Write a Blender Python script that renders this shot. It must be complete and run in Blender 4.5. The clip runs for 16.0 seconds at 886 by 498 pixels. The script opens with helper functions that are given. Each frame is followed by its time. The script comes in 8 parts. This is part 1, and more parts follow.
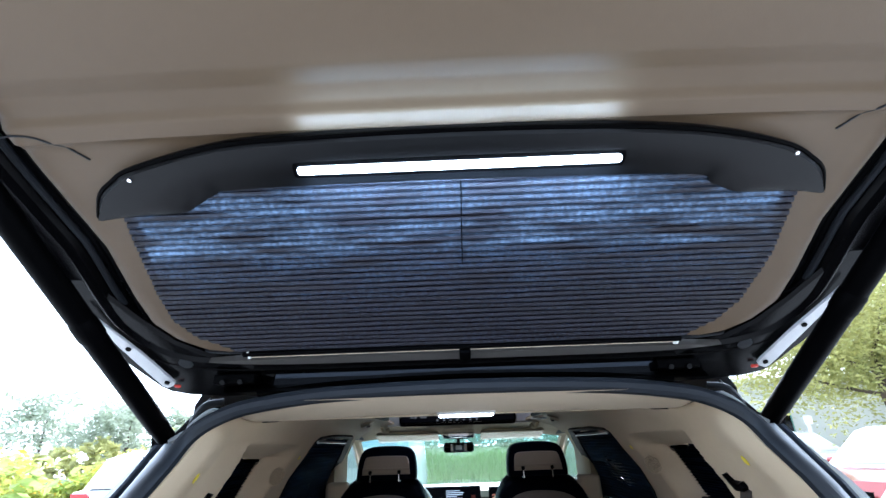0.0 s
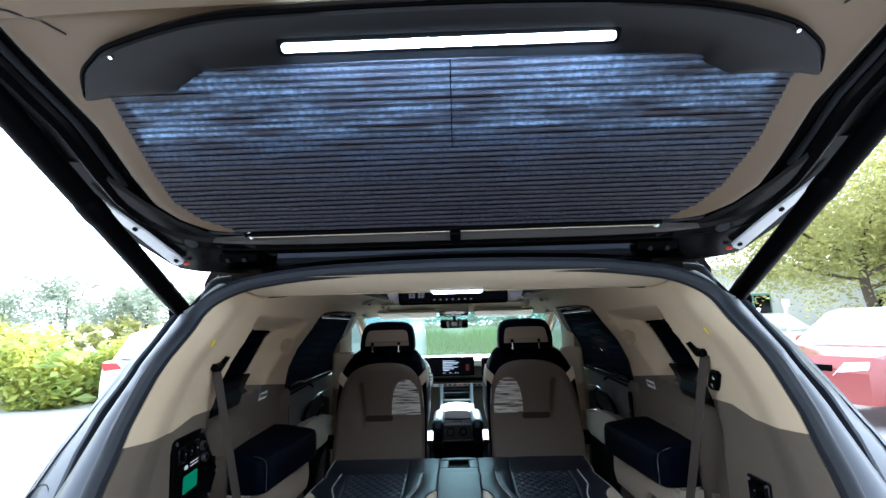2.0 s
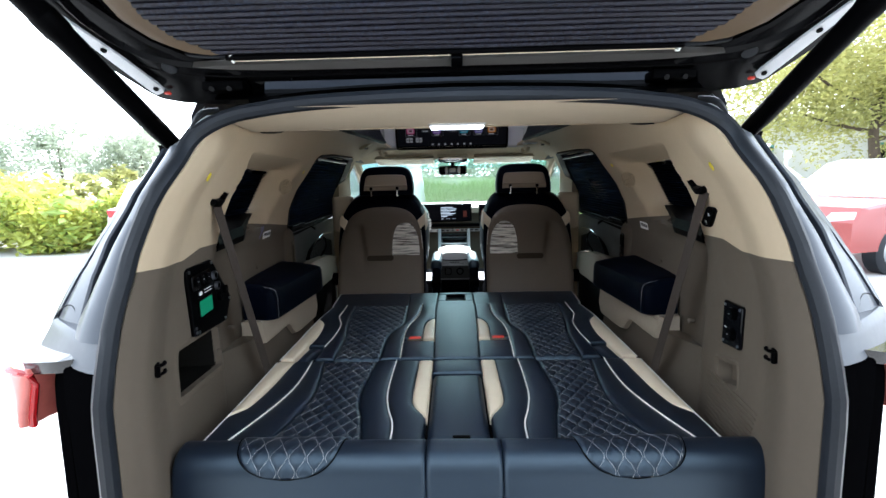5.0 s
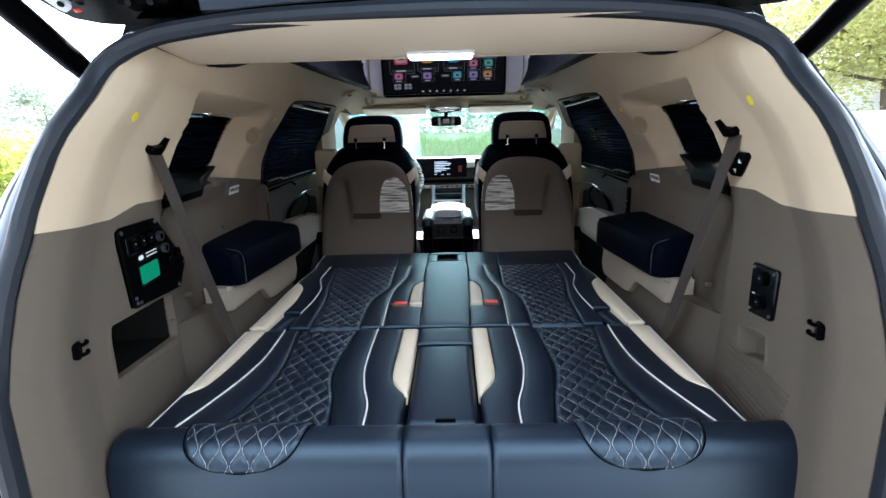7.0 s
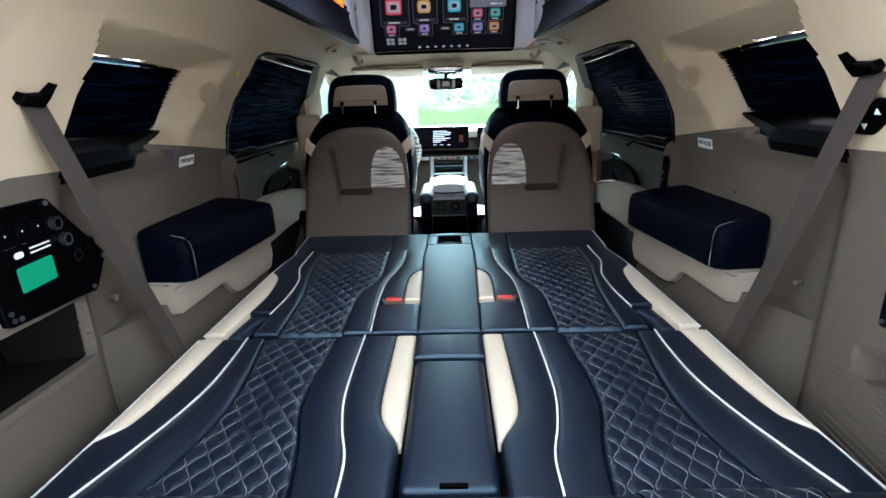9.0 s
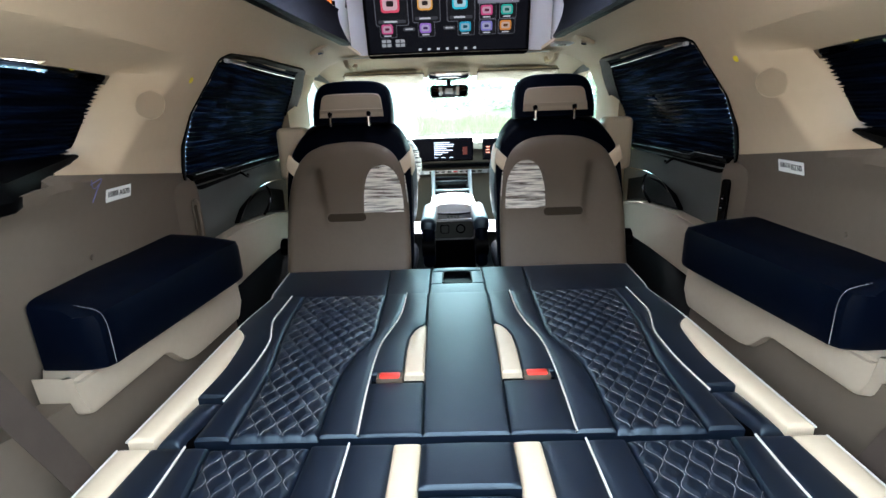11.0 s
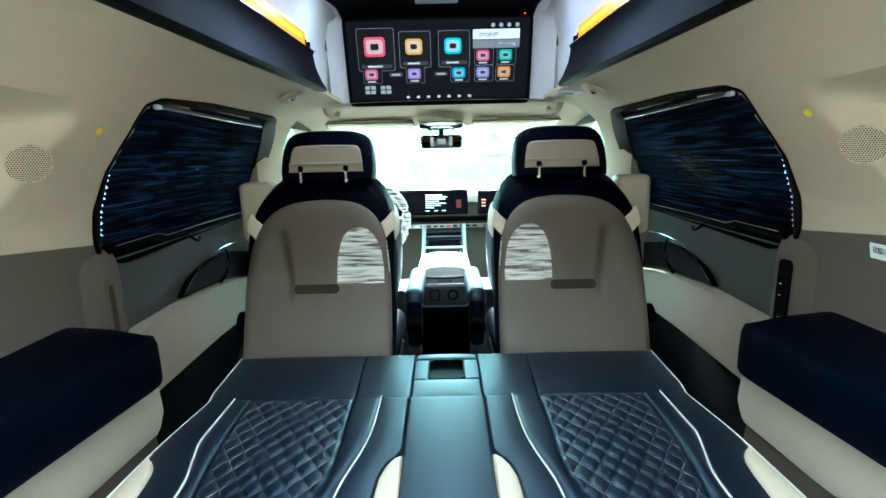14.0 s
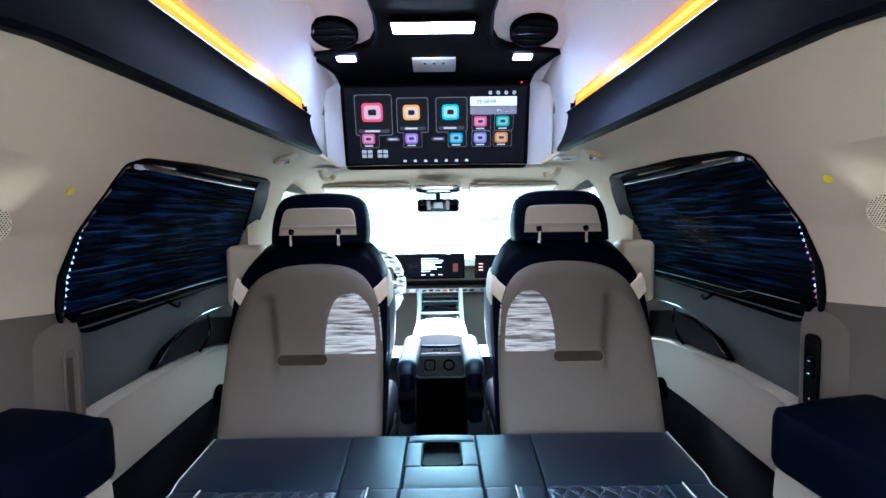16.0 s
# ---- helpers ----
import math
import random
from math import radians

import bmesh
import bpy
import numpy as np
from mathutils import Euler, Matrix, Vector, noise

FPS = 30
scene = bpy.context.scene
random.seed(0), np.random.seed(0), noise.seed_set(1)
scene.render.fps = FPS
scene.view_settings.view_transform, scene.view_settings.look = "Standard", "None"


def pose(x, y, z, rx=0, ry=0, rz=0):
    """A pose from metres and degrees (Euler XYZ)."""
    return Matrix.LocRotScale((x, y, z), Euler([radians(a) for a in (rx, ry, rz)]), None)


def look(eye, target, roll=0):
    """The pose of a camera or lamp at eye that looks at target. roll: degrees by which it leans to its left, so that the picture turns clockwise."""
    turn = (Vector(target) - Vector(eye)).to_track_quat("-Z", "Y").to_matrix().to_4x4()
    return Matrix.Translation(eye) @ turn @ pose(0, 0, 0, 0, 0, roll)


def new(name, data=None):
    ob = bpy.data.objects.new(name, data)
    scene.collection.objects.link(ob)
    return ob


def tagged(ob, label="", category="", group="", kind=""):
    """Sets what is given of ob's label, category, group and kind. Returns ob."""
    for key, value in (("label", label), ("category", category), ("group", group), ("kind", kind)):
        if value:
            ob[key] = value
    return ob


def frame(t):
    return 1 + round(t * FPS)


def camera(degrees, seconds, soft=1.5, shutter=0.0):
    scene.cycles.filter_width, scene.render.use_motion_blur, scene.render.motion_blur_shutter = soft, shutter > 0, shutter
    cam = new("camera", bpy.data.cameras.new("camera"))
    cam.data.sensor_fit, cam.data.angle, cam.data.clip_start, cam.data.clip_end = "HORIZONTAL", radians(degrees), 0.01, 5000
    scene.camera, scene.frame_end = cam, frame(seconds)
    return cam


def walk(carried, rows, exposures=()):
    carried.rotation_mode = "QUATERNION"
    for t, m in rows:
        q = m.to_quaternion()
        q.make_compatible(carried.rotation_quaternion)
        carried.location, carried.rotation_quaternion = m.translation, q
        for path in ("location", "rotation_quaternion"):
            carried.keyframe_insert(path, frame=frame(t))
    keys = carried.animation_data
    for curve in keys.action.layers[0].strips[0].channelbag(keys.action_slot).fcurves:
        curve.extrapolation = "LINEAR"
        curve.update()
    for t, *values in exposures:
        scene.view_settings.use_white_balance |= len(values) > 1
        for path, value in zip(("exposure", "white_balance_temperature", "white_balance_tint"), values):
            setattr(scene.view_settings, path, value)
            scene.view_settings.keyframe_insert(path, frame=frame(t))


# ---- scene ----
cam = camera(86.9, 16.0)
PATH = [
    (0, (-0.021, -0.011, 1.528), (-0.048, 1.831, 2.306), -1.9),
    (0.5, (-0.023, -0.023, 1.527), (-0.055, 1.852, 2.222), -1.8),
    (1, (-0.018, -0.028, 1.522), (-0.051, 1.879, 2.123), -1.7),
    (1.5, (-0.01, -0.03, 1.512), (-0.049, 1.912, 1.99), -1.6),
    (2, (-0.003, -0.036, 1.51), (-0.046, 1.938, 1.833), -1.5),
    (2.5, (0.002, -0.035, 1.504), (-0.044, 1.952, 1.73), -1.5),
    (3, (0.001, -0.037, 1.497), (-0.044, 1.962, 1.569), -1.4),
    (3.5, (-0.005, -0.034, 1.49), (-0.048, 1.966, 1.469), -1.4),
    (4, (-0.015, -0.027, 1.483), (-0.055, 1.969, 1.369), -1.4),
    (4.5, (-0.023, -0.022, 1.474), (-0.06, 1.967, 1.269), -1.3),
    (4.7, (-0.018, -0.02, 1.474), (-0.066, 1.964, 1.226), -1.2),
    (6.8, (0.021, 0.126, 1.443), (-0.024, 2.071, 0.98), -1.4),
    (7, (0.023, 0.153, 1.44), (-0.023, 2.095, 0.961), -1.5),
    (7.5, (0.011, 0.243, 1.423), (-0.035, 2.174, 0.906), -1.6),
    (8, (0.005, 0.314, 1.398), (-0.04, 2.236, 0.849), -1.7),
    (8.2, (0.006, 0.334, 1.394), (-0.037, 2.252, 0.829), -1.7),
    (10.3, (0.007, 0.647, 1.407), (-0.032, 2.557, 0.816), -2.0),
    (10.5, (0.001, 0.678, 1.409), (-0.035, 2.592, 0.828), -2.0),
    (11, (-0.022, 0.753, 1.413), (-0.058, 2.673, 0.853), -2.0),
    (11.5, (-0.012, 0.798, 1.42), (-0.046, 2.724, 0.882), -2.0),
    (12, (-0.003, 0.855, 1.426), (-0.037, 2.786, 0.908), -1.9),
    (12.5, (-0.004, 0.919, 1.43), (-0.039, 2.859, 0.942), -1.9),
    (13, (0.004, 0.96, 1.448), (-0.031, 2.907, 0.99), -2.0),
    (13.5, (0.0, 1.008, 1.446), (-0.021, 2.963, 1.021), -1.6),
    (14, (-0.002, 1.043, 1.445), (-0.012, 3.005, 1.061), -1.3),
    (14.5, (0.0, 1.07, 1.441), (-0.004, 3.043, 1.112), -1.2),
    (15, (-0.002, 1.099, 1.445), (0.002, 3.082, 1.184), -1.0),
    (15.5, (0.0, 1.114, 1.447), (0.009, 3.105, 1.257), -0.9),
    (16, (-0.002, 1.118, 1.447), (0.009, 3.115, 1.326), -0.8),
]
walk(cam, [(t, look(eye, target, roll)) for t, eye, target, roll in PATH], exposures=[(0, 1.15, 5350, 10), (2, 1.15, 5500, 9), (3.5, 1.1, 5800, 9), (4.5, 1.2, 5900, 9), (7, 1.62, 5600, 10), (8, 1.88, 5600, 10), (10.5, 2.52, 5850, 8), (11.5, 2.85, 5900, 9), (12.5, 3.0, 5700, 9), (13.2, 3.18, 5500, 1), (14, 3.18, 5250, -12), (15, 3.3, 5600, 9), (15.5, 3.25, 5150, 9), (16, 3.25, 5000, 9)])

# ---------------------------------------------------------------- light
world = bpy.data.worlds.new("overcast_sky")
scene.world = world
world.use_nodes = True
wn = world.node_tree
sky = wn.nodes.new("ShaderNodeTexSky")
sky.sky_type = "NISHITA"
sky.sun_disc = False
sky.sun_elevation = radians(32.3)
sky.sun_rotation = radians(3)
sky.air_density = 1.0
sky.dust_density = 2.0
haze = wn.nodes.new("ShaderNodeHueSaturation")
haze.inputs["Saturation"].default_value = 0.22
wn.links.new(sky.outputs["Color"], haze.inputs["Color"])
veil = wn.nodes.new("ShaderNodeMix")
veil.data_type, veil.blend_type = "RGBA", "ADD"
veil.inputs["Factor"].default_value = 1.0
veil.inputs["B"].default_value = (11.5, 12.3, 13.0, 1)
wn.links.new(haze.outputs["Color"], veil.inputs["A"])
wn.links.new(veil.outputs["Result"], wn.nodes["Background"].inputs["Color"])
wn.nodes["Background"].inputs["Strength"].default_value = 0.115
sun = new("sun", bpy.data.lights.new("sun", "SUN"))
sun.data.energy = 5.0
sun.data.angle = radians(4)
sun.data.color = (1.0, 0.95, 0.88)
sun.matrix_world = look((0.35, 7.1, 4.5), (0, 0, 0))



def lamp(name, at, target, size, watts, color):
    """A lamp's light, just in front of its lens."""
    o = new(name, bpy.data.lights.new(name, "AREA"))
    o.data.shape, o.data.size, o.data.size_y = "RECTANGLE", size[0], size[1]
    o.data.energy, o.data.color = watts, color
    o.matrix_world = look(at, target)
    return o


lamp("ceiling_lamp_light", (-0.014, 2.50, 1.995), (-0.014, 2.42, 1.0), (0.22, 0.06), 0.12, (1.0, 0.96, 0.90))
lamp("header_lamp_light", (0.004, 1.205, 1.590), (0.004, 1.35, 0.9), (0.12, 0.045), 0.12, (1.0, 0.96, 0.90))
for s in (-1, 1):
    lamp("reading_light", (-0.012 + s * 0.285, 2.66, 1.965), (-0.012 + s * 0.2, 2.2, 0.9), (0.05, 0.03), 0.12, (0.55, 0.62, 1.0))

# ---------------------------------------------------------------- materials


def mat(name, color, rough=0.5, metal=0.0, var=0.12, scale=8.0, bump=0.0, bscale=300.0, voronoi=False, spec=0.5, coat=0.0, second=None, rvar=0.08):
    """A surface with a coarse and a fine variation of its colour and gloss, and a fine relief."""
    m = bpy.data.materials.new(name)
    m.use_nodes = True
    n, l = m.node_tree.nodes, m.node_tree.links
    b = n["Principled BSDF"]
    tc = n.new("ShaderNodeTexCoord")
    big = n.new("ShaderNodeTexNoise")
    big.inputs["Scale"].default_value = scale
    big.inputs["Detail"].default_value = 4
    fine = n.new("ShaderNodeTexNoise")
    fine.inputs["Scale"].default_value = scale * 14
    fine.inputs["Detail"].default_value = 3
    l.new(tc.outputs["Object"], big.inputs["Vector"])
    l.new(tc.outputs["Object"], fine.inputs["Vector"])
    mix = n.new("ShaderNodeMix")
    mix.data_type = "RGBA"
    c2 = second or tuple(c * (1 - 2 * var) for c in color)
    c1 = tuple(min(1, c * (1 + var)) for c in color)
    mix.inputs["A"].default_value = (*c1, 1)
    mix.inputs["B"].default_value = (*c2, 1)
    add = n.new("ShaderNodeMath")
    add.operation = "MULTIPLY_ADD"
    add.inputs[1].default_value = 0.4
    l.new(fine.outputs["Fac"], add.inputs[0])
    sc = n.new("ShaderNodeMath")
    sc.operation = "MULTIPLY"
    sc.inputs[1].default_value = 0.6
    l.new(big.outputs["Fac"], sc.inputs[0])
    l.new(sc.outputs[0], add.inputs[2])
    l.new(add.outputs[0], mix.inputs["Factor"])
    l.new(mix.outputs["Result"], b.inputs["Base Color"])
    rr = n.new("ShaderNodeMapRange")
    rr.inputs["To Min"].default_value = max(0.02, rough - rvar)
    rr.inputs["To Max"].default_value = min(1, rough + rvar)
    l.new(add.outputs[0], rr.inputs["Value"])
    l.new(rr.outputs["Result"], b.inputs["Roughness"])
    b.inputs["Metallic"].default_value = metal
    b.inputs["Specular IOR Level"].default_value = spec
    b.inputs["Coat Weight"].default_value = coat
    b.inputs["Coat Roughness"].default_value = 0.08
    if bump:
        t = n.new("ShaderNodeTexVoronoi" if voronoi else "ShaderNodeTexNoise")
        t.inputs["Scale"].default_value = bscale
        l.new(tc.outputs["Object"], t.inputs["Vector"])
        bp = n.new("ShaderNodeBump")
        bp.inputs["Strength"].default_value = bump
        bp.inputs["Distance"].default_value = 0.001
        l.new(t.outputs["Distance" if voronoi else "Fac"], bp.inputs["Height"])
        l.new(bp.outputs["Normal"], b.inputs["Normal"])
    return m


def glow(name, color, strength, base=0.15):
    m = bpy.data.materials.new(name)
    m.use_nodes = True
    b = m.node_tree.nodes["Principled BSDF"]
    b.inputs["Base Color"].default_value = (*[c * base for c in color], 1)
    b.inputs["Specular IOR Level"].default_value = 0.03
    b.inputs["Emission Color"].default_value = (*color, 1)
    b.inputs["Emission Strength"].default_value = strength
    b.inputs["Roughness"].default_value = 0.3
    return m


def see_through(name, color=(1, 1, 1), rough=0.0, clear=0.85, bump=0.0, bscale=20.0, stretch=(1, 1, 1)):
    """Thin clear sheet: mostly transparent, with a glossy skin."""
    m = bpy.data.materials.new(name)
    m.use_nodes = True
    n, l = m.node_tree.nodes, m.node_tree.links
    out = n["Material Output"]
    n.remove(n["Principled BSDF"])
    tr, gl, mx = n.new("ShaderNodeBsdfTransparent"), n.new("ShaderNodeBsdfGlossy"), n.new("ShaderNodeMixShader")
    tr.inputs["Color"].default_value = (*color, 1)
    gl.inputs["Roughness"].default_value = rough
    fr = n.new("ShaderNodeLayerWeight")
    fr.inputs["Blend"].default_value = 0.5
    pw = n.new("ShaderNodeMath")
    pw.operation = "POWER"
    pw.inputs[1].default_value = 4.0
    ma = n.new("ShaderNodeMath")
    ma.operation = "MULTIPLY_ADD"
    ma.inputs[1].default_value = 0.7
    ma.inputs[2].default_value = 1 - clear
    l.new(fr.outputs["Facing"], pw.inputs[0])
    l.new(pw.outputs[0], ma.inputs[0])
    l.new(ma.outputs[0], mx.inputs[0])
    l.new(tr.outputs[0], mx.inputs[1])
    l.new(gl.outputs[0], mx.inputs[2])
    l.new(mx.outputs[0], out.inputs["Surface"])
    if bump:
        tc, mp, t, bp = n.new("ShaderNodeTexCoord"), n.new("ShaderNodeMapping"), n.new("ShaderNodeTexNoise"), n.new("ShaderNodeBump")
        mp.inputs["Scale"].default_value = stretch
        t.inputs["Scale"].default_value = bscale
        t.inputs["Detail"].default_value = 3
        bp.inputs["Strength"].default_value = bump
        bp.inputs["Distance"].default_value = 0.01
        l.new(tc.outputs["Object"], mp.inputs["Vector"])
        l.new(mp.outputs[0], t.inputs["Vector"])
        l.new(t.outputs["Fac"], bp.inputs["Height"])
        l.new(bp.outputs[0], gl.inputs["Normal"])
        l.new(bp.outputs[0], fr.inputs["Normal"])
    return m


def wrap_film(name):
    """Shiny plastic film in long creases; its reflections are painted as white noise streaks."""
    m = bpy.data.materials.new(name)
    m.use_nodes = True
    n, l = m.node_tree.nodes, m.node_tree.links
    b = n["Principled BSDF"]
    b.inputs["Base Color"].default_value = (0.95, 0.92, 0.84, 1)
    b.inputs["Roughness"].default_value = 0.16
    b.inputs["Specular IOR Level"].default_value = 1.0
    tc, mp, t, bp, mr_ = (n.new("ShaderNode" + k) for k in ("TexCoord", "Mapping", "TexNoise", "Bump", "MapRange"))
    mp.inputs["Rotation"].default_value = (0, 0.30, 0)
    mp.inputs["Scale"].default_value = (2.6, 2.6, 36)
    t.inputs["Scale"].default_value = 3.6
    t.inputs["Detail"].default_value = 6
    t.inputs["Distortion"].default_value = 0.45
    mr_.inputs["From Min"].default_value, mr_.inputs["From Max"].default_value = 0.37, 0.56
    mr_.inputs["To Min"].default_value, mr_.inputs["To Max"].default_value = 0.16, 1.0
    bp.inputs["Strength"].default_value = 0.8
    bp.inputs["Distance"].default_value = 0.009
    l.new(tc.outputs["Object"], mp.inputs["Vector"])
    l.new(mp.outputs[0], t.inputs["Vector"])
    l.new(t.outputs["Fac"], bp.inputs["Height"])
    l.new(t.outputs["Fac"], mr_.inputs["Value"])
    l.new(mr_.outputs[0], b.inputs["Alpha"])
    l.new(bp.outputs[0], b.inputs["Normal"])
    return m


def cloth(name, color, through_light=0.25, second=None, light=(0.16, 0.22, 0.34), rough=0.8, spec=0.2, sparkle=False, stretch=(1, 7, 7)):
    """Thin woven blind cloth that passes some light; noise paints bright streaks and patches."""
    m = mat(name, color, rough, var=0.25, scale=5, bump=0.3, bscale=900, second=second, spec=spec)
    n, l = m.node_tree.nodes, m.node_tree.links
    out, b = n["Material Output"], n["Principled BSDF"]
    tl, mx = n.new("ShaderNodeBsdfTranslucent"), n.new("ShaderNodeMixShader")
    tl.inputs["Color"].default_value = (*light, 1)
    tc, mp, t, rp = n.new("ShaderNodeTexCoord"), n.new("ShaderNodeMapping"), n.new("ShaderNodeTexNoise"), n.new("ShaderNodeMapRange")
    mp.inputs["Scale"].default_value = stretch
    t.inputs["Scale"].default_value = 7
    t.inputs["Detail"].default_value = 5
    rp.inputs["From Min"].default_value, rp.inputs["From Max"].default_value = (0.36, 0.80) if sparkle else (0.50, 0.75)
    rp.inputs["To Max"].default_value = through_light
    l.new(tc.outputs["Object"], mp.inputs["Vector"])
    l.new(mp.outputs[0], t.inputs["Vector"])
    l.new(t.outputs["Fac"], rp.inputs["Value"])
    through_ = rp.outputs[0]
    # finer noise paints light specks into the bright patches
    if sparkle:
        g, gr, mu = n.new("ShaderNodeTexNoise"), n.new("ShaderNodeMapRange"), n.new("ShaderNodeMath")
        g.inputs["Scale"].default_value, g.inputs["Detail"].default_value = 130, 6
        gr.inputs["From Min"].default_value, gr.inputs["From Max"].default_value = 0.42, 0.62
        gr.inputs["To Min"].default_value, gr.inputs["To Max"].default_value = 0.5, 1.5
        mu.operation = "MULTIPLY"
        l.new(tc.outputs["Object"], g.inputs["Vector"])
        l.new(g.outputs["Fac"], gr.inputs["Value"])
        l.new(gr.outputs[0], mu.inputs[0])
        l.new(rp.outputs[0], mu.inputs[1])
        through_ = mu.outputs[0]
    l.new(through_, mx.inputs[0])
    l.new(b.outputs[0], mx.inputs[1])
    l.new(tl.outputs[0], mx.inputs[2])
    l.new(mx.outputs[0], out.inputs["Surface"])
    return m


M_NAVY = mat("navy_leather", (0.0034, 0.0068, 0.0165), 0.40, var=0.2, scale=6, bump=0.18, bscale=700, voronoi=True, spec=0.78, rvar=0.02)
# the bluish daylight sheen is put into the specular tint
M_NAVY.node_tree.nodes["Principled BSDF"].inputs["Specular Tint"].default_value = (0.66, 0.86, 1.0, 1)
# darker copy of the navy leather, with shade put into its colour
M_NAVY_SHADED = mat("shaded_navy_leather", (0.0009, 0.0021, 0.0060), 0.45, var=0.2, scale=6, bump=0.25, bscale=700, voronoi=True, spec=0.03)
M_COVE = mat("black_cove_leather", (0.0009, 0.0015, 0.0027), 0.5, var=0.2, scale=6, bump=0.25, bscale=700, voronoi=True, spec=0.05)
M_CREAM = mat("cream_leather", (0.74, 0.62, 0.45), 0.45, var=0.06, scale=6, bump=0.2, bscale=700, voronoi=True)
# cream leather of the headrests, with their shade put into the colour
M_CREAM_SHADED = mat("shaded_headrest_leather", (0.33, 0.265, 0.195), 0.45, var=0.06, scale=6, bump=0.2, bscale=700, voronoi=True, spec=0.3)
M_SLOT = mat("dark_slot", (0.055, 0.043, 0.031), 0.9, var=0.1, spec=0.03)
M_SQUIGGLE = mat("violet_stroke", (0.15, 0.14, 0.30), 0.9, var=0.2, scale=60)
M_THREAD = mat("white_thread", (0.8, 0.78, 0.72), 0.7, var=0.05)
M_STITCH = mat("pale_grey_thread", (0.42, 0.42, 0.42), 0.7, var=0.1)
M_HEAD = mat("headliner_cloth", (0.58, 0.475, 0.342), 0.9, var=0.05, scale=5, bump=0.35, bscale=900, spec=0.15)
M_BEIGE = mat("beige_trim_plastic", (0.52, 0.408, 0.272), 0.6, var=0.05, scale=4, bump=0.3, bscale=800, spec=0.3)
M_WHITE = mat("white_roof_lining", (0.62, 0.61, 0.60), 0.85, var=0.04, scale=5, bump=0.3, bscale=700, spec=0.2)
M_BROWN = mat("brown_trim_plastic", (0.118, 0.096, 0.073), 0.55, var=0.08, scale=5, bump=0.35, bscale=900, spec=0.04)
M_SHELL = mat("taupe_seat_shell", (0.150, 0.120, 0.090), 0.42, var=0.08, scale=5, bump=0.25, bscale=900, spec=0.25)
M_SILL = mat("stone_sill_plastic", (0.385, 0.322, 0.246), 0.5, var=0.07, scale=6, bump=0.2, bscale=700, spec=0.12)
M_DOOR = mat("grey_door_trim", (0.040, 0.043, 0.038), 0.45, var=0.08, scale=5, bump=0.3, bscale=900, spec=0.35)
M_BLACK = mat("black_plastic", (0.0009, 0.0009, 0.0011), 0.42, var=0.15, scale=9, bump=0.2, bscale=900, spec=0.02)
M_GLOSS = mat("black_gloss", (0.0015, 0.0015, 0.002), 0.12, var=0.1, scale=9, spec=0.12)
M_SEAL = mat("black_rubber", (0.014, 0.016, 0.020), 0.42, var=0.2, scale=14, bump=0.2, bscale=400, spec=0.2)
M_PAINT = mat("dark_blue_grey_paint", (0.040, 0.047, 0.061), 0.34, 0.05, var=0.08, scale=5, spec=0.35, coat=0.15)
M_GATE = mat("black_gate_paint", (0.002, 0.002, 0.0025), 0.25, var=0.15, scale=7, spec=0.09)
M_DEEP = mat("matt_black_cover", (0.0012, 0.0012, 0.0014), 0.5, var=0.15, scale=9, spec=0.0)
M_STEEL = mat("bare_steel", (0.36, 0.37, 0.39), 0.32, 1.0, var=0.1, scale=20)
M_PLATE = mat("grey_bracket", (0.52, 0.53, 0.55), 0.4, 0.3, var=0.08, scale=20)
M_BELT = mat("brown_webbing", (0.062, 0.048, 0.039), 0.75, var=0.12, scale=30, bump=0.6, bscale=1500, spec=0.2)
M_YELLOW = mat("yellow_sticker", (0.85, 0.68, 0.02), 0.55, var=0.05)
M_LABEL = mat("white_label", (0.82, 0.82, 0.8), 0.5, var=0.03)
M_INK = mat("black_ink", (0.02, 0.02, 0.02), 0.6, var=0.1)
M_RED = mat("red_button", (0.75, 0.05, 0.03), 0.35, var=0.08)
M_GREEN = glow("green_display", (0.012, 0.17, 0.085), 0.42)
M_BLIND = cloth("dark_blind_cloth", (0.0006, 0.0020, 0.0064), 0.034, light=(0.13, 0.23, 0.44), spec=0.03, stretch=(5, 0.9, 11))
M_GBLIND = cloth("violet_blind_cloth", (0.017, 0.0165, 0.025), 0.20, light=(0.28, 0.45, 0.74), rough=0.5, spec=0.28, sparkle=True)
M_ALU = mat("aluminium_rail", (0.62, 0.63, 0.64), 0.3, 0.9, var=0.08, scale=30)
M_GLASS = see_through("car_glass", (0.46, 0.61, 0.595), 0.0, 0.97)
M_SIDEGL = see_through("front_side_glass", (0.26, 0.33, 0.33), 0.0, 0.96)
M_TINT = see_through("tinted_glass", (0.14, 0.20, 0.31), 0.0, 0.95)
M_FILM = see_through("cling_film", (0.99, 0.99, 0.99), 0.10, 0.985, 0.35, 11.0, (1, 1, 2))
M_FILM2 = wrap_film("crinkled_film")
M_LAMP = glow("white_lamp", (0.90, 0.95, 1.0), 7.0)
M_READ = glow("bluish_lamp", (0.62, 0.66, 1.0), 3.0)
M_BAR = glow("cold_white_bar", (0.80, 0.90, 1.0), 14.0)
M_LED = glow("amber_light_strip", (1.0, 0.20, 0.008), 0.34)
M_LEDC = glow("yellow_strip_core", (1.0, 0.33, 0.03), 0.5)
M_CHROME = mat("chrome", (0.75, 0.75, 0.76), 0.1, 1.0, var=0.05)
M_TAIL = mat("red_lamp_lens", (0.40, 0.010, 0.012), 0.15, var=0.15, scale=12, coat=0.3)
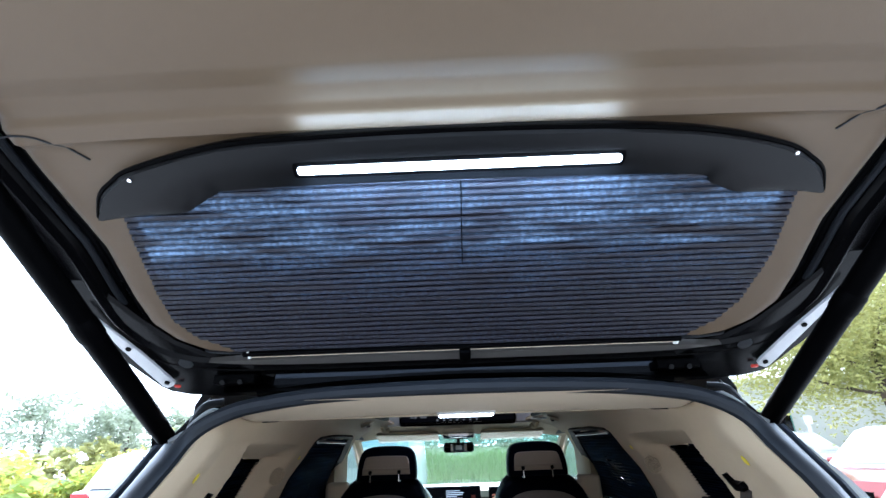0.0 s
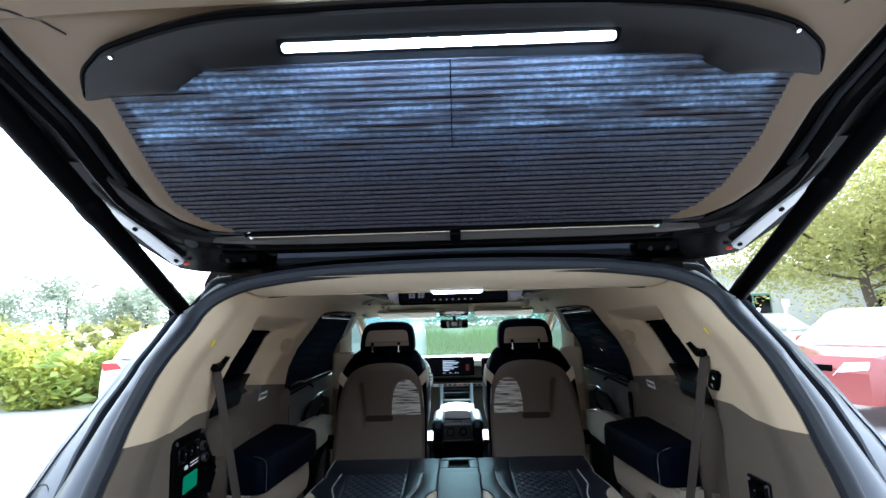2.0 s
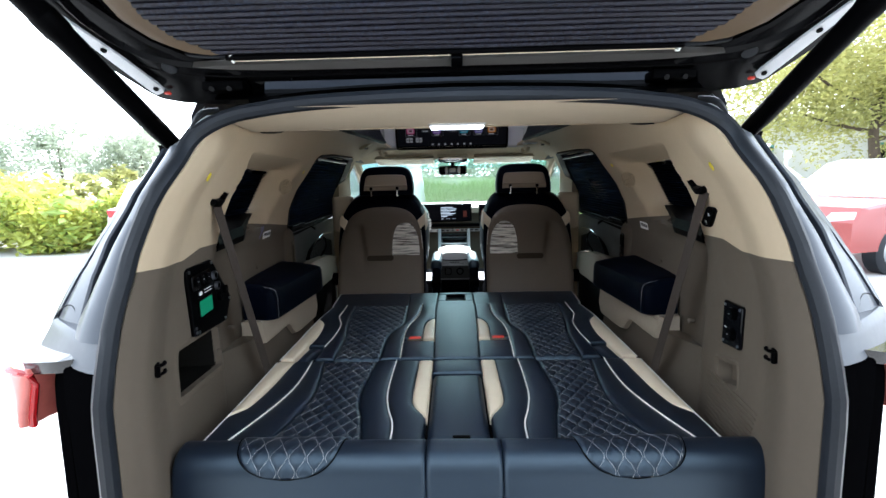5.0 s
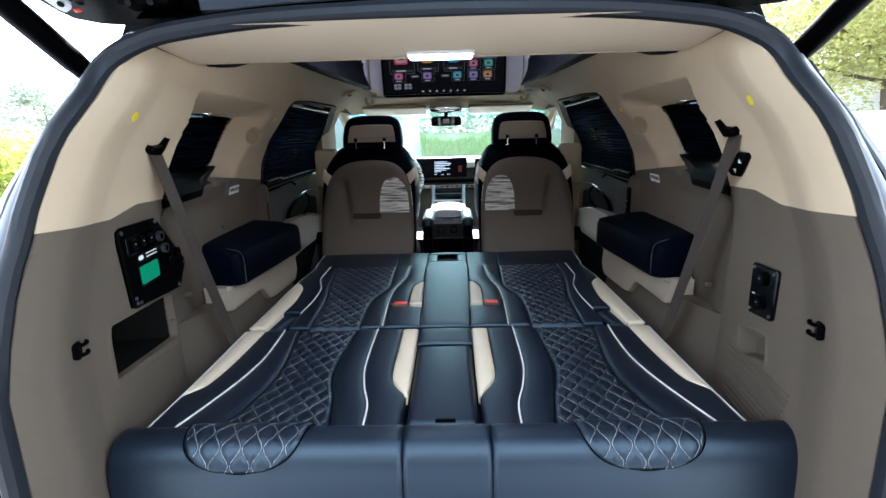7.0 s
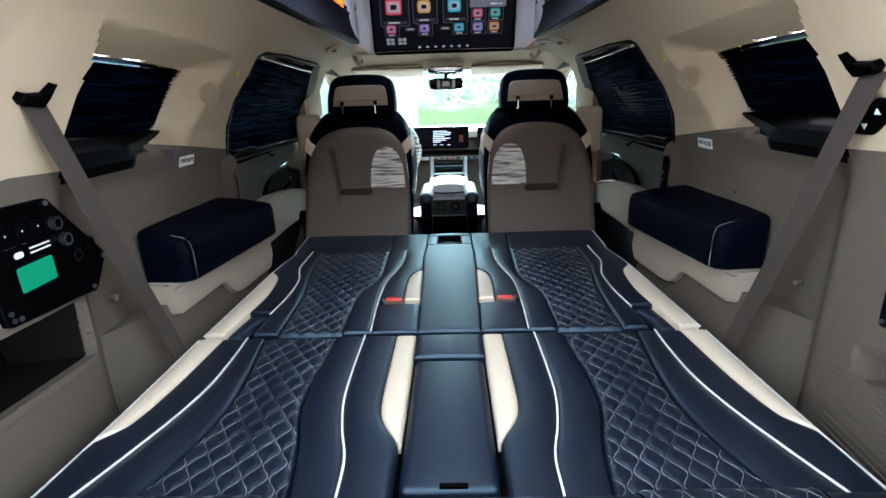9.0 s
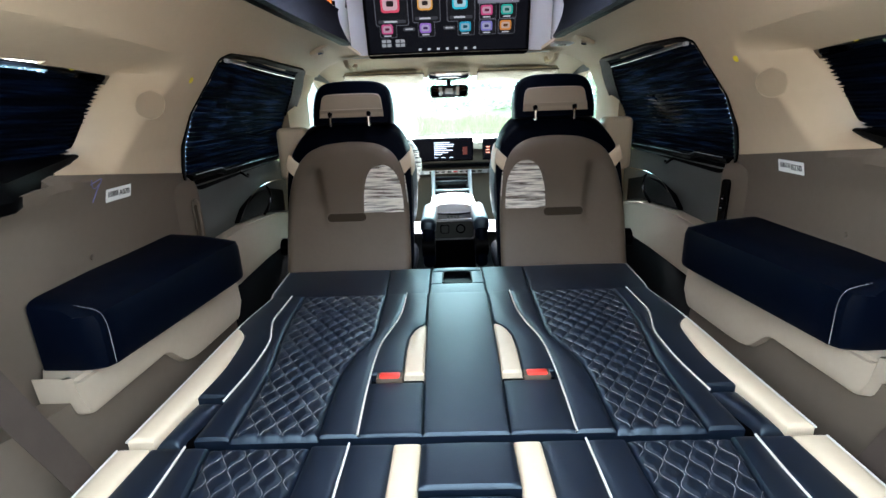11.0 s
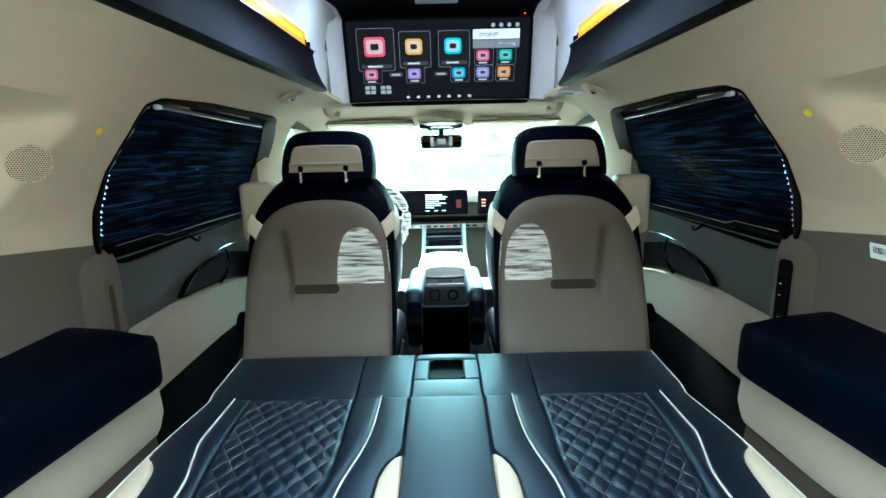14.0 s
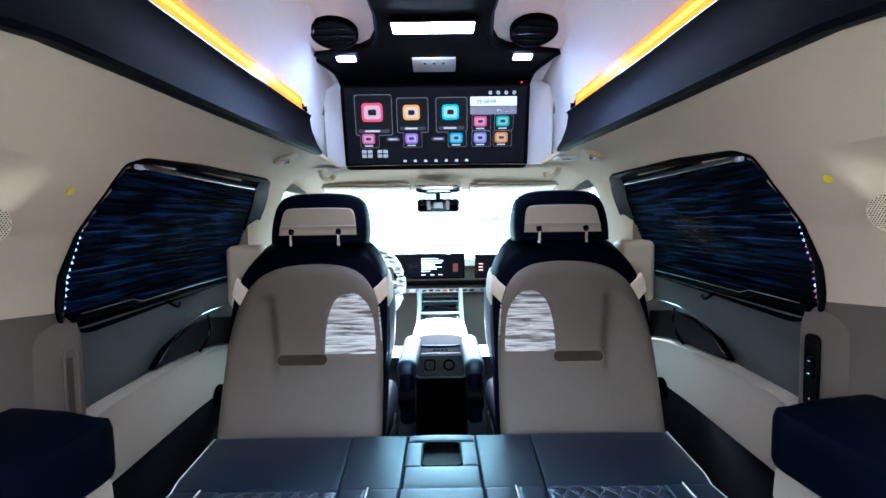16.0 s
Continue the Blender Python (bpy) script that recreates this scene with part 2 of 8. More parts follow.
M_TAILIN = mat("pale_red_lamp_lens", (0.62, 0.16, 0.13), 0.12, var=0.2, scale=30, coat=0.5)
M_COVER = mat("glossy_black_cover", (0.004, 0.004, 0.005), 0.2, var=0.1, scale=9, spec=0.4, coat=0.3)
M_SCREEN = glow("dark_screen", (0.002, 0.002, 0.003), 0.35)
M_CARPET = mat("black_carpet", (0.006, 0.006, 0.007), 0.95, var=0.3, scale=30, bump=0.7, bscale=900, spec=0.05)

# ---------------------------------------------------------------- helpers of the build


def clean(bm, smooth=True):
    bmesh.ops.recalc_face_normals(bm, faces=bm.faces)
    for f in bm.faces:
        f.smooth = smooth
    return bm


def part(name, bm, material, parent=None, label="", smooth=True, sharp=0.6):
    """Links a bmesh, made in world places, as one mesh under a thing or a part."""
    clean(bm, smooth)
    me = bpy.data.meshes.new(name)
    base = parent.matrix_world.translation.copy() if parent else Vector((0, 0, 0))
    bmesh.ops.translate(bm, verts=bm.verts, vec=-base)
    if smooth:
        for e in bm.edges:
            if len(e.link_faces) == 2 and e.calc_face_angle(0) > sharp:
                e.smooth = False
    bm.to_mesh(me)
    bm.free()
    me.materials.append(material)
    ob = new(name, me)
    if parent:
        ob.parent = parent
        ob.matrix_world = Matrix.Translation(base)
    if label:
        ob["label"] = label
    return ob


def thing(name, at, label, category, group="", kind=""):
    ob = new(name)
    ob.empty_display_size = 0.05
    ob.matrix_world = Matrix.Translation(at)
    bpy.context.view_layer.update()
    return tagged(ob, label, category, group, kind)


def single(name, bm, material, label, category, group="", kind="", smooth=True):
    return tagged(part(name, bm, material, None, "", smooth), label, category, group, kind)


def loft(rings, closed=False, caps=False, bm=None, loop=False):
    """A skin over rings of equally many points. closed: each ring closes; loop: the last ring joins the first."""
    bm = bm or bmesh.new()
    vs = [[bm.verts.new(p) for p in r] for r in rings]
    n = len(rings[0])
    rows = list(zip(vs, vs[1:])) + ([(vs[-1], vs[0])] if loop else [])
    for a, b in rows:
        for i in range(n if closed else n - 1):
            j = (i + 1) % n
            try:
                bm.faces.new((a[i], a[j], b[j], b[i]))
            except ValueError:
                pass
    if caps and not loop:
        for r in (vs[0], vs[-1]):
            try:
                bm.faces.new(r)
            except ValueError:
                pass
    return bm


def smooth_line(pts, n=24):
    """A Catmull-Rom line through points, with n points in all."""
    p = np.array(pts, float)
    if len(p) < 3:
        t = np.linspace(0, 1, n)[:, None]
        return [tuple(q) for q in p[0] * (1 - t) + p[-1] * t]
    q = np.vstack([2 * p[0] - p[1], p, 2 * p[-1] - p[-2]])
    out = []
    for s in np.linspace(0, len(p) - 1, n):
        i = min(int(s), len(p) - 2)
        t = s - i
        a, b, c, d = q[i], q[i + 1], q[i + 2], q[i + 3]
        out.append(tuple(0.5 * (2 * b + (c - a) * t + (2 * a - 5 * b + 4 * c - d) * t * t + (3 * b - a - 3 * c + d) * t ** 3)))
    return out


def tube(pts, r, n=8, bm=None, closed=False, flat=1.0, up=None):
    """A round (or flattened) rod along a line; r may be a list."""
    P = [Vector(p) for p in pts]
    rings = []
    ref = Vector(up) if up else None
    for i, p in enumerate(P):
        a = P[i - 1] if i or closed else p
        b = P[(i + 1) % len(P)] if i + 1 < len(P) or closed else p
        d = (b - a).normalized()
        s = ref or (Vector((0, 0, 1)) if abs(d.z) < 0.9 else Vector((0, 1, 0)))
        e1 = d.cross(s).normalized()
        e2 = e1.cross(d)
        rad = r[i] if isinstance(r, (list, tuple)) else r
        rings.append([p + e1 * rad * math.cos(k * math.tau / n) + e2 * rad * flat * math.sin(k * math.tau / n) for k in range(n)])
    return loft(rings, closed=True, caps=not closed, bm=bm, loop=closed)


def block(c, size, bevel=0.0, seg=2, rot=None, bm=None):
    """A bevelled box round c; rot: a matrix that turns it."""
    b = bmesh.new()
    bmesh.ops.create_cube(b, size=1)
    bmesh.ops.scale(b, vec=size, verts=b.verts)
    if bevel:
        bmesh.ops.bevel(b, geom=list(b.edges) + list(b.verts), offset=bevel, segments=seg, profile=0.5, affect="EDGES")
    m = Matrix.Translation(c) @ (rot.to_4x4() if rot else Matrix.Identity(4))
    bmesh.ops.transform(b, matrix=m, verts=b.verts)
    if bm is None:
        return b
    tmp = bpy.data.meshes.new("tmp")
    b.to_mesh(tmp)
    b.free()
    bm.from_mesh(tmp)
    bpy.data.meshes.remove(tmp)
    return bm


def frame_of(x_dir, y_dir):
    """A turn whose first axis is x_dir and whose second is near y_dir."""
    x = Vector(x_dir).normalized()
    z = x.cross(Vector(y_dir)).normalized()
    y = z.cross(x)
    return Matrix((x, y, z)).transposed()


def slab(outline, place, depth, bevel=0.0):
    """A plate with an outline in (a, b), which place(a, b, c) puts into the world; c runs from 0 to depth. The front edge is bevelled."""
    bm = bmesh.new()
    o = np.array(outline, float)
    c = o.mean(0)
    inner = []
    if bevel:
        n = len(o)
        for i in range(n):
            t = o[(i + 1) % n] - o[i - 1]
            nn = np.array([-t[1], t[0]]) / (np.linalg.norm(t) + 1e-9)
            if np.dot(nn, c - o[i]) < 0:
                nn = -nn
            inner.append(o[i] + nn * bevel)
    rings = [[place(*p, 0) for p in o], [place(*p, depth - (bevel if depth > 0 else -bevel) if bevel else depth) for p in o]]
    if bevel:
        rings.append([place(*p, depth) for p in inner])
    return loft(rings, closed=True, caps=True, bm=bm)


def rounded(w, h, r, n=5, cx=0.0, cy=0.0):
    """The outline of a rounded rectangle."""
    out = []
    for k, (sx_, sy_) in enumerate(((1, 1), (-1, 1), (-1, -1), (1, -1))):
        for i in range(n + 1):
            a = (k + i / n) * math.pi / 2
            out.append((cx + sx_ * (w / 2 - r) + r * math.cos(a), cy + sy_ * (h / 2 - r) + r * math.sin(a)))
    return out


def inside(p, poly):
    x, y = p
    c = False
    for (x1, y1), (x2, y2) in zip(poly, poly[1:] + poly[:1]):
        if (y1 > y) != (y2 > y) and x < (x2 - x1) * (y - y1) / (y2 - y1) + x1:
            c = not c
    return c


def words(text, size, m, material, parent, name="lettering", depth=0.0004):
    """Lettering in the built-in font, as a mesh, centred at m."""
    cu = bpy.data.curves.new(name, "FONT")
    cu.body, cu.size, cu.extrude = text, size, depth
    cu.align_x, cu.align_y = "CENTER", "CENTER"
    cu.resolution_u = 3
    tmp = bpy.data.objects.new("tmp", cu)
    scene.collection.objects.link(tmp)
    me = bpy.data.meshes.new_from_object(tmp.evaluated_get(bpy.context.evaluated_depsgraph_get()))
    bpy.data.objects.remove(tmp)
    bm = bmesh.new()
    bm.from_mesh(me)
    bpy.data.meshes.remove(me)
    bmesh.ops.transform(bm, matrix=m, verts=bm.verts)
    return part(name, bm, material, parent, smooth=False)


# ---------------------------------------------------------------- the car's inner side walls
def ip(v, a, b):
    return float(np.interp(v, a, b))


def wall_base(y):
    return ip(y, [0.6, 0.8, 1.0, 1.3, 1.75, 2.0, 2.5, 3.0], [0.575, 0.595, 0.622, 0.66, 0.72, 0.74, 0.765, 0.765])


def quarter_front(z):
    """The front edge of the quarter window's opening."""
    return ip(z, [1.30, 1.36, 1.505, 1.53], [1.630, 1.662, 1.756, 1.768])


def quarter_x(z):
    """Half the width between the two quarter window blinds."""
    return ip(z, [1.28, 1.36, 1.505, 1.54], [0.772, 0.758, 0.716, 0.704])


def recess(y, z):
    """How far the trim falls back towards the quarter window."""
    t = min(max((quarter_front(z) + 0.090 - y) / 0.095, 0.0), 1.0)
    k = min(max((y - 1.262) / 0.02, 0.0), 1.0)
    return 0.095 * t * t * (3 - 2 * t) * k * ip(z, [1.313, 1.372, 1.512, 1.55], [0, 1, 1, 0])


def wall_x(y, z):
    """Half the inner width of the cabin at y and z."""
    f = ip(y, [0.9, 1.9], [0.62, 1.0])
    d = y - rear_edge(z)
    fold = 0.014 * ip(d, [0.0, 0.03, 0.07, 0.095, 0.17], [0.0, 0.55, 1.0, 0.9, 0.0])
    step = 0.026 * ip(y, [1.19, 1.205, 1.235, 1.4, 1.75], [0.0, 0.25, 1.0, 0.8, 0.0]) * ip(z, [1.262, 1.308], [1.0, 0.0])
    return wall_base(y) + recess(y, z) + step - fold - f * ip(z, [1.25, 1.35, 1.43, 1.505, 1.57, 1.62], [0, 0.022, 0.06, 0.115, 0.155, 0.215])


def on_wall(s, y, z, off=0.0):
    """A place on the side wall (s: -1 the driver's side here at the left, 1 the other), off metres into the cabin."""
    x = wall_x(y, z)
    nx = Vector((1, -(wall_x(y + 0.02, z) - wall_x(y - 0.02, z)) / 0.04, -(wall_x(y, z + 0.02) - wall_x(y, z - 0.02)) / 0.04)).normalized()
    p = Vector((x, y, z)) - nx * off
    return Vector((s * p.x, p.y, p.z))


def tone(y):
    """The height at which the brown lower trim meets the beige upper trim."""
    return ip(y, [0.7, 0.82, 1.0, 1.09, 1.2, 1.55, 2.02, 2.1], [1.318, 1.312, 1.300, 1.316, 1.312, 1.332, 1.28, 1.275])


def rear_edge(z):
    return ip(z, [0.5, 1.1, 1.166, 1.23, 1.31, 1.45, 1.55, 1.60, 1.62], [0.69, 0.712, 0.735, 0.765, 0.81, 0.875, 0.955, 0.99, 1.0])


def side_top(y):
    return ip(y, [0.95, 1.2, 1.6], [1.53, 1.548, 1.57])


def ceil_z(y):
    return ip(y, [0.98, 1.05, 1.2, 1.32, 1.5, 1.7, 2.6, 2.9], [1.622, 1.612, 1.598, 1.605, 1.65, 1.672, 1.668, 1.655])


def cove_x(y):
    """Half the width between the two roof coves."""
    return ip(y, [1.0, 1.25, 1.65, 1.82, 2.12, 2.637, 2.95], [0.53, 0.518, 0.482, 0.468, 0.446, 0.396, 0.38])


QWIN = [(1.20, 1.30), (1.258, 1.490), (1.30, 1.510), (1.60, 1.513), (1.757, 1.506), (1.658, 1.362), (1.58, 1.338), (1.46, 1.308)]
DWIN = [(2.085, 1.225), (2.012, 1.262), (1.996, 1.30), (1.991, 1.36), (1.992, 1.44), (1.995, 1.49), (2.002, 1.53), (2.011, 1.560), (2.056, 1.573), (2.288, 1.583), (2.74, 1.589), (2.81, 1.555), (2.95, 1.38), (2.95, 1.25), (2.5, 1.235)]


def trim_grid(s, points, ny, nz, holes=(), back=0.012):
    """A wall skin from points(i/ny, j/nz) -> (y, z, place), with holes where the windows are, and its thickness."""
    bm = bmesh.new()
    g = [[points(i / ny, j / nz) for j in range(nz + 1)] for i in range(ny + 1)]
    vs = [[bm.verts.new(p[2]) for p in r] for r in g]
    for i in range(ny):
        for j in range(nz):
            c = ((g[i][j][0] + g[i + 1][j + 1][0]) / 2, (g[i][j][1] + g[i + 1][j + 1][1]) / 2)
            if not any(inside(c, h) for h in holes):
                bm.faces.new((vs[i][j], vs[i + 1][j], vs[i + 1][j + 1], vs[i][j + 1]))
    bmesh.ops.delete(bm, geom=[v for v in bm.verts if not v.link_faces], context="VERTS")
    bmesh.ops.recalc_face_normals(bm, faces=bm.faces)
    c = sum((f.normal.x * f.calc_area() for f in bm.faces))
    if c * s > 0:
        bmesh.ops.reverse_faces(bm, faces=bm.faces)
    bmesh.ops.solidify(bm, geom=bm.faces[:], thickness=back)
    return bm


def lower_wall(s):
    def pt(a, b):
        z = 0.42 + b * (tone(0.70 + a * 1.32) - 0.42)
        e = rear_edge(z)
        y = e + a * (2.02 - e)
        z = 0.42 + b * (tone(y) - 0.42)
        return y, z, on_wall(s, y, z)
    holes = [QWIN]
    if s < 0:
        holes.append([(0.948, 1.113), (1.19, 1.098), (1.222, 1.09), (1.222, 1.06), (1.198, 0.979), (0.95, 0.997), (0.936, 1.008)])
    else:
        holes.append([(1.0, 1.043), (1.102, 1.02), (1.09, 0.961), (0.99, 0.988)])
    return trim_grid(s, pt, 130, 70, holes)


def upper_wall(s):
    def pt(a, b):
        y_end = 2.97
        if b < 0.66:
            f = b / 0.66
            z = tone(0.9) + f * (1.53 - tone(0.9))
            e = rear_edge(z)
            y = e + a * (y_end - e)
            z = tone(y) + f * (side_top(y) - tone(y))
            e = rear_edge(z)
            y = e + a * (y_end - e)
            return y, z, on_wall(s, y, z)
        f = (b - 0.66) / 0.34
        e = 0.94 + 0.10 * f
        y = e + a * (y_end - e)
        zt, zc = side_top(y), ceil_z(y)
        p0, p2 = Vector((wall_x(y, zt), zt)), Vector((cove_x(y), zc))
        k = ip(y, [1.0, 2.0], [0.03, 0.05])
        p1 = Vector((p0.x - k, zc - 0.004))
        q = p0 * (1 - f) ** 2 + p1 * 2 * f * (1 - f) + p2 * f * f
        return y, max(q.y, zt + 0.001), Vector((s * q.x, y, q.y))
    door_gap = [(2.0, 1.0), (2.0, 1.49), (2.009, 1.53), (2.018, 1.556), (2.06, 1.567), (2.288, 1.577), (2.74, 1.583), (2.99, 1.585), (2.99, 1.0)]
    return trim_grid(s, pt, 230, 64, [QWIN, door_gap])


for s, side in ((-1, "left"), (1, "right")):
    w = single(f"wall_{side}", lower_wall(s), M_BROWN, "brown grained plastic lower side trim of the luggage bay", "wall trim", kind="structure")
    w2 = single(f"wall_{side}_upper", upper_wall(s), M_BEIGE, "beige upper side trim and headliner edge of the cabin", "wall trim", kind="structure")

# rear header and roof lining
bm = loft([[(t * cove_x(y) * 1.004, y + 0.065 * t ** 10 * max(0, min(1, (1.20 - y) / 0.2)), ceil_z(y) + 0.004 * (1 - t * t)) for t in np.linspace(-1, 1, 31)]
           for y in [0.985, 1.0, 1.02, 1.05, 1.1, 1.15, 1.2, 1.225, 1.238]])
loft([[(t * 0.52, 1.238 + 0.01 * v, z) for t in np.linspace(-1, 1, 31)] for v, z in ((0, 1.6), (0.6, 1.612), (1, 1.63), (1, 1.8), (1, 2.03))], bm=bm)
single("ceiling_rear", bm, M_HEAD, "beige cloth headliner over the tailgate opening", "headliner", kind="structure")


def roof_x(y):
    return cove_x(y) + ip(y, [1.24, 1.9, 2.637], [-0.03, -0.008, 0.03])


# raised white roof lining: sides lean in to a flat top
rings = []
for y in np.linspace(1.245, 2.86, 31):
    h = ip(y, [1.245, 2.25, 2.45, 2.62, 2.81, 2.86], [2.04, 2.045, 2.034, 2.0, 1.962, 1.945])
    e = roof_x(y) + 0.012
    half = [(e + 0.004, 1.815), (e - 0.002, 1.86), (e - 0.02, 1.93), (e - 0.05, 1.99), (e - 0.10, h - 0.004), (0.22, h), (0.1, h)]
    half = [(px, min(pz, h)) for px, pz in half]
    rings.append([(-px, y, pz) for px, pz in half] + [(0, y, h)] + [(px, y, pz) for px, pz in reversed(half)])
single("ceiling_raised", loft(rings), M_WHITE, "white cloth lining of the raised roof", "headliner", kind="structure")
# front drop of the raised roof and the front headliner
bm = bmesh.new()
loft([[(x, 2.845 + 0.05 * (1 - v), 1.645 + v * 0.33) for x in np.linspace(-0.42, 0.42, 15)] for v in np.linspace(0, 1, 6)], bm=bm)
single("ceiling_front_drop", bm, M_WHITE, "white lining where the raised roof drops to the front headliner", "headliner", kind="structure")
bm = loft([[(x, y, 1.655 - 0.035 * (abs(x) / 0.74) ** 3 - 0.05 * max(0, (y - 3.15) / 0.4) ** 2) for x in np.linspace(-0.74, 0.74, 21)] for y in np.linspace(2.86, 3.55, 12)])
single("ceiling_front", bm, M_HEAD, "pale cloth front headliner above the seats", "headliner", kind="structure")
# side fillers between cove and the front drop
for s in (-1, 1):
    rows = []
    for y in np.linspace(2.60, 2.93, 12):
        e = roof_x(y) + 0.012
        rows.append([(s * (e + o), y, z) for o, z in ((0.001, 1.84), (0.004, 1.79), (0.006, 1.74), (0.010, 1.705), (0.022, 1.682), (0.045, 1.671), (0.09, 1.667))])
    bm = loft(rows)
    single("ceiling_cove_end", bm, M_WHITE, "white lining at the front end of a roof cove", "headliner", kind="structure")

# black coves with a coloured light strip
for s in (-1, 1):
    cove = thing("light_cove", (s * 0.44, 2.1, 1.72), "black leather roof cove with an amber light strip along its top", "roof cove", "roof coves")
    ys = np.linspace(1.25, 2.637, 32)
    prof = [(-0.004, 1.668), (-0.016, 1.668), (-0.022, 1.676), (-0.012, 1.70), (-0.004, 1.74), (-0.006, 1.776), (-0.012, 1.786), (-0.006, 1.792), (0.03, 1.79), (0.03, 1.672)]

    def cx(y, o, z):
        return s * (cove_x(y) + ip(z, [1.67, 1.79], [0.0, 1.0]) * ip(y, [1.24, 1.9, 2.637], [-0.035, -0.012, 0.026]) + o)
    part("fascia", loft([[(cx(y, o, z), y, z + (ceil_z(y) - 1.671) * ip(z, [1.67, 1.79], [1, 0])) for o, z in prof] for y in ys], closed=True, caps=True), M_COVE, cove)
    part("light_strip", loft([[(cx(y, o, 1.79), y, z) for o, z in ((0.006, 1.7925), (-0.004, 1.797), (0.000, 1.834), (0.024, 1.838), (0.024, 1.7925))] for y in ys[:-1]], closed=True, caps=True), M_LED, cove, "glowing amber light strip")
    part("strip_core", loft([[(cx(y, o, 1.79), y, z) for o, z in ((-0.001, 1.809), (-0.0058, 1.810), (-0.0048, 1.818), (0.002, 1.819))] for y in ys[:-2]], closed=True, caps=True), M_LEDC, cove, "bright yellow core of the strip")
    part("chrome_line", tube([(cx(y, -0.0125, 1.786), y, 1.7875) for y in ys], 0.0016, 6), M_CHROME, cove, "thin chrome line")
    for q in (2.585, 2.62):
        part("end_clip", block((cx(q, -0.001, 1.79), q, 1.803), (0.012, 0.006, 0.02), 0.002), M_BLACK, cove)

# ---------------------------------------------------------------- windows with pleated blinds


def spread(poly, d):
    """The outline moved outwards by d."""
    o = np.array(poly, float)
    n = len(o)
    area = sum(o[i][0] * o[(i + 1) % n][1] - o[(i + 1) % n][0] * o[i][1] for i in range(n))
    out = []
    for i in range(n):
        t = o[(i + 1) % n] - o[i - 1]
        nn = np.array([t[1], -t[0]]) / (np.linalg.norm(t) + 1e-9)
        out.append(tuple(o[i] + nn * d * (1 if area > 0 else -1)))
    return out


def dense(poly, step=0.02):
    out = []
    for a, b in zip(poly, poly[1:] + poly[:1]):
        k = max(1, int(math.dist(a, b) / step))
        out += [(a[0] + (b[0] - a[0]) * i / k, a[1] + (b[1] - a[1]) * i / k) for i in range(k)]
    return out


def soft(poly, r=0.25, n=4):
    """The outline with its corners rounded off."""
    out = []
    for k, p in enumerate(poly):
        a, b = poly[k - 1], poly[(k + 1) % len(poly)]
        p, a, b = Vector(p), Vector(a), Vector(b)
        ra, rb = min(r * (a - p).length, 0.03), min(r * (b - p).length, 0.03)
        q0, q1 = p + (a - p).normalized() * ra, p + (b - p).normalized() * rb
        out += [tuple(q0 * (1 - t) ** 2 + p * 2 * t * (1 - t) + q1 * t * t) for t in [i / n for i in range(n + 1)]]
    return dense(out)


def span(poly, z):
    ys = [a[0] + (b[0] - a[0]) * (z - a[1]) / (b[1] - a[1]) for a, b in zip(poly, poly[1:] + poly[:1]) if (a[1] > z) != (b[1] > z)]
    return (min(ys), max(ys)) if len(ys) > 1 else None


def blind_rear(z):
    """The straight rear end of the door window's blind."""
    return ip(z, [1.25, 1.29, 1.36, 1.43, 1.487, 1.53, 1.565], [2.030, 2.023, 2.016, 2.006, 2.004, 2.011, 2.022])


def pleated(s, poly, z0, z1, pitch, gap_rear, gap_front):
    """A pleated blind between two heights; its ends stop short of the opening."""
    rows = []
    k = int((z1 - z0) / (pitch / 2))
    for i in range(k + 1):
        z = z0 + (z1 - z0) * i / k
        sp = span(poly, z)
        if not sp:
            continue
        o = -0.003 if i % 2 else -0.011
        a, b = max(sp[0] + 0.008, blind_rear(z)) + gap_rear + (ip(z, [1.27, 1.40, 1.455, 1.47], [0.0085, 0.0085, 0.0040, -0.010]) + (0.0012 if i % 4 < 2 else -0.0012)), sp[1] - gap_front
        rows.append([on_wall(s, a + (b - a) * t, z + 0.001 * math.sin(t * 9 + i), o) for t in np.linspace(0, 1, 14)])
    return loft(rows)


